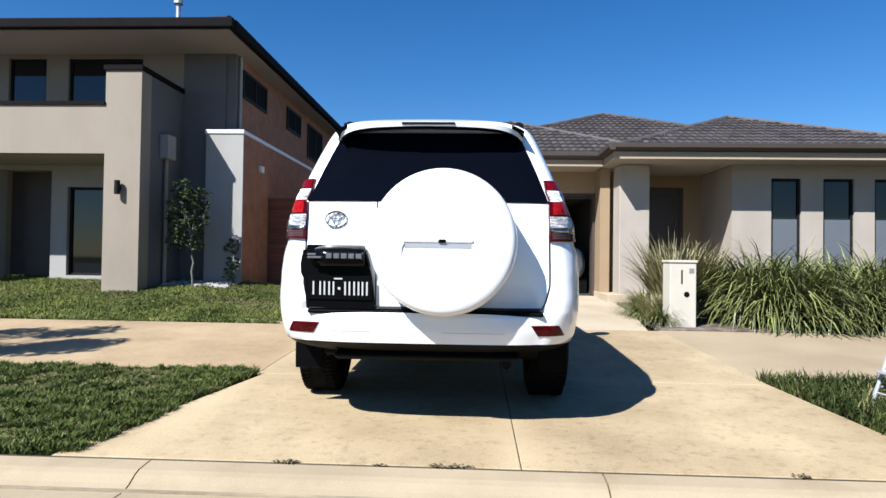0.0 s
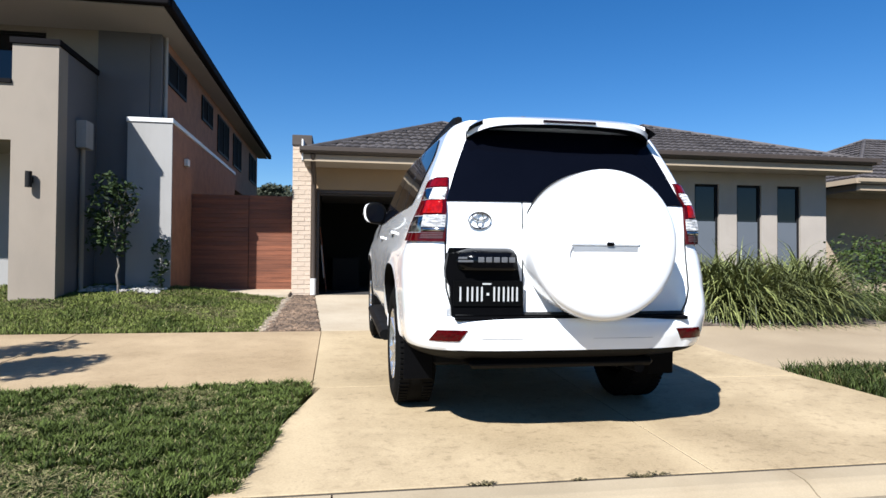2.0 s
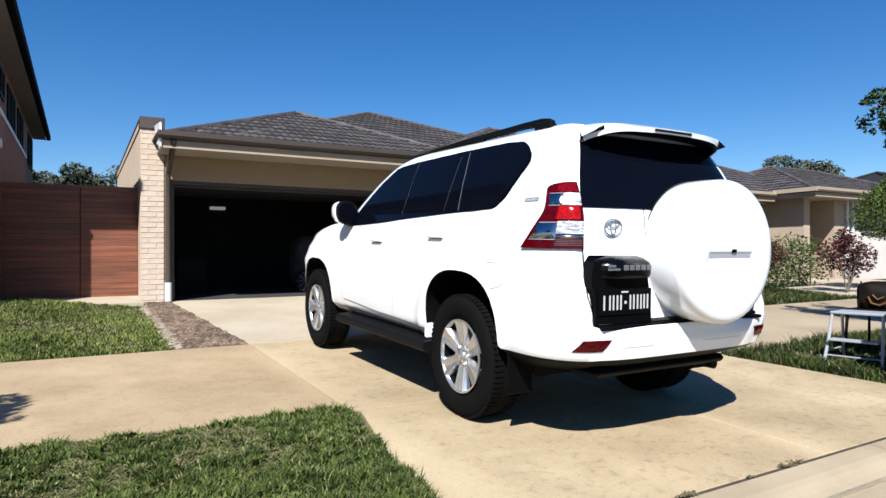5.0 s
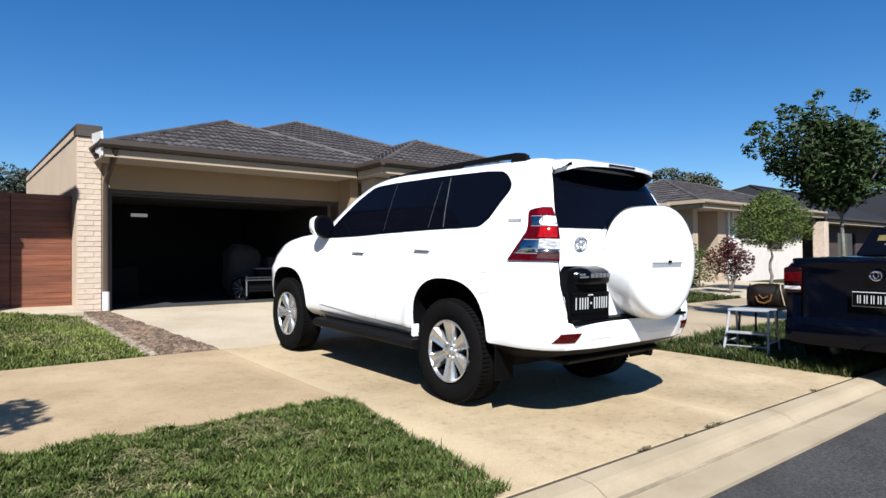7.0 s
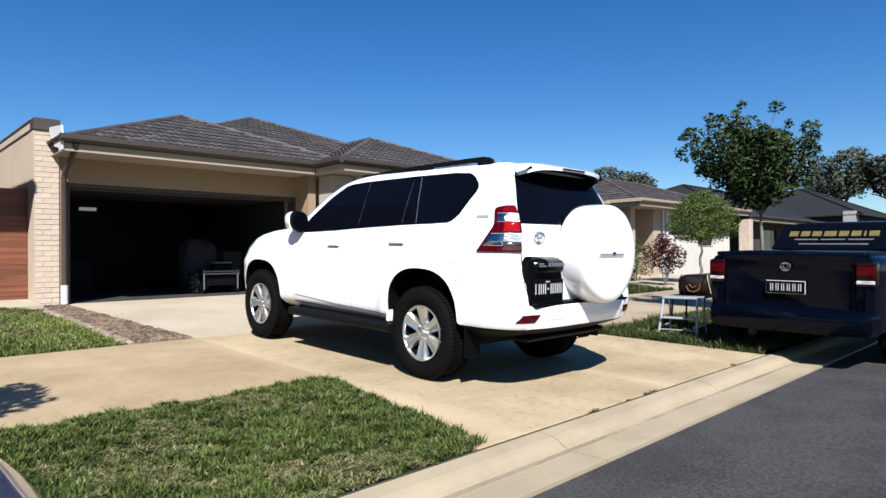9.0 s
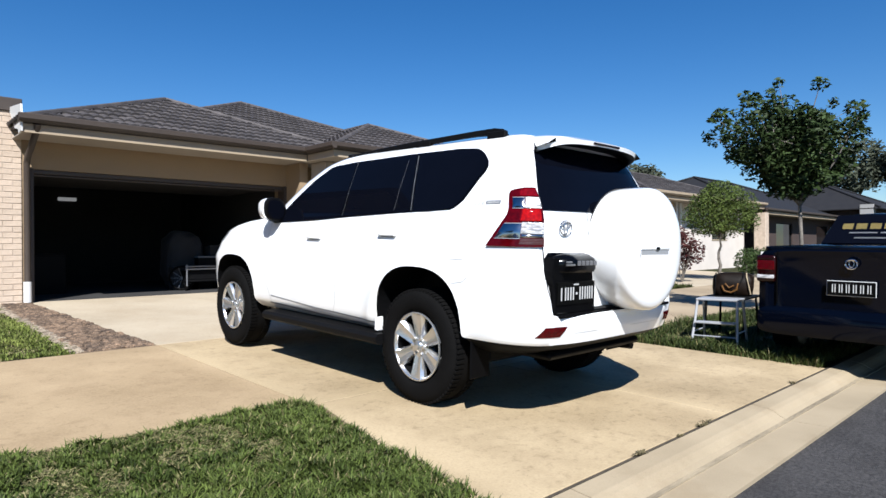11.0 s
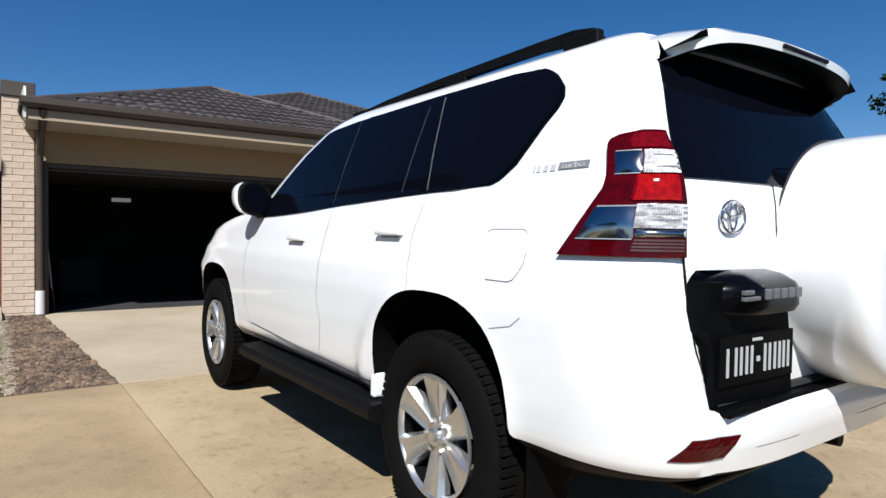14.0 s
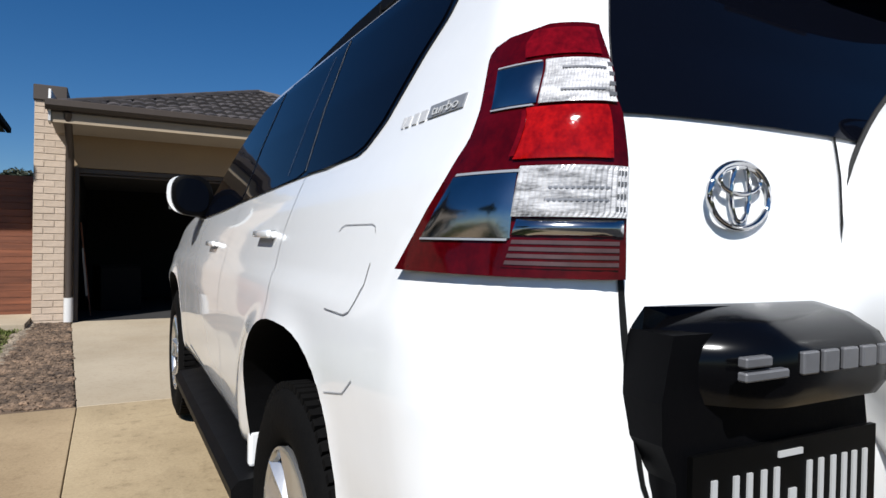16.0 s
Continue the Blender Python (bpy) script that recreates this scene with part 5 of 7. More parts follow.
part("mark", on_plate(bmesh.new(), rect(-0.518, -0.470, 0.864, 0.872), 0.0082, 0.011), M_PLATEWHITE, plate)
for a, b, z0, z1 in ((-0.659, -0.612, 1.000, 1.012), (-0.659, -0.580, 0.984, 0.995), (-0.553, -0.521, 0.984, 1.012), (-0.511, -0.479, 0.984, 1.012), (-0.469, -0.437, 0.984, 1.012), (-0.427, -0.395, 0.984, 1.012), (-0.386, -0.354, 0.984, 1.012)):
    part("badge_bar", boxbm(a, b, -1.113, -1.100, z0, z1, 0.002, 1), M_BADGEDARK, hood)

bm = bmesh.new()


def ring_xz(bm, cx, cz, rx, rz, y, t, n=40):
    tube(bm, [(cx + rx * math.cos(2 * math.pi * i / n), y, cz + rz * math.sin(2 * math.pi * i / n)) for i in range(n + 1)], t, 6, False)


EY = on_body(rear_s(0.525, 1.207), 1.207, 0.010)[1]
ring_xz(bm, -0.522, 1.207, 0.062, 0.045, EY, 0.0048)
ring_xz(bm, -0.522, 1.211, 0.019, 0.040, EY, 0.0038)
ring_xz(bm, -0.522, 1.228, 0.042, 0.019, EY, 0.0038)
part("emblem", bm, M_CHROME, body, "oval chrome emblem", smooth=60)

# roof spoiler, rails
bm = bmesh.new()
rg = []
for i in range(31):
    t = -1 + 2 * i / 30
    x = t * 0.560
    e = abs(t) ** 4
    yb = -0.945 + 0.045 * e + 0.03 * t * t + 0.10 * abs(t) ** 14
    zt = 1.812 - 0.018 * t * t - 0.050 * abs(t) ** 7
    prof = [(-0.62, zt + 0.020), (-0.76, zt + 0.012), (-0.88, zt - 0.008), (yb, zt - 0.030), (yb + 0.006, zt - 0.058), (yb + 0.05, zt - 0.066), (-0.80, zt - 0.050), (-0.70, zt - 0.045)]
    rg.append([bm.verts.new((x, y, z)) for y, z in prof])
for a, b in zip(rg, rg[1:]):
    for j in range(8):
        bm.faces.new((a[j], a[(j + 1) % 8], b[(j + 1) % 8], b[j]))
bm.faces.new(rg[0])
bm.faces.new(rg[-1][::-1])
bmesh.ops.recalc_face_normals(bm, faces=bm.faces)
# faces turned down get the black material instead of the white paint
for f in bm.faces:
    f.material_index = 1 if f.normal.z < -0.3 and f.calc_center_median().y > -0.93 else 0
spoiler = part("roof_spoiler", bm, [M_PAINT, M_TRIM], car, smooth=40)
part("brake_light", boxbm(-0.155, 0.155, -0.950, -0.93, 1.762, 1.776, 0.003, 1), M_REDDARK, spoiler, "dark red high brake light")
for sg in (-1, 1):
    bm = bmesh.new()
    ys = [1.25, 1.10, 0.85, 0.4, 0.0, -0.25, -0.42, -0.50, -0.545]
    zt = [1.800, 1.818, 1.836, 1.853, 1.863, 1.870, 1.872, 1.860, 1.815]
    hh = [0.014, 0.028, 0.036, 0.038, 0.038, 0.040, 0.050, 0.055, 0.02]
    rg = []
    for y, z, h in zip(ys, zt, hh):
        xo = 0.560 - 0.010 * abs(y - 0.3)
        rg.append([bm.verts.new((sg * (xo + dx), y, z - dz)) for dx, dz in ((-0.018, 0.004), (0.0, 0.0), (0.018, 0.006), (0.020, h), (-0.020, h))])
    for a, b in zip(rg, rg[1:]):
        for j in range(5):
            bm.faces.new((a[j], a[(j + 1) % 5], b[(j + 1) % 5], b[j]))
    bm.faces.new(rg[0])
    bm.faces.new(rg[-1][::-1])
    bmesh.ops.recalc_face_normals(bm, faces=bm.faces)
    rail = part("roof_rail", bm, M_BLACK, car, smooth=40)
    for y0, y1, z0 in ((0.95, 1.22, 1.79), (0.18, 0.34, 1.80), (-0.54, -0.38, 1.79)):
        part("rail_foot", boxbm(sg * 0.543, sg * 0.580, y0, y1, z0, 1.80 + (0.045 if y0 < 0.9 else 0.015), 0.006, 1), M_BLACK, rail)

# spare wheel cover on the tail door
bm = bmesh.new()
SPC = Vector((0.105, 0, 1.082))
prof = [(0.0, -1.268), (0.12, -1.2678), (0.24, -1.2665), (0.30, -1.264), (0.340, -1.260), (0.368, -1.254), (0.386, -1.242), (0.397, -1.224), (0.402, -1.195), (0.404, -1.13), (0.404, -1.06), (0.401, -1.015), (0.396, -0.992), (0.380, -0.985)]
N = 64
rg = []
for r, y in prof:
    if r == 0:
        rg.append([bm.verts.new((SPC.x, y, SPC.z))])
    else:
        rg.append([bm.verts.new((SPC.x + r * math.cos(2 * math.pi * i / N), y, SPC.z + r * math.sin(2 * math.pi * i / N))) for i in range(N)])
for i in range(N):
    bm.faces.new((rg[0][0], rg[1][i], rg[1][(i + 1) % N]))
for a, b in zip(rg[1:], rg[2:]):
    for i in range(N):
        bm.faces.new((a[i], b[i], b[(i + 1) % N], a[(i + 1) % N]))
bm.faces.new(rg[-1])
bmesh.ops.recalc_face_normals(bm, faces=bm.faces)
spare = part("spare_wheel_cover", bm, M_PAINT, car, smooth=50)
bm = bmesh.new()
prism(bm, [(-1.262, 1.106), (-1.270, 1.104), (-1.276, 1.097), (-1.276, 1.086), (-1.270, 1.080), (-1.262, 1.080)], "x", -0.105, 0.268)
bmesh.ops.bevel(bm, geom=bm.edges[:], offset=0.003, segments=2, affect="EDGES")
part("cover_handle", bm, M_PAINT, spare, "white moulded grip", smooth=40)
# flat grey panel stands for the shade in the white hollow
part("recess_shade", boxbm(-0.095, 0.262, -1.269, -1.262, 1.048, 1.0795, 0.003, 1), M_SILVERTRIM, spare, "grey panel for the shade under the grip")
bm = bmesh.new()
tube(bm, [(-0.098, -1.268, 1.074), (-0.108, -1.267, 1.050), (-0.112, -1.266, 1.010)], [0.006, 0.005, 0.002], 6)
# grey line for the shade along the moulded crease
part("cover_crease_shade", bm, M_GREYGAP, spare)
part("cover_lock", boxbm(0.085, 0.125, -1.281, -1.270, 1.080, 1.100, 0.004, 1), M_TRIM, spare)
bm = bmesh.new()
ring_xz(bm, SPC.x, SPC.z, 0.400, 0.400, -0.992, 0.004, 64)
part("cover_seal", bm, M_GAP, spare)
bm = bmesh.new()
tube(bm, [(0.105, -1.06, 1.082), (0.105, -0.98, 1.082)], 0.16, 20)
part("spare_mount", bm, M_TRIM, spare)

# bumper reflectors
for sg in (-1, 1):
    rows = [(z, *sorted((sg * (0.640 - 0.7 * (z - 0.560)), sg * (0.812 - 0.8 * (z - 0.560))))) for z in (0.560, 0.58, 0.60, 0.622)]
    part("bumper_reflector", panel_bm(rows, 0.004, 8, 6), M_RED, body, "dark red reflector")
# faint grey lines painted where the bumper's creases would shade
part("bumper_crease_shade", strip_bm([(-rear_s(0.52, 0.575), 0.575), (-rear_s(0.30, 0.575), 0.575)], 0.001, 0.0025), M_FAINTGAP, body)
part("bumper_crease_shade", strip_bm([(rear_s(0.10, 0.575), 0.575), (rear_s(0.45, 0.575), 0.575)], 0.001, 0.0025), M_FAINTGAP, body)

# sides: door gaps, handles, fuel flap, badge, side steps, mirrors
for sg in (-1, 1):
    for pts in ([(0.92, 1.28), (0.92, 1.05), (0.93, 0.80), (0.95, 0.52)], [(2.02, 1.24), (2.04, 1.0), (2.04, 0.70), (1.95, 0.52)], [(0.110, 1.31), (0.128, 1.13), (0.100, 1.02), (0.072, 0.925)]):
        part("door_gap", strip_bm([(sg * side_s(y, z), z) for y, z in pts], 0.0012, 0.0028), M_GREYGAP, body)
    # sill crease drawn as a grey line of shade, without a fold
    part("crease", strip_bm([(sg * side_s(y, z), z) for y, z in [(1.95, 0.565), (1.2, 0.525), (0.36, 0.500)]], 0.0012, 0.010), M_GREYGAP, body)
    for y0, z0 in ((1.25, 1.094), (0.295, 1.134)):
        X = abs(on_body(sg * side_s(y0, z0), z0)[0])
        h = part("door_handle", boxbm(sg * (X + 0.010), sg * (X + 0.026), y0 - 0.10, y0 + 0.095, z0 + 0.002, z0 + 0.024, 0.007, 3), M_PAINT, body, smooth=40)
        # flat grey panel stands for the shade in the handle cup
        part("recess_shade", panel_bm([(z, *sorted((sg * side_s(y0 - 0.07, z), sg * side_s(y0 + 0.07, z)))) for z in (z0 - 0.008, z0 + 0.006, z0 + 0.024)], 0.002, 8, 6, 0.004), M_GREYBADGE, h)
        for q in (y0 - 0.09, y0 + 0.085):
            part("handle_foot", boxbm(sg * (X - 0.004), sg * (X + 0.012), q - 0.012, q + 0.012, z0 + 0.002, z0 + 0.02, 0.003, 1), M_PAINT, h)
    st = bmesh.new()
    prism(st, [(sg * 0.80, 0.350), (sg * 0.935, 0.352), (sg * 0.965, 0.372), (sg * 0.968, 0.405), (sg * 0.945, 0.428), (sg * 0.80, 0.440)], "y", 0.30, 1.98)
    step = part("side_step", st, M_BLACK, car, "black plastic side step", smooth=30)
    for q in (0.45, 1.1, 1.8):
        part("step_bracket", boxbm(sg * 0.6, sg * 0.86, q, q + 0.06, 0.34, 0.36, 0.004, 1), M_TRIM, step)
    part("sill_moulding", strip_bm([(sg * side_s(y, z), z) for y, z in [(1.98, 0.500), (1.2, 0.475), (0.38, 0.462)]], 0.004, 0.012), M_BADGE, body)
    # mirror: painted cap, black housing behind it, glass
    def pod(name, rings, material, parent):
        bm = bmesh.new()
        rg = []
        for y, cx, sx, sz in rings:
            rg.append([bm.verts.new((sg * (cx + sx * math.copysign(abs(math.cos(a)) ** 0.8, math.cos(a))), y, 1.345 + 0.012 * math.cos(a) + sz * math.copysign(abs(math.sin(a)) ** 0.8, math.sin(a)))) for a in [2 * math.pi * i / 32 for i in range(32)]])
        for a, b in zip(rg, rg[1:]):
            for j in range(32):
                bm.faces.new((a[j], a[(j + 1) % 32], b[(j + 1) % 32], b[j]))
        bm.faces.new(rg[0])
        bm.faces.new(rg[-1])
        bmesh.ops.recalc_face_normals(bm, faces=bm.faces)
        return part(name, bm, material, parent, smooth=50)
    mir = pod("door_mirror", [(2.015, 0.945, 0.040, 0.045), (2.00, 0.94, 0.066, 0.072), (1.965, 0.934, 0.088, 0.092), (1.915, 0.931, 0.097, 0.100), (1.890, 0.932, 0.096, 0.098)], M_PAINT, car)
    pod("mirror_back", [(1.945, 0.912, 0.096, 0.102), (1.87, 0.908, 0.101, 0.106), (1.850, 0.908, 0.099, 0.104), (1.844, 0.908, 0.090, 0.095)], M_TRIM, mir)
    pod("mirror_glass", [(1.846, 0.910, 0.080, 0.085), (1.842, 0.910, 0.079, 0.084)], M_GLASS, mir)
    bm = bmesh.new()
    prism(bm, [(sg * 0.79, 1.215), (sg * 0.92, 1.250), (sg * 0.92, 1.29), (sg * 0.79, 1.275)], "y", 1.88, 1.99)
    part("mirror_arm", bm, M_TRIM, mir)
fuel = [(-0.330, 1.152), (-0.338, 1.160), (-0.358, 1.165), (-0.500, 1.165), (-0.517, 1.161), (-0.525, 1.150)]
fuel_low = [(-0.375, 1.000), (-0.480, 0.999), (-0.503, 1.006), (-0.520, 1.028), (-0.533, 1.058), (-0.536, 1.096)]
part("fuel_flap", strip_bm([(-side_s(y, z), z) for y, z in fuel], 0.0012, 0.0026), M_FAINTGAP, body, "fuel filler flap edge")
part("fuel_flap", strip_bm([(-side_s(y, z), z) for y, z in fuel_low], 0.0012, 0.0028), M_GREYGAP, body, "fuel filler flap edge")
# shade of the crease behind the arch, laid on as a thin line
part("arch_crease_shade", strip_bm([(-side_s(y, z), z) for y, z in [(-0.409, 0.843), (-0.507, 0.862), (-0.551, 0.894)]], 0.0012, 0.003), M_FAINTGAP, body)
for y0, y1, z0, z1 in ((-0.470, -0.478, 1.349, 1.370), (-0.486, -0.502, 1.349, 1.370), (-0.516, -0.534, 1.349, 1.370), (-0.546, -0.568, 1.349, 1.370)):
    part("badge_bar", panel_bm([(z, -side_s(y1, z), -side_s(y0, z)) for z in (z0, z1)], 0.003, 3, 3, 0.003), M_FAINTGAP, body)
badge = part("side_badge", panel_bm([(z, -side_s(-0.702, z), -side_s(-0.580, z)) for z in (1.350, 1.374)], 0.003, 6, 4, 0.003), M_GREYBADGE, body, "small satin grey side badge")
word = bpy.data.curves.new("badge_word", "FONT")
word.body, word.size, word.extrude, word.align_x, word.align_y = "turbo", 0.0265, 0.0006, "CENTER", "CENTER"
p0, p1, p2 = (Vector(on_body(-side_s(y, z), z, 0.0046)) for y, z in ((-0.59, 1.361), (-0.692, 1.361), (-0.641, 1.372)))
right = (p1 - p0).normalized()
up = (p2 - (p0 + p1) / 2).normalized()
lettering = new("badge_word", word)
lettering.matrix_basis = Matrix.Translation((p0 + p1) / 2) @ Matrix((right * 1.55, up, right.cross(up))).transposed().to_4x4()
dg = bpy.context.evaluated_depsgraph_get()
dg.update()
me = bpy.data.meshes.new_from_object(lettering.evaluated_get(dg))
spot = lettering.matrix_basis.copy()
bpy.data.objects.remove(lettering)
me.materials.clear()
me.materials.append(M_PLATEWHITE)
me.transform(spot)
ob = new("badge_word", me)
ob.parent = badge

# headlights
M_HEADLIGHT = mat("headlight_glass", (0.10, 0.10, 0.105), 0.12, 0.5, 20, 80, 0.1, second=(0.22, 0.22, 0.23), metal=0.3)
for sg in (-1, 1):
    rows = []
    for z in (1.03, 1.06, 1.10, 1.14, 1.175):
        X, Y, S, _, _ = outline(z)
        k = NR + NC + NS
        rows.append((z, *sorted((sg * (float(S[k]) + 0.10 + 0.6 * (1.175 - z)), sg * (float(S[k]) + 0.45)))))
    part("headlight", panel_bm(rows, 0.006, 14, 10), M_HEADLIGHT, body, "smoky clear headlight")

# underbody, mud flaps, exhaust, tow bar
bm = bmesh.new()
box(bm, -0.70, 0.70, -0.55, 3.3, 0.33, 0.43, 0.02, 1)
box(bm, -0.55, 0.55, -0.92, -0.55, 0.38, 0.43, 0.02, 1)
box(bm, -0.75, 0.75, -0.06, 0.06, 0.28, 0.40, 0.03, 2)
part("underbody", bm, M_BLACK, car)
bm = bmesh.new()
tube(bm, [(0.46, -0.6, 0.36), (0.47, -0.9, 0.37)], 0.032, 14)
part("exhaust", bm, M_BLACK, car, smooth=40)
for sg in (-1, 1):
    part("mud_flap", boxbm(sg * 0.70, sg * 0.88, -0.560, -0.545, 0.25, 0.50, 0.006, 1), M_TRIM, car)
    part("arch_tip", boxbm(sg * 0.845, sg * 0.905, 0.362, 0.398, 0.44, 0.55, 0.01, 2), M_PAINT, car)

# wheels
wheel = empty("wheel", "", "", m=Matrix())
wheel.parent = car
tp = [(0.232, 0.085), (0.240, 0.105), (0.262, 0.121), (0.300, 0.130), (0.340, 0.127), (0.366, 0.116), (0.380, 0.100), (0.3865, 0.080), (0.388, 0.0), (0.3865, -0.080), (0.380, -0.10), (0.34, -0.127), (0.262, -0.12), (0.232, -0.085)]
bm = bmesh.new()
N = 72
rg = [[bm.verts.new((-x, r * math.cos(2 * math.pi * i / N), r * math.sin(2 * math.pi * i / N))) for i in range(N)] for r, x in tp]
for a, b in zip(rg, rg[1:]):
    for i in range(N):
        bm.faces.new((a[i], a[(i + 1) % N], b[(i + 1) % N], b[i]))
bmesh.ops.recalc_face_normals(bm, faces=bm.faces)
tyre = part("tyre", bm, M_RUBBER, wheel, smooth=35)
bmt = bmesh.new()
for i in range(0, N):
    a = 2 * math.pi * (i + 0.5) / N
    for x0, x1 in ((-0.108, -0.045), (0.045, 0.108)):
        bmesh.ops.create_cube(bmt, size=1.0, matrix=Matrix.Rotation(a, 4, "X") @ Matrix.Translation(((x0 + x1) / 2, 0.383, 0)) @ Matrix.Diagonal((x1 - x0, 0.018, 0.021, 1)))
tread = part("tread", bmt, M_RUBBER, tyre)
tread["kind"] = "stuff"
bm = bmesh.new()
rp = [(0.2335, 0.112), (0.2335, 0.120), (0.226, 0.122), (0.219, 0.116), (0.214, 0.102)]
rg = [[bm.verts.new((-x, r * math.cos(2 * math.pi * i / N), r * math.sin(2 * math.pi * i / N))) for i in range(N)] for r, x in rp]
for a, b in zip(rg, rg[1:]):
    for i in range(N):
        bm.faces.new((a[i], a[(i + 1) % N], b[(i + 1) % N], b[i]))
rim = part("rim", bm, M_ALLOY, wheel, "silver alloy rim", smooth=40)
bm = bmesh.new()
rg = [[bm.verts.new((-x, r * math.cos(2 * math.pi * i / N), r * math.sin(2 * math.pi * i / N))) for i in range(N)] for r, x in ((0.2138, 0.101), (0.208, 0.0), (0.206, -0.10))]
for a, b in zip(rg, rg[1:]):
    for i in range(N):
        bm.faces.new((a[i], a[(i + 1) % N], b[(i + 1) % N], b[i]))
# silver barrel coloured black so the spoke gaps look deeply shaded
part("barrel", bm, M_BLACK, rim, "inner rim barrel, blackened for the shade behind the spokes", smooth=40)
for k in range(6):
    a = 2 * math.pi * k / 6 + math.pi / 6
    bm = bmesh.new()
    rg = []
    for r, hw, x in ((0.045, 0.030, 0.090), (0.085, 0.042, 0.096), (0.125, 0.048, 0.102), (0.170, 0.056, 0.109), (0.205, 0.066, 0.115), (0.221, 0.070, 0.117)):
        rg.append([bm.verts.new((-(x + o), r, t)) for t, o in ((-hw, -0.040), (-hw, -0.016), (-hw * 0.74, 0.006), (-hw * 0.15, -0.004), (hw * 0.15, -0.004), (hw * 0.74, 0.006), (hw, -0.016), (hw, -0.040))])
    for p, q in zip(rg, rg[1:]):
        for j in range(8):
            bm.faces.new((p[j], p[(j + 1) % 8], q[(j + 1) % 8], q[j]))
    bm.faces.new(rg[0])
    bm.faces.new(rg[-1][::-1])
    bmesh.ops.recalc_face_normals(bm, faces=bm.faces)
    bmesh.ops.rotate(bm, verts=bm.verts, cent=(0, 0, 0), matrix=Matrix.Rotation(a, 3, "X"))
    part("spoke", bm, M_ALLOY, rim, smooth=30)
bm = bmesh.new()
tube(bm, [(-0.03, 0, 0), (-0.085, 0, 0), (-0.094, 0, 0)], [0.098, 0.092, 0.070], 30)
part("hub", bm, M_ALLOY, rim, smooth=40)
bm = bmesh.new()
tube(bm, [(-0.09, 0, 0), (-0.112, 0, 0), (-0.117, 0, 0)], [0.036, 0.034, 0.024], 24)
part("centre_cap", bm, M_ALLOY, rim, smooth=40)
for k in range(6):
    a = 2 * math.pi * k / 6 + math.pi / 3
    bm = bmesh.new()
    tube(bm, [(-0.06, 0.058 * math.cos(a), 0.058 * math.sin(a)), (-0.108, 0.058 * math.cos(a), 0.058 * math.sin(a))], 0.010, 6)
    part("wheel_nut", bm, M_ALLOY, rim)
# disc and backing are black too, for the shade behind the spokes
bm = bmesh.new()
tube(bm, [(0.02, 0, 0), (-0.03, 0, 0)], 0.165, 32)
part("brake_disc", bm, M_BLACK, wheel, smooth=40)
part("wheel_back", tube(bmesh.new(), [(0.08, 0, 0), (0.06, 0, 0)], 0.21, 32), M_BLACK, wheel)
wheel.matrix_basis = Matrix.Translation((-0.783, -0.065, 0.390))
copy_thing(wheel, Matrix.Translation((-0.783, 2.715, 0.402)) @ Matrix.Rotation(0.5, 4, "X"))
copy_thing(wheel, Matrix.Translation((0.783, -0.065, 0.390)) @ Matrix.Rotation(math.pi, 4, "Z"))
copy_thing(wheel, Matrix.Translation((0.783, 2.715, 0.402)) @ Matrix.Rotation(math.pi, 4, "Z"))

# ---- garden and street things ----
def leaf_cloud(name, centres, count, size, material, parent, seed, stretch=0.8, label=""):
    """Many small leaves round the centres (x, y, z, radius), thinner towards their edges."""
    rnd = random.Random(seed)
    V, Fc = [], []
    tot = sum(c[3] ** 2 for c in centres)
    for cx, cy, cz, r in centres:
        for _ in range(int(count * r * r / tot)):
            while True:
                d = Vector((rnd.uniform(-1, 1), rnd.uniform(-1, 1), rnd.uniform(-1, 1)))
                if 0.05 < d.length < 1:
                    break
            d = d.normalized() * (d.length ** 0.55)
            bump = 1 + 0.35 * noise.noise(d * 2.1 + Vector((cx, cy, cz)))
            p = Vector((cx, cy, cz)) + Vector((d.x, d.y, d.z * stretch)) * r * bump
            a = Vector((rnd.gauss(0, 1), rnd.gauss(0, 1), rnd.gauss(0, 0.6))).normalized()
            b = a.cross(Vector((rnd.gauss(0, 1), rnd.gauss(0, 1), rnd.gauss(0, 1)))).normalized()
            s = size * rnd.uniform(0.6, 1.35)
            i = len(V)
            V += [p - a * s, p + b * s * 0.42, p + a * s, p - b * s * 0.42]
            Fc.append((i, i + 1, i + 2, i + 3))
    return from_arrays(name, V, Fc, material, parent, label)


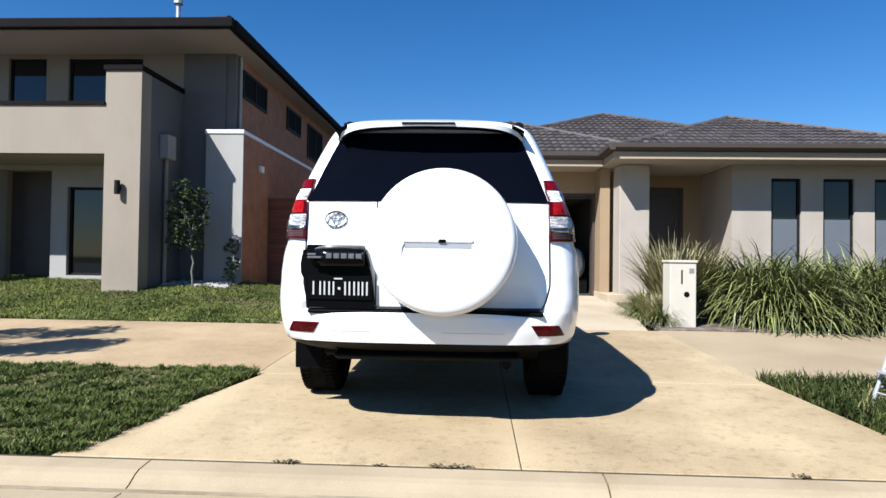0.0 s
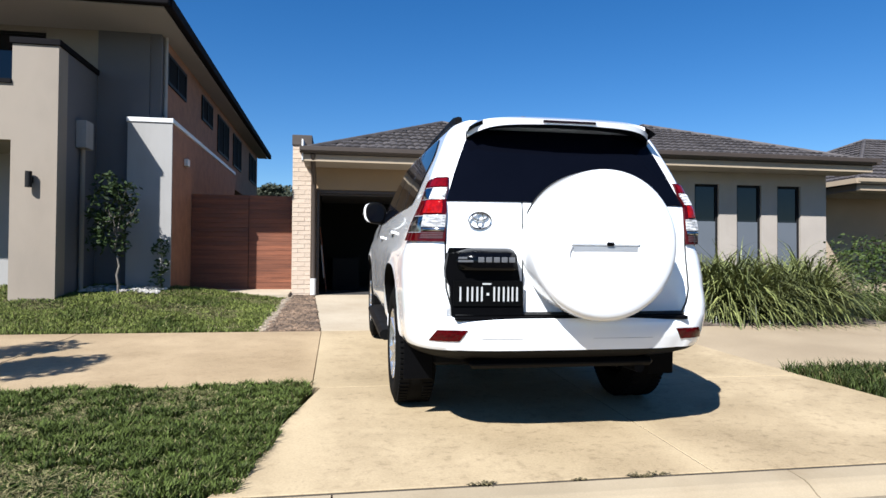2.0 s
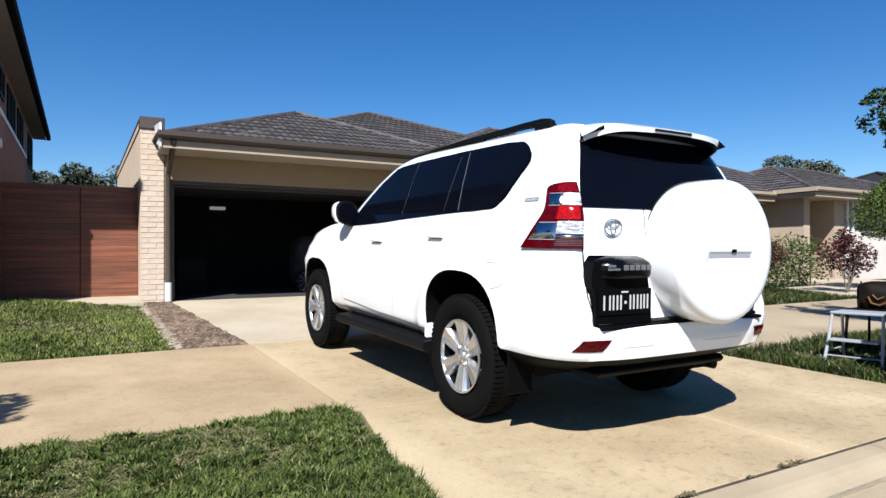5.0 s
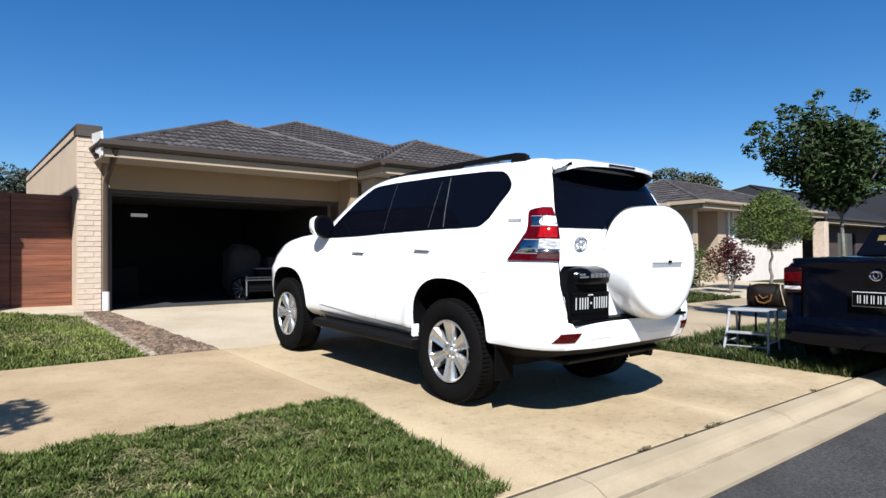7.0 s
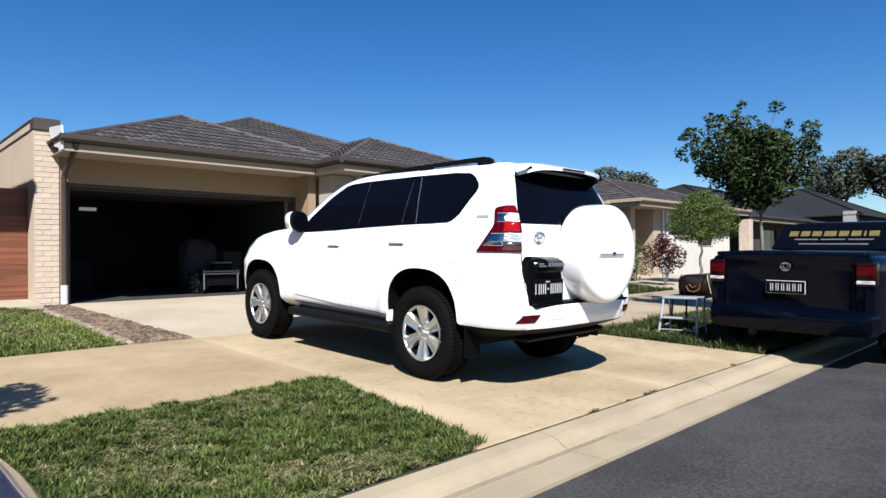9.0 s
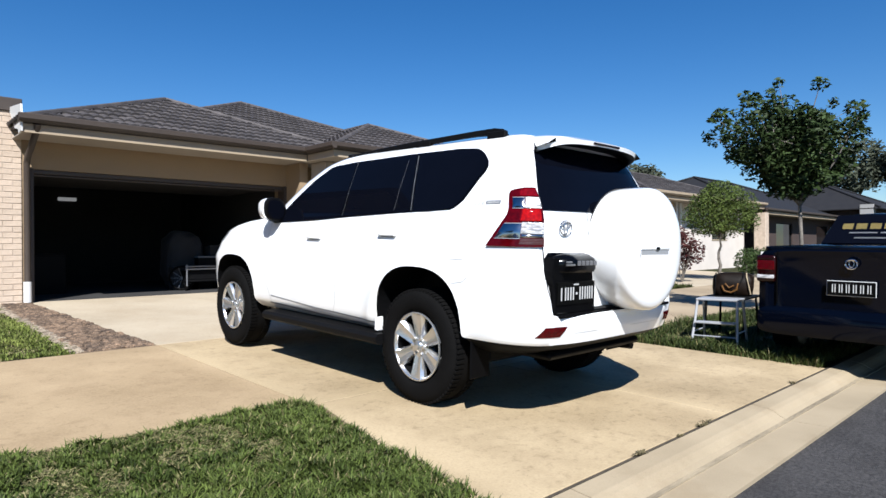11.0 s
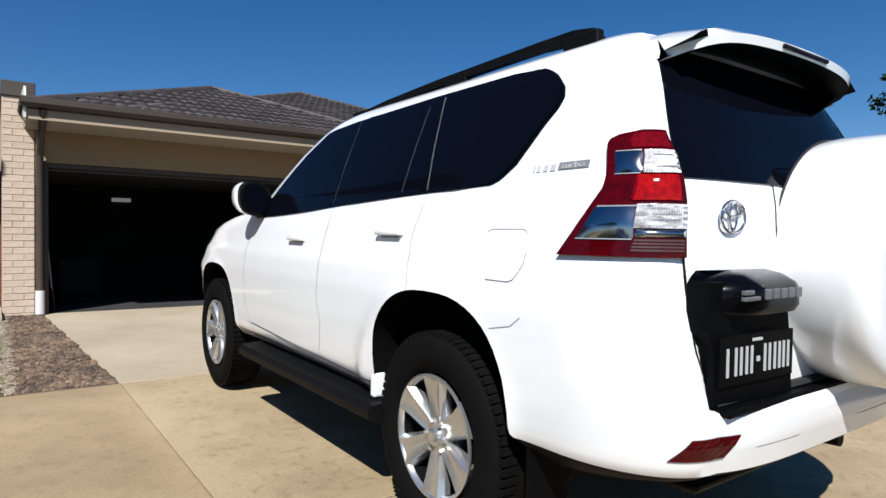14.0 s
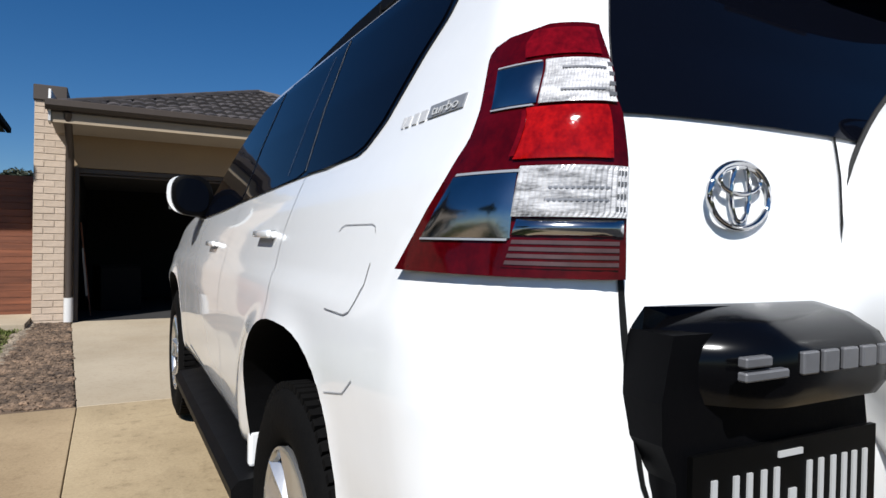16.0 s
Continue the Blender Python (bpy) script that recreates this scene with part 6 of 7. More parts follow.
def limbs(parent, base, top, r0, splits, seed, material=M_BARK, bend=0.15):
    """A tapered trunk from base to top that forks into limbs; gives the limb tips."""
    rnd = random.Random(seed)
    bm = bmesh.new()
    base, top = Vector(base), Vector(top)
    pts = [base.lerp(top, i / 6) + Vector((rnd.uniform(-1, 1), rnd.uniform(-1, 1), 0)) * bend * 0.25 * (i > 0) for i in range(7)]
    tube(bm, pts, [r0 * (1 - 0.45 * i / 6) for i in range(7)], 8)
    tips = []
    for dx, dy, dz in splits:
        end = top + Vector((dx, dy, dz))
        mid = top.lerp(end, 0.5) + Vector((rnd.uniform(-1, 1), rnd.uniform(-1, 1), rnd.uniform(0, 1))) * bend
        tube(bm, [pts[-1], top.lerp(mid, 0.5), mid, end], [r0 * 0.52, r0 * 0.42, r0 * 0.3, r0 * 0.10], 6)
        for _ in range(3):
            e2 = mid + Vector((rnd.uniform(-1, 1), rnd.uniform(-1, 1), rnd.uniform(0.1, 1))) * 0.55 * Vector((dx, dy, dz)).length
            tube(bm, [mid, mid.lerp(e2, 0.5) + Vector((0, 0, 0.04)), e2], [r0 * 0.26, r0 * 0.18, r0 * 0.06], 5)
            tips.append(e2)
        tips.append(end)
    part("trunk", bm, material, parent, smooth=60)
    return tips


# street tree beside the ute
tree = empty("street_tree", "young green street tree on the grass verge", "tree", (5.9, 4.12, 0.14))
fork = Vector((0.04, 0.06, 1.66))
tips = limbs(tree, (0, 0, 0), tuple(fork), 0.040, [(-0.62, 0.85, 1.24), (0.56, -0.59, 1.20), (0.13, 0.40, 1.70), (-0.25, -0.34, 1.61), (0.56, 0.63, 1.15), (-0.11, 1.14, 1.10), (0.06, -0.71, 1.15), (-0.84, 0.34, 1.43), (0.84, -0.11, 1.33), (0.00, 0.17, 1.20), (0.39, 0.91, 1.52), (-0.50, -0.28, 1.01)], 3, bend=0.10)
rnd = random.Random(91)
puffs = []
for t in tips:
    r = rnd.uniform(0.07, 0.17)
    puffs.append((t.x, t.y, t.z, r))
    puffs.append((t.x * 1.10, t.y * 1.10, t.z + 0.05, r * 0.6))
    if math.hypot(t.x, t.y - 0.2) > 0.42 + 0.62 * (t.z - fork.z):
        puffs = puffs[:-2]
        continue
    for q in (0.30, 0.48, 0.64, 0.80):
        p = fork.lerp(t, q * rnd.uniform(0.9, 1.1))
        puffs.append((p.x + rnd.gauss(0, 0.05), p.y + rnd.gauss(0, 0.05), p.z, rnd.uniform(0.13, 0.20) * (0.9 + 0.3 * q)))
leaf_cloud("crown", puffs, 22000, 0.042, M_LEAF_DARK, tree, 5, 0.8)

# street tree along the verge whose shade falls on the path
tree = empty("street_tree", "small street tree on the verge shading the path", "tree", (-6.4, 3.75, 0.13))
tips = limbs(tree, (0, 0, 0), (0, 0, 1.7), 0.08, [(-0.7, 0.3, 1.0), (0.7, 0.2, 1.1), (0.1, 0.6, 1.4), (0.0, -0.6, 1.2), (1.1, 0.5, 0.8)], 8)
leaf_cloud("crown", [(t.x, t.y, t.z, random.Random(i + 40).uniform(0.22, 0.40)) for i, t in enumerate(tips)], 5200, 0.06, M_LEAF, tree, 9, 0.8)

# slim sapling on the lawn before the shaded stair return
tree = empty("sapling", "slim young tree with drooping leaves, darkened for shade, on the lawn", "tree", (-4.86, 10.68, 0.55))
tips = limbs(tree, (0, 0, 0), (-0.02, 0, 0.9), 0.022, [(-0.26, 0.0, 0.5), (0.16, 0, 0.55), (-0.1, 0.1, 0.8), (-0.32, -0.1, 0.2), (0.05, -0.15, 0.65)], 21)
# crown takes the darker leaf colour for the shade it stands in
leaf_cloud("crown", [(-0.13, 0, 1.40, 0.30), (-0.30, 0, 1.15, 0.19), (0.10, 0, 1.55, 0.19), (-0.17, 0, 1.72, 0.19), (-0.10, 0, 0.98, 0.24), (-0.33, 0.0, 0.82, 0.15), (0.15, 0, 1.22, 0.15), (0.03, 0, 0.76, 0.14)], 1000, 0.048, M_LEAF_DARK, tree, 22, 1.15)
shrub = empty("shrub", "thin pale-leaved climber against the white wall", "shrub", (-4.38, 11.22, 0.60))
bm = bmesh.new()
tube(bm, [(0, 0, 0), (0.02, 0, 0.4), (0, 0, 0.8)], 0.008, 5)
part("stem", bm, M_BARK, shrub)
leaf_cloud("leaves", [(0.0, 0, 0.7, 0.14), (0.03, 0, 0.42, 0.12), (-0.03, 0, 0.2, 0.13)], 170, 0.045, M_LEAF, shrub, 23, 1.1)

# round clipped tree, red shrub and hedges of the next garden
tree = empty("round_tree", "round clipped bright green tree in the next garden", "tree", (13.1, 8.25, 0.36))
limbs(tree, (0, 0, 0), (0, 0, 1.05), 0.05, [(-0.4, 0, 0.8), (0.4, 0.2, 0.8), (0, -0.4, 0.9), (0.1, 0.4, 0.9)], 31)
leaf_cloud("crown", [(0, 0, 1.80, 0.84), (-0.30, 0.2, 1.62, 0.58), (0.35, -0.25, 1.66, 0.62), (0.0, 0, 2.2, 0.55)], 14000, 0.034, M_LEAF_BRIGHT, tree, 32, 0.80)
for sx, sy, sz, sc, sd in ((11.6, 8.6, 0.30, 1.12, 5), (9.68, 9.55, 0.36, 1.10, 6)):
    shrub = empty("red_shrub", "upright dark red leafy shrub", "shrub", (sx, sy, sz), group="red shrubs")
    rnd = random.Random(sd)
    for i in range(9):
        a = rnd.uniform(0, 6.28)
        bm = bmesh.new()
        tube(bm, [(0, 0, 0), (0.16 * math.cos(a), 0.16 * math.sin(a), 0.5 * sc), (0.30 * math.cos(a), 0.30 * math.sin(a), 0.95 * sc)], [0.018, 0.014, 0.006], 5)
        part("stem", bm, M_BARK, shrub)
    leaf_cloud("leaves", [(0, 0, 0.78 * sc, 0.36), (0.24, -0.24, 0.72 * sc, 0.27), (-0.24, 0.24, 0.76 * sc, 0.29), (-0.2, -0.2, 0.95 * sc, 0.22), (0.2, 0.18, 1.0 * sc, 0.20), (0, 0.05, 1.10 * sc, 0.20), (0.08, 0.0, 0.48 * sc, 0.22)], 2300, 0.042, M_LEAF_RED, shrub, 28 + sd, 1.1)
for k, (x0, x1, y, h, m) in enumerate(((8.15, 13.6, 10.55, 1.18, M_LEAF), (15.9, 21.0, 8.6, 0.75, M_LEAF_DARK))):
    hedge = empty("hedge", "dense green clipped garden hedge", "hedge", ((x0 + x1) / 2, y, 0.34), group="hedges")
    hw = (x1 - x0) / 2
    n = max(3, int(hw / 0.22))
    leaf_cloud("leaves", [(-hw + 2 * hw * i / (n - 1), 0, h * 0.55, h * 0.5) for i in range(n)], 900 * n, 0.04, m, hedge, 50 + k, 1.05)
    for i in range(n):
        bm = bmesh.new()
        tube(bm, [(-hw + 2 * hw * i / (n - 1), 0, 0), (-hw + 2 * hw * i / (n - 1), 0, h * 0.5)], 0.02, 5)
        part("stem", bm, M_BARK, hedge)

# far gum trees
for k, (x, y, z, r) in enumerate(((46.5, 30, 7.2, 2.3), (53.5, 14.5, 7.3, 3.0), (53, 11.0, 6.7, 2.2), (50, 24.5, 4.9, 2.0), (-6.4, 52, 5.6, 1.7), (-4.0, 50, 5.9, 2.2), (1.5, 60, 6.6, 3.0), (-9.0, 55, 5.2, 2.4))):
    gum = empty("gum_tree", "distant grey-green gum tree above the roofs", "tree", (x, y, 0.4), group="far gum trees")
    limbs(gum, (0, 0, 0), (0, 0, z * 0.55), 0.28, [(-r * 0.6, 0, z * 0.3), (r * 0.6, 0.5, z * 0.32), (0, -r * 0.5, z * 0.4)], 60 + k)
    rr = random.Random(70 + k)
    leaf_cloud("crown", [(rr.uniform(-0.65, 0.65) * r, rr.uniform(-0.6, 0.6) * r, z + rr.uniform(-0.55, 0.35) * r * 0.8, r * rr.uniform(0.35, 0.62)) for _ in range(9)], 5200, 0.17, M_LEAF_FAR, gum, 80 + k, 0.7)

# far house along the street
M_FARBRICK = mat("dark_brick", (0.044, 0.0272, 0.0224), 0.9, 0.2, 2, 20, 0.1)
fh = empty("house", "distant house with dark tiled hip roof", "house", kind="thing")
hip_roof(fh, 24.0, 40.0, 10.8, 22, 2.75, 0.40, M_ROOF_DARK, tiles=False)
eave(fh, 24.0, 40.0, 10.8, 2.75, 0.6)
bm = bmesh.new()
wall_x(bm, 24.5, 39.5, 11.4, 11.6, 0.2, 2.6, [(27.0, 29.2, 0.9, 2.3), (33.0, 35.0, 0.9, 2.3)])
part("front_wall", bm, M_FARBRICK, fh)
window(fh, 27.0, 29.2, 0.9, 2.3, 11.4)
window(fh, 33.0, 35.0, 0.9, 2.3, 11.4)
part("side_wall", boxbm(24.5, 24.7, 11.602, 21.5, 0.2, 2.6), M_FARBRICK, fh)
part("side_wing", boxbm(35.5, 45.0, 9.5, 17.0, 0.2, 3.18), M_FARBRICK, fh)
window(fh, 36.2, 38.0, 1.2, 2.5, 9.38)
window(fh, 39.0, 41.0, 1.2, 2.5, 9.38)
part("pier", boxbm(35.0, 35.6, 9.3, 9.9, 0.2, 3.4), M_RENDER_LIGHT, fh)
hip_roof(fh, 35.0, 45.5, 9.0, 17.5, 3.2, 0.46, M_ROOF_DARK, tiles=False)

part("brick_pier", boxbm(23.6, 24.0, 10.7, 11.15, 0.2, 2.62, 0.01, 1), M_BRICK, fh, "pale brick pier")

# garden bed with strap-leaved clumps
sheet("garden_bed", [(2.40, 7.79), (6.15, 7.79), (6.5, 9.6), (8.2, 10.2), (8.2, 11.25), (2.62, 11.25)], M_MULCH, 0.06, "dark mulched garden bed in front of the house", "garden bed", lift=0.015)


def strap_clump(seed, n, h, material, upright=0.0):
    rnd = random.Random(seed)
    V, Fc = [], []
    for _ in range(n):
        a = rnd.uniform(0, 2 * math.pi)
        r0 = 0.16 * math.sqrt(rnd.random())
        b = a + rnd.uniform(-0.7, 0.7)
        ln = h * rnd.uniform(0.65, 1.3)
        up = rnd.uniform(0.40 + upright, 1.36 + upright * 0.2)
        sag = rnd.uniform(2.4, 6.0) * (1 - upright)
        w = rnd.uniform(0.010, 0.020)
        p = Vector((math.cos(a) * r0, math.sin(a) * r0, 0))
        d = Vector((math.cos(b) * math.cos(up), math.sin(b) * math.cos(up), math.sin(up)))
        side = Vector((-math.sin(b), math.cos(b), 0))
        k = len(V)
        N = 6
        for i in range(N + 1):
            t = i / N
            ww = w * (1 - t ** 2 * 0.92)
            V += [p - side * ww, p + side * ww]
            d = (d + Vector((0, 0, -sag * 0.16 * t)) + Vector((math.cos(b), math.sin(b), 0)) * 0.03).normalized()
            p = p + d * (ln / N)
        for i in range(N):
            Fc.append((k + 2 * i, k + 2 * i + 1, k + 2 * i + 3, k + 2 * i + 2))
    me = bpy.data.meshes.new("leaves")
    me.from_pydata(V, [], Fc)
    me.materials.append(material)
    return me


M_STRAP_DRY = mat("dry_strap_leaf", (0.1555, 0.1403, 0.05984), 0.6, 0.25, 2, 20, 0.0, second=(0.2397, 0.215, 0.102), per_object=0.35)
clumps = [strap_clump(s, 560, 1.12, M_STRAP) for s in (1, 2, 3)] + [strap_clump(9, 420, 1.02, M_STRAP_DRY, 0.62)]
rnd = random.Random(77)
spots = [(3.98, 8.48, 0), (4.35, 8.30, 1), (4.95, 8.42, 2), (5.50, 8.32, 0), (3.22, 9.35, 3), (3.55, 9.40, 3), (4.1, 9.1, 1), (4.8, 9.15, 0), (5.5, 9.1, 2), (6.0, 9.2, 1), (5.0, 9.7, 2), (5.9, 9.9, 0), (3.92, 8.72, 2), (2.92, 9.15, 3)]
for x, y, k in spots:
    c = empty("strap_leaf_plant", "arching strap-leaved plant with dry yellow tips" if k == 3 else "large arching green strap-leaved plant in the bed", "plant", group="strap-leaved plants", m=Matrix.Translation((x + rnd.uniform(-0.08, 0.08), y + rnd.uniform(-0.08, 0.08), gz(y) + 0.01)) @ Matrix.Rotation(rnd.uniform(0, 6.28), 4, "Z") @ Matrix.Diagonal((1, 1, rnd.uniform(0.85, 1.08), 1)))
    ob = new("leaves", clumps[k])
    ob.parent = c

# low ground-cover tufts beside the letterbox
for k, (x, y, sc) in enumerate(((2.52, 8.20, 0.30), (2.50, 8.55, 0.34), (2.56, 8.95, 0.40), (2.66, 8.62, 0.36), (2.60, 9.35, 0.45))):
    c = empty("ground_cover", "low brown-green tuft at the edge of the bed", "plant", group="ground cover", m=Matrix.Translation((x, y, gz(y) + 0.012)) @ Matrix.Rotation(1.3 * k, 4, "Z") @ Matrix.Diagonal((sc, sc, sc, 1)))
    new("leaves", clumps[3 if k % 2 else 1]).parent = c

# letterbox pillar
lb = empty("letterbox", "cream rendered letterbox pillar with slot and round hole", "letterbox", (2.73, 8.06, gz(8.0)))
M_LB = mat("letterbox_cream", (0.448, 0.416, 0.352), 0.8, 0.05, 4, 80, 0.1)
part("pillar", boxbm(-0.165, 0.165, -0.06, 0.24, -0.05, 0.83, 0.008, 2), M_LB, lb)
part("cap", boxbm(-0.178, 0.178, -0.075, 0.255, 0.832, 0.865, 0.006, 2), M_LB, lb)
part("slot", boxbm(-0.025, -0.008, -0.064, -0.058, 0.56, 0.74), M_BLACK, lb)
bm = bmesh.new()
tube(bm, [(0.045, -0.066, 0.43), (0.045, -0.05, 0.43)], 0.034, 18)
part("paper_hole", bm, M_BLACK, lb)
part("number_bar", boxbm(0.075, 0.135, -0.064, -0.058, 0.70, 0.76), M_GREYBADGE, lb)
post = empty("letterbox", "white letterbox post in the next garden", "letterbox", (15.6, 7.9, 0.28))
part("pillar", boxbm(-0.16, 0.16, -0.14, 0.14, 0, 0.78, 0.02, 2), M_WHITE, post)

# edging stones between lawn and mulch, pebbles by the wall
rnd = random.Random(4)
V, Fc = [], []


def pebble(V, Fc, x, y, z, r, rnd):
    i = len(V)
    for k in range(3):
        for j in range(6):
            a = j * math.pi / 3 + k * 0.4
            rr = r * (1.0, 0.95, 0.5)[k] * rnd.uniform(0.8, 1.15)
            V.append((x + rr * math.cos(a) * 1.2, y + rr * math.sin(a), z + r * (0.0, 0.45, 0.8)[k]))
    for k in range(2):
        for j in range(6):
            Fc.append((i + k * 6 + j, i + k * 6 + (j + 1) % 6, i + k * 6 + 6 + (j + 1) % 6, i + k * 6 + 6 + j))
    Fc.append(tuple(i + 12 + j for j in range(6)))


for _ in range(420):
    y = rnd.uniform(7.76, 12.3)
    pebble(V, Fc, -2.345 + rnd.gauss(0, 0.028), y, gz(y) - 0.006, rnd.uniform(0.012, 0.036), rnd)
tagged(from_arrays("edging_stones", V, Fc, M_EDGING), "loose pale edging stones between lawn and mulch", "stones", kind="stuff")
V, Fc = [], []
for _ in range(320):
    x, y = rnd.uniform(-5.5, -4.3), rnd.uniform(10.75, 11.35)
    pebble(V, Fc, x, y, lawn_z(x, y) - 0.01, rnd.uniform(0.015, 0.04), rnd)
tagged(from_arrays("pebbles", V, Fc, M_PEBBLE), "white pebbles along the house wall", "stones", kind="stuff")
V, Fc = [], []
for _ in range(2600):
    y = rnd.uniform(7.75, 12.35)
    x = rnd.uniform(-2.33, -1.68 - (y - 7.72) * 0.051)
    pebble(V, Fc, x, y, gz(y) - 0.004, rnd.uniform(0.008, 0.030), rnd)
tagged(from_arrays("mulch_chips", V, Fc, M_STRIP), "scattered brown mulch chips in the strip", "mulch", kind="stuff")


# weeds growing in the kerb joint
def weed(x, y, n, seed, r=0.07):
    rnd = random.Random(seed)
    c = empty("weed", "dry weed tuft growing in the kerb joint", "weed", (x, y, gz(y) - 0.005), group="kerb weeds")
    V, Fc = [], []
    for _ in range(n):
        a = rnd.uniform(0, 6.28)
        l = rnd.uniform(0.4, 1) * r
        p0 = Vector((rnd.gauss(0, 0.35) * r, rnd.gauss(0, 0.12) * r, 0))
        p1 = p0 + Vector((math.cos(a) * l * 0.6, math.sin(a) * l * 0.4, l * 0.35))
        p2 = p0 + Vector((math.cos(a) * l * 1.1, math.sin(a) * l * 0.7, l * 0.22))
        s = Vector((-math.sin(a), math.cos(a), 0)) * 0.005
        i = len(V)
        V += [p0 - s, p0 + s, p1 + s, p1 - s, p2]
        Fc += [(i, i + 1, i + 2, i + 3), (i + 3, i + 2, i + 4)]
    from_arrays("leaves", V, Fc, mat("weed_leaf_%d" % seed, (0.0634, 0.049, 0.023), 0.8, 0.3, 9, 60, 0.0, second=(0.115, 0.0922, 0.0403)), c)


weed(-0.83, 2.95, 26, 1, 0.055)
weed(-0.06, 2.95, 26, 2, 0.055)
weed(0.04, 2.97, 16, 3, 0.045)
weed(-0.38, 2.95, 14, 4, 0.04)
weed(1.62, 2.96, 20, 5, 0.05)

# aluminium step stool and the bag behind it
stool = empty("step_stool", "folding aluminium step stool standing on the verge", "step stool", m=pose(3.05, 4.12, gz(4.12), 0, 0, 8))
part("top_step", boxbm(-0.13, 0.16, -0.22, 0.22, 0.475, 0.50, 0.008, 2), M_STEEL, stool)
part("lower_step", boxbm(-0.245, -0.115, -0.20, 0.20, 0.235, 0.255, 0.006, 2), M_STEEL, stool)
for sg in (-1, 1):
    bm = bmesh.new()
    tube(bm, [(-0.11, sg * 0.205, 0.48), (-0.17, sg * 0.215, 0.26), (-0.25, sg * 0.235, 0.0)], 0.014, 8)
    part("leg", bm, M_STEEL, stool, smooth=40)
    bm = bmesh.new()
    tube(bm, [(0.12, sg * 0.205, 0.48), (0.17, sg * 0.215, 0.24), (0.22, sg * 0.225, 0.0)], 0.013, 8)
    part("leg", bm, M_STEEL, stool, smooth=40)
    bm = bmesh.new()
    tube(bm, [(-0.20, sg * 0.222, 0.14), (0.19, sg * 0.22, 0.14)], 0.008, 6)
    part("brace", bm, M_STEEL, stool)
bm = bmesh.new()
tube(bm, [(-0.215, -0.225, 0.10), (-0.215, 0.225, 0.10)], 0.008, 6)
part("brace", bm, M_STEEL, stool)
M_BAG = mat("brown_leather", (0.006, 0.004, 0.003), 0.45, 0.3, 8, 60, 0.15, second=(0.008, 0.005, 0.0035), spec=0.08)
table = empty("folding_table", "low dark folding stand on the verge", "stand", m=pose(3.62, 4.22, gz(4.2), 0, 0, 5))
part("top", boxbm(-0.30, 0.30, -0.24, 0.24, 0.46, 0.49, 0.01, 2), M_BLACK, table)
for x in (-0.25, 0.25):
    for y in (-0.2, 0.2):
        bm = bmesh.new()
        tube(bm, [(x, y, 0.46), (x * 1.15, y * 1.1, 0.0)], 0.014, 6)
        part("leg", bm, M_BLACK, table)
bag = empty("bag", "dark brown leather bag with tan straps on a stand", "bag", m=pose(3.66, 4.22, gz(4.2) + 0.49, 0, 0, -70) @ Matrix.Diagonal((0.88, 0.88, 0.92, 1)))
bm = bmesh.new()
rg = []
for z, sx, sy, ox in ((0.0, 0.20, 0.12, 0.0), (0.015, 0.235, 0.14, 0.0), (0.10, 0.25, 0.145, 0.0), (0.20, 0.25, 0.125, 0.01), (0.262, 0.245, 0.09, 0.01), (0.285, 0.235, 0.065, 0.01), (0.292, 0.20, 0.04, 0.01)):
    rg.append([bm.verts.new((ox + sx * math.copysign(abs(math.cos(a)) ** 0.42, math.cos(a)) + 0.007 * math.sin(5 * a + z * 30), sy * math.copysign(abs(math.sin(a)) ** 0.5, math.sin(a)) + 0.008 * math.sin(7 * a + z * 22), z - (0.03 * math.cos(a) ** 2 if z > 0.25 else 0.0))) for a in [2 * math.pi * (i + 0.5) / 40 for i in range(40)]])
for a, b in zip(rg, rg[1:]):
    for j in range(40):
        bm.faces.new((a[j], a[(j + 1) % 40], b[(j + 1) % 40], b[j]))
bm.faces.new(rg[0])
bm.faces.new(rg[-1])
bmesh.ops.recalc_face_normals(bm, faces=bm.faces)
part("body", bm, M_BAG, bag, smooth=60)
M_TANLEATHER = mat("tan_leather", (0.128, 0.06, 0.0176), 0.35, 0.3, 8, 60, 0.1)
bm = bmesh.new()
tube(bm, [(-0.13, -0.150, 0.13), (-0.10, -0.158, 0.06), (-0.02, -0.162, 0.04), (0.05, -0.158, 0.08), (0.07, -0.150, 0.16)], 0.014, 6)
tube(bm, [(-0.09, -0.152, 0.15), (-0.04, -0.158, 0.10), (0.02, -0.155, 0.13)], 0.012, 6)
part("coiled_strap", bm, M_TANLEATHER, bag, "tan leather strap", smooth=60)
for x0, x1 in ((0.02, 0.13), (0.215, 0.17), (-0.215, -0.20)):
    bm = bmesh.new()
    tube(bm, [(x0, -0.150, 0.02), ((x0 + x1) / 2, -0.158, 0.13), (x1, -0.125, 0.235), (x1, -0.06, 0.285)], 0.009, 6)
    part("strap", bm, M_BLACK if x0 < 0.1 else M_KERB, bag, "webbing strap", smooth=60)

# ---- dark blue ute ----
M_NAVY = mat("navy_car_paint", (0.0009, 0.0016, 0.0046), 0.10, 0.05, 2, 30, 0.0, spec=0.14)
M_YELLOW = mat("yellow_sticker", (0.242, 0.184, 0.0576), 0.6, 0.05, 4, 40, 0.0)
UTE_Y = 2.74
ute = empty("ute", "dark navy ute with hard lid parked on the kerb", "car", m=pose(2.40, UTE_Y, 0.075, 1.2, 0, 0))


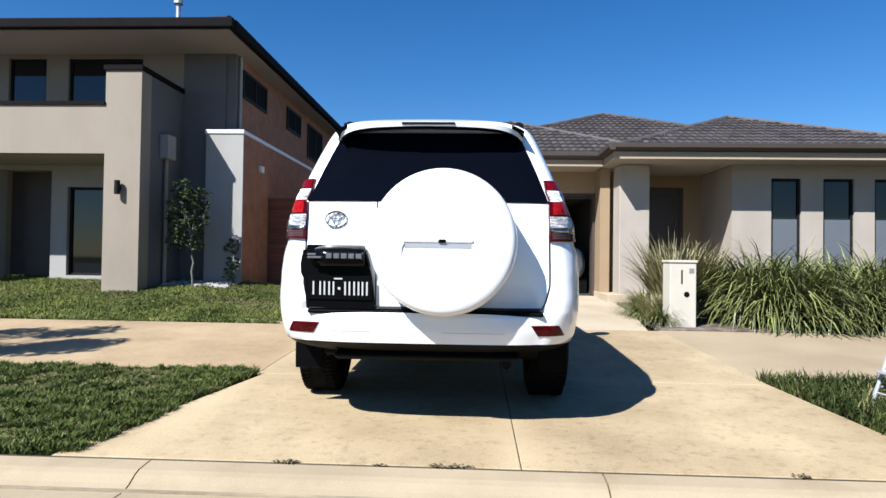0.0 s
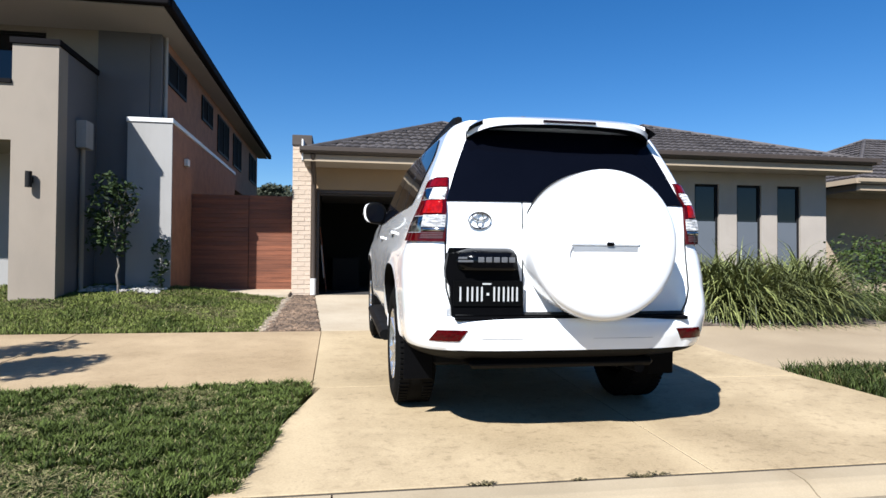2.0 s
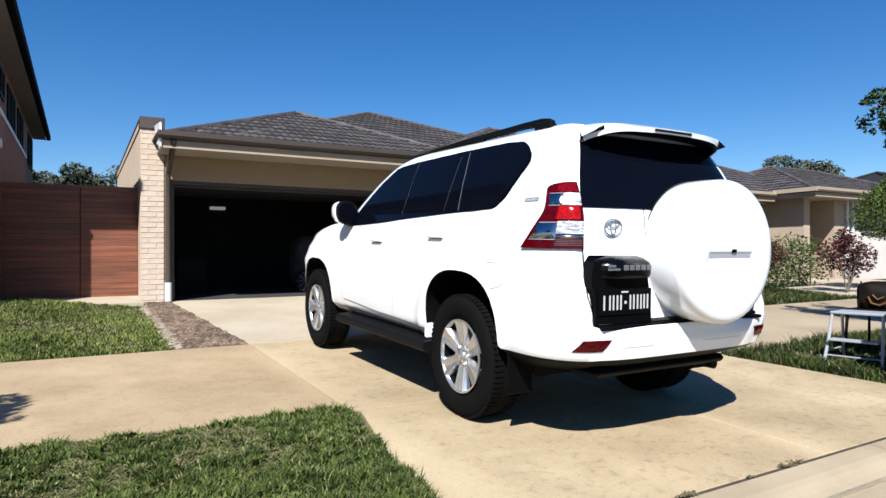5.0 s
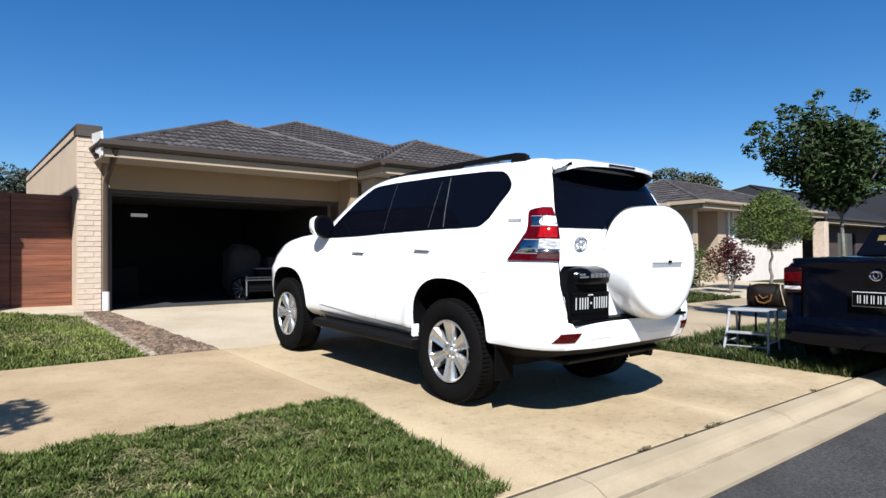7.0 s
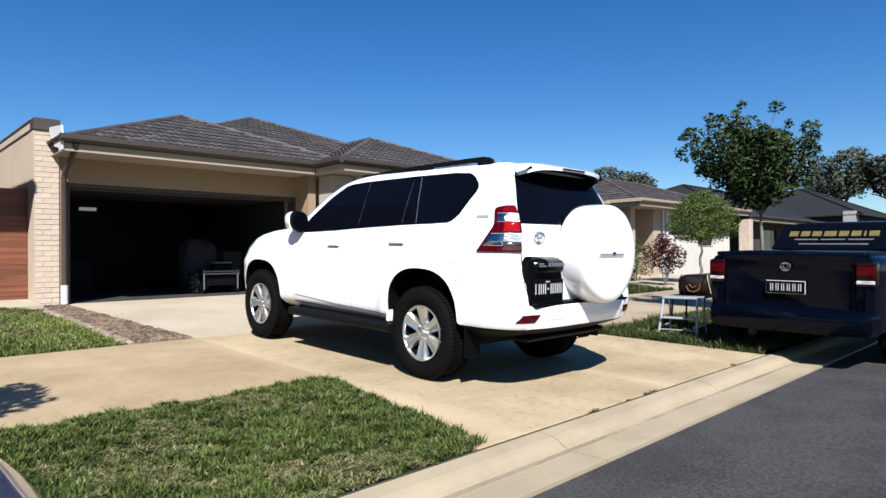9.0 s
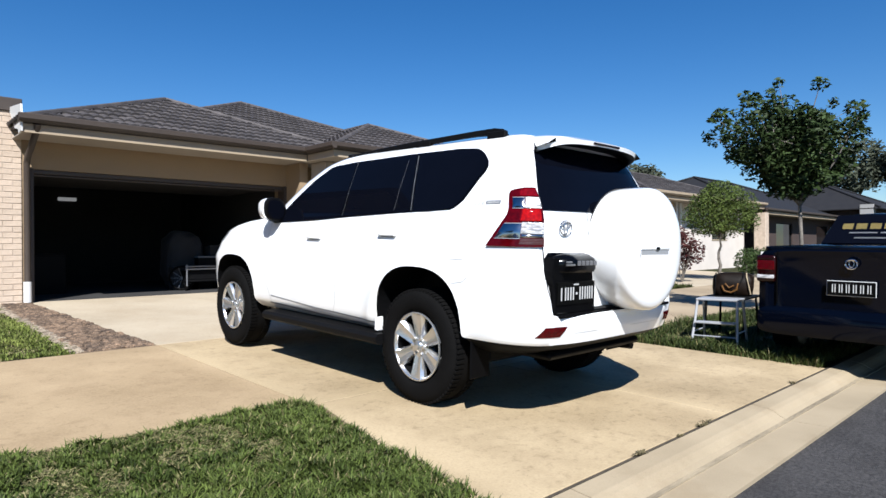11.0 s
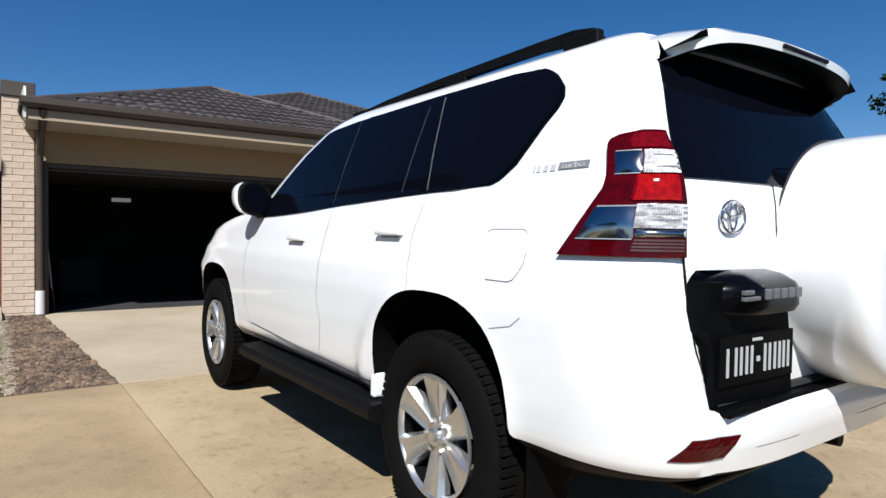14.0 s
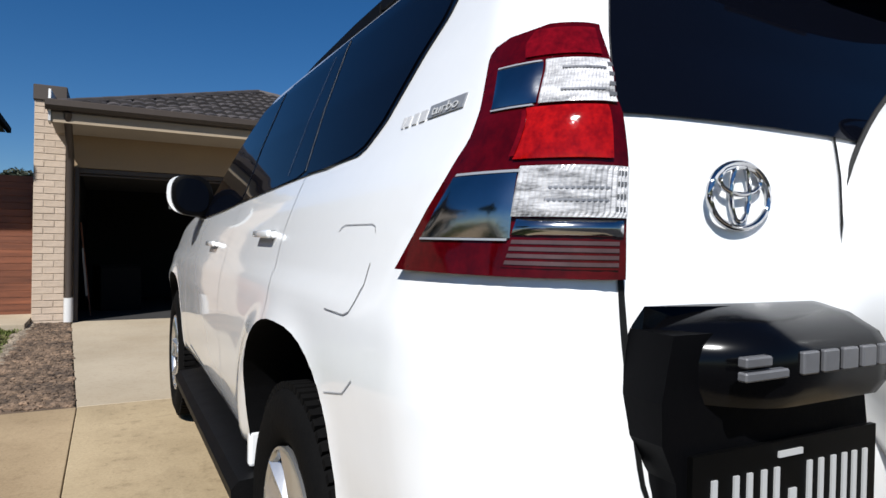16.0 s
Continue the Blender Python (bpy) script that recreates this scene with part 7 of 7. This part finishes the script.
def loft_x(secs, name, material, parent, label="", smooth=40):
    """Sections across y at steps along x: (x, half width, low z, high z, roundness)."""
    bm = bmesh.new()
    rg = []
    for x, w, z0, z1, p in secs:
        c, h = (z0 + z1) / 2, (z1 - z0) / 2
        rg.append([bm.verts.new((x, w * math.copysign(abs(math.cos(a)) ** p, math.cos(a)), c + h * math.copysign(abs(math.sin(a)) ** p, math.sin(a)))) for a in [2 * math.pi * (i + 0.5) / 40 for i in range(40)]])
    for a, b in zip(rg, rg[1:]):
        for j in range(40):
            bm.faces.new((a[j], a[(j + 1) % 40], b[(j + 1) % 40], b[j]))
    bm.faces.new(rg[0])
    bm.faces.new(rg[-1])
    bmesh.ops.recalc_face_normals(bm, faces=bm.faces)
    return part(name, bm, material, parent, label, smooth)


loft_x([(0.03, 0.62, 0.40, 1.02, 0.35), (0.0, 0.70, 0.44, 1.09, 0.26), (0.03, 0.765, 0.36, 1.115, 0.22), (0.15, 0.80, 0.30, 1.12, 0.22), (0.8, 0.86, 0.28, 1.115, 0.24), (1.8, 0.88, 0.26, 1.10, 0.24), (3.2, 0.89, 0.26, 1.05, 0.26), (4.2, 0.88, 0.28, 0.98, 0.28), (4.8, 0.82, 0.30, 0.85, 0.35), (4.98, 0.70, 0.35, 0.70, 0.4)], "body", M_NAVY, ute)
loft_x([(0.02, 0.68, 1.09, 1.125, 0.3), (0.05, 0.72, 1.08, 1.135, 0.3), (1.70, 0.78, 1.08, 1.15, 0.3)], "tray_lid", M_NAVY, ute, "hard tray lid")
loft_x([(1.66, 0.71, 1.05, 1.12, 0.3), (1.95, 0.68, 1.05, 1.40, 0.32), (2.10, 0.66, 1.05, 1.495, 0.32), (2.6, 0.65, 1.05, 1.52, 0.32), (3.2, 0.68, 1.05, 1.44, 0.32), (3.8, 0.74, 1.0, 1.08, 0.32)], "cab", M_NAVY, ute)
bm = bmesh.new()
V0 = [(1.60, -0.66, 1.16), (1.60, 0.66, 1.16), (1.93, 0.58, 1.475), (1.93, -0.58, 1.475)]
nv = [bm.verts.new((x - 0.03, y, z)) for x, y, z in V0]
nb2 = [bm.verts.new((x + 0.05, y, z)) for x, y, z in V0]
bm.faces.new(nv)
bm.faces.new(nb2[::-1])
for i in range(4):
    bm.faces.new((nv[i], nb2[i], nb2[(i + 1) % 4], nv[(i + 1) % 4]))
bmesh.ops.recalc_face_normals(bm, faces=bm.faces)
rw = part("rear_window", bm, M_GLASS, ute)


def on_glass(bm, y0, y1, t0, t1):
    q = []
    for y, t in ((y0, t0), (y1, t0), (y1, t1), (y0, t1)):
        q.append(bm.verts.new((1.60 - 0.036 + 0.33 * t, y, 1.16 + 0.315 * t)))
    bm.faces.new(q)


y = 0.50
for w in (0.13, 0.13, 0.13, 0.16, 0.13, 0.13, 0.05, 0.13):
    bm = bmesh.new()
    on_glass(bm, y, y - w + 0.028, 0.50, 0.70)
    bmesh.ops.solidify(bm, geom=bm.faces[:], thickness=0.002)
    part("sticker_bar", bm, M_YELLOW, rw)
    y -= w
for a, b, z0, z1 in ((0.42, 0.16, 0.35, 0.395), (0.13, -0.13, 0.35, 0.395), (-0.16, -0.42, 0.35, 0.395), (0.36, -0.38, 0.17, 0.215)):
    bm = bmesh.new()
    on_glass(bm, a, b, z0, z1)
    bmesh.ops.solidify(bm, geom=bm.faces[:], thickness=0.002)
    part("sticker_line", bm, M_GREYBADGE, rw)
for sg in (-1, 1):
    bm = bmesh.new()
    box(bm, -0.012, 0.20, sg * 0.61, sg * 0.785, 0.79, 1.045, 0.03, 3)
    tl = part("tail_light", bm, M_REDDARK, ute, "dark red and clear tail light", smooth=40)
    part("lens", boxbm(-0.018, 0.10, sg * 0.622, sg * 0.775, 0.905, 0.995, 0.008, 2), M_RED, tl, "red lens")
    part("lens", boxbm(-0.018, 0.10, sg * 0.622, sg * 0.775, 1.003, 1.030, 0.006, 2), M_REDDARK, tl, "dark red lens")
    part("lens", boxbm(-0.018, 0.10, sg * 0.622, sg * 0.775, 0.825, 0.860, 0.008, 2), M_CLEAR, tl, "clear lens")
part("tailgate_gap", boxbm(-0.002, 0.02, -0.600, -0.596, 0.60, 1.09), M_TRIM, ute)
part("tailgate_gap", boxbm(-0.002, 0.02, 0.596, 0.600, 0.60, 1.09), M_TRIM, ute)
loft_x([(-0.05, 0.70, 0.36, 0.52, 0.3), (-0.02, 0.76, 0.31, 0.57, 0.3), (0.12, 0.80, 0.30, 0.58, 0.3)], "bumper", M_NAVY, ute)
pl = part("number_plate", boxbm(-0.014, 0.0, -0.186, 0.186, 0.700, 0.834, 0.003, 1), M_PLATEWHITE, ute, "framed black plate with white marks")
part("plate_field", boxbm(-0.018, -0.012, -0.181, 0.181, 0.706, 0.828), M_PLATE, pl)
for i in range(6):
    for o in (0.0, 0.020):
        part("mark", boxbm(-0.021, -0.0175, -0.150 + i * 0.053 + o, -0.143 + i * 0.053 + o, 0.730, 0.804), M_PLATEWHITE, pl)
bm = bmesh.new()
tube(bm, [(-0.012, 0.045 * math.cos(a), 0.98 + 0.04 * math.sin(a)) for a in [2 * math.pi * i / 24 for i in range(25)]], 0.008, 6, False)
tube(bm, [(-0.012, 0.020 * math.cos(a), 0.985 + 0.030 * math.sin(a)) for a in [2 * math.pi * i / 16 for i in range(17)]], 0.006, 6, False)
part("emblem", bm, M_CHROME, ute)
for x in (0.98, 3.95):
    for sg in (-1, 1):
        w = empty("wheel", "", "", m=Matrix.Translation((x, sg * 0.765, 0.32)))
        w.parent = ute
        bm = bmesh.new()
        tube(bm, [(0, -0.10, 0), (0, -0.085, 0), (0, 0.085, 0), (0, 0.10, 0)], [0.30, 0.325, 0.325, 0.30], 36)
        part("tyre", bm, M_RUBBER, w, smooth=40)
        bm = bmesh.new()
        tube(bm, [(0, -0.112, 0), (0, 0.112, 0)], 0.23, 30)
        part("rim", bm, M_ALLOY, w, smooth=40)

# ---- silver-blue car parked along the kerb ----
M_SILVER = mat("silver_blue_paint", (0.10, 0.125, 0.27), 0.25, 0.04, 2, 30, 0.0, coat=1.0, metal=0.4)
sc = empty("parked_car", "silver-blue hatchback parked beside the kerb", "car", m=pose(-4.28, 2.05, 0.065, 0, 0, 180))
loft_x([(0.06, 0.50, 0.36, 0.52, 0.45), (0.0, 0.62, 0.30, 0.60, 0.4), (0.08, 0.74, 0.24, 0.68, 0.36), (0.35, 0.82, 0.20, 0.76, 0.32), (0.9, 0.84, 0.18, 0.86, 0.30), (1.4, 0.85, 0.18, 0.93, 0.30), (3.4, 0.85, 0.18, 0.95, 0.30), (4.0, 0.80, 0.22, 0.92, 0.32), (4.15, 0.70, 0.30, 0.80, 0.35)], "body", M_SILVER, sc)
loft_x([(1.2, 0.66, 0.85, 0.92, 0.34), (1.9, 0.60, 0.85, 1.40, 0.36), (2.6, 0.60, 0.85, 1.46, 0.36), (3.4, 0.60, 0.85, 1.38, 0.36), (3.9, 0.66, 0.85, 0.98, 0.36)], "cabin", M_GLASS, sc)
for sg in (-1, 1):
    loft_x([(0.05, 0.08, 0.54, 0.64, 0.5), (0.16, 0.13, 0.50, 0.68, 0.5), (0.34, 0.06, 0.60, 0.73, 0.5)], "headlight", M_CLEAR, sc).location = (0, sg * 0.62, 0.01)
part("grille", boxbm(-0.012, 0.10, -0.38, 0.38, 0.34, 0.46, 0.02, 2), M_TRIM, sc)
for x in (0.80, 3.35):
    for sg in (-1, 1):
        w = empty("wheel", "", "", m=Matrix.Translation((x, sg * 0.74, 0.30)))
        w.parent = sc
        bm = bmesh.new()
        tube(bm, [(0, -0.09, 0), (0, -0.075, 0), (0, 0.075, 0), (0, 0.09, 0)], [0.28, 0.30, 0.30, 0.28], 32)
        part("tyre", bm, M_RUBBER, w, smooth=40)
        bm = bmesh.new()
        tube(bm, [(0, -0.10, 0), (0, 0.10, 0)], 0.20, 26)
        part("rim", bm, M_ALLOY, w, smooth=40)

# ---- things in the garage ----
GF = GZ0 + 0.004
tr = empty("garage_trolley", "dark tool trolley with chrome rails in the garage", "trolley", (1.12, 13.45, GF))
part("tray", boxbm(-0.35, 0.42, -0.22, 0.22, 0.16, 0.20, 0.01, 1), M_BLACK, tr)
part("drawers", boxbm(-0.33, 0.40, -0.18, 0.20, 0.20, 0.38, 0.01, 1), M_BLACK, tr)
for z in (0.41, 0.46):
    bm = bmesh.new()
    tube(bm, [(-0.36, -0.24, z), (0.44, -0.24, z)], 0.016, 8)
    part("rail", bm, M_BADGE, tr, smooth=40)
for x in (-0.33, 0.40):
    bm = bmesh.new()
    tube(bm, [(x, -0.24, 0.08), (x, -0.24, 0.50)], 0.014, 8)
    part("upright", bm, M_BADGE, tr, smooth=40)
    for y in (-0.2, 0.2):
        bm = bmesh.new()
        tube(bm, [(x - 0.015, y, 0.06), (x + 0.015, y, 0.06)], 0.06, 16)
        part("castor", bm, M_RUBBER, tr, smooth=40)
sacks = empty("sack", "crumpled white plastic sack in the garage", "sack", (2.24, 13.5, GF))
bm = bmesh.new()
bmesh.ops.create_icosphere(bm, subdivisions=4, radius=0.30)
for v in bm.verts:
    n = noise.noise(v.co * 7) * 0.09 + noise.noise(v.co * 16) * 0.04
    v.co = v.co * (1 + n)
    v.co.x *= 0.75
    v.co.z = v.co.z * 1.15 + 0.62
part("sack", bm, M_WHITE, sacks, smooth=25)
part("crate", boxbm(-0.24, 0.24, -0.2, 0.2, 0.0, 0.33, 0.01, 1), M_BLACK, sacks)
# pale grey taken down to near black for the shade in the garage
M_SHADED_GREY = mat("shaded_grey", (0.016, 0.0155, 0.016), 0.9, 0.2, 4, 40, 0.1)
bundle = empty("covered_bundle", "grey sheet over boxes, darkened for the garage shade", "bundle", (1.08, 14.2, GF))
bm = bmesh.new()
bmesh.ops.create_icosphere(bm, subdivisions=4, radius=0.5)
for v in bm.verts:
    n = noise.noise(v.co * 5) * 0.10 + noise.noise(v.co * 12) * 0.04
    v.co = Vector((math.copysign(abs(v.co.x * 2) ** 0.6 * 0.38, v.co.x), math.copysign(abs(v.co.y * 2) ** 0.6 * 0.3, v.co.y), math.copysign(abs(v.co.z * 2) ** 0.6 * 0.58, v.co.z))) * (1 + n)
    v.co.z = max(0.0, v.co.z + 0.57)
part("sheet", bm, M_SHADED_GREY, bundle, smooth=40)
for k, (bx, by, sx, sy, sz, m) in enumerate(((0.86, 13.75, 0.16, 0.2, 0.42, M_SHADED_GREY), (1.42, 13.9, 0.2, 0.2, 0.62, M_BLACK), (1.75, 14.2, 0.22, 0.25, 0.85, M_SHADED_GREY), (-1.35, 14.5, 0.3, 0.3, 0.7, M_BLACK))):
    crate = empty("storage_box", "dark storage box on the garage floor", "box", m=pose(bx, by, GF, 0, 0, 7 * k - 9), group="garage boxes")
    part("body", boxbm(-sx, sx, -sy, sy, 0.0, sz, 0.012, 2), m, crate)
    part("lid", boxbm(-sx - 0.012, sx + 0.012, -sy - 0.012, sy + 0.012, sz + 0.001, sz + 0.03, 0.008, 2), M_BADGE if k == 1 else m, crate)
bike = empty("trolley_wheel", "spoked barrow wheel leaning in the garage", "wheel", m=pose(0.78, 13.42, GF + 0.24, 0, 0, 70))
bm = bmesh.new()
tube(bm, [(0, 0.22 * math.cos(2 * math.pi * i / 28), 0.22 * math.sin(2 * math.pi * i / 28)) for i in range(29)], 0.020, 8, False)
part("tyre", bm, M_RUBBER, bike, smooth=60)
bm = bmesh.new()
for i in range(10):
    a = 2 * math.pi * i / 10
    tube(bm, [(0, 0, 0), (0, 0.21 * math.cos(a), 0.21 * math.sin(a))], 0.004, 5)
part("spokes", bm, M_BADGE, bike)
plank = empty("plank", "pale board leaning on the garage wall", "plank", m=pose(-1.72, 13.2, GF, 0, -5, 0))
part("board", boxbm(-0.012, 0.012, -0.06, 0.06, 0.30, 0.98, 0.003, 1), M_RENDER_LIGHT, plank)
part("broom_handle", tube(bmesh.new(), [(0.02, 0.15, 0.0), (0.0, 0.15, 1.35)], 0.013, 8), M_TIMBER, plank)
# white bar given a faint glow in place of a bright reflection
M_GLOWBAR = mat("glowing_white_bar", (0.7, 0.7, 0.68), 0.4, 0.03, 5, 40, 0.0, emit=(1.0, 0.98, 0.94, 0.10))
bat = empty("light_batten", "small white bar with an added glow on the garage back wall", "lamp", (-0.11, 18.06, 2.44))
part("housing", boxbm(-0.19, 0.19, -0.05, 0.03, -0.04, 0.04, 0.01, 2), M_GLOWBAR, bat)

# ---- bricks of the pier, last ----
rnd = random.Random(12)
meshes = []
for L in (0.230, 0.108):
    for k in range(2):
        me = link_mesh("brick", boxbm(-L / 2, L / 2, -0.012, 0.012, -0.038, 0.038, 0.004, 1), M_BRICK)
        meshes.append((L, me))
z, row = 0.30, 0
while z < 3.26:
    x = -2.338
    seq = [0.230, 0.108] if row % 2 == 0 else [0.108, 0.230]
    for L in seq:
        me = rnd.choice([m for l, m in meshes if l == L])
        ob = new("brick", me)
        ob.location = (x + L / 2 + 0.004, 12.411 + rnd.uniform(-0.002, 0.002), z + 0.038)
        ob.parent = house
        x += L + 0.010
    z += 0.086
    row += 1
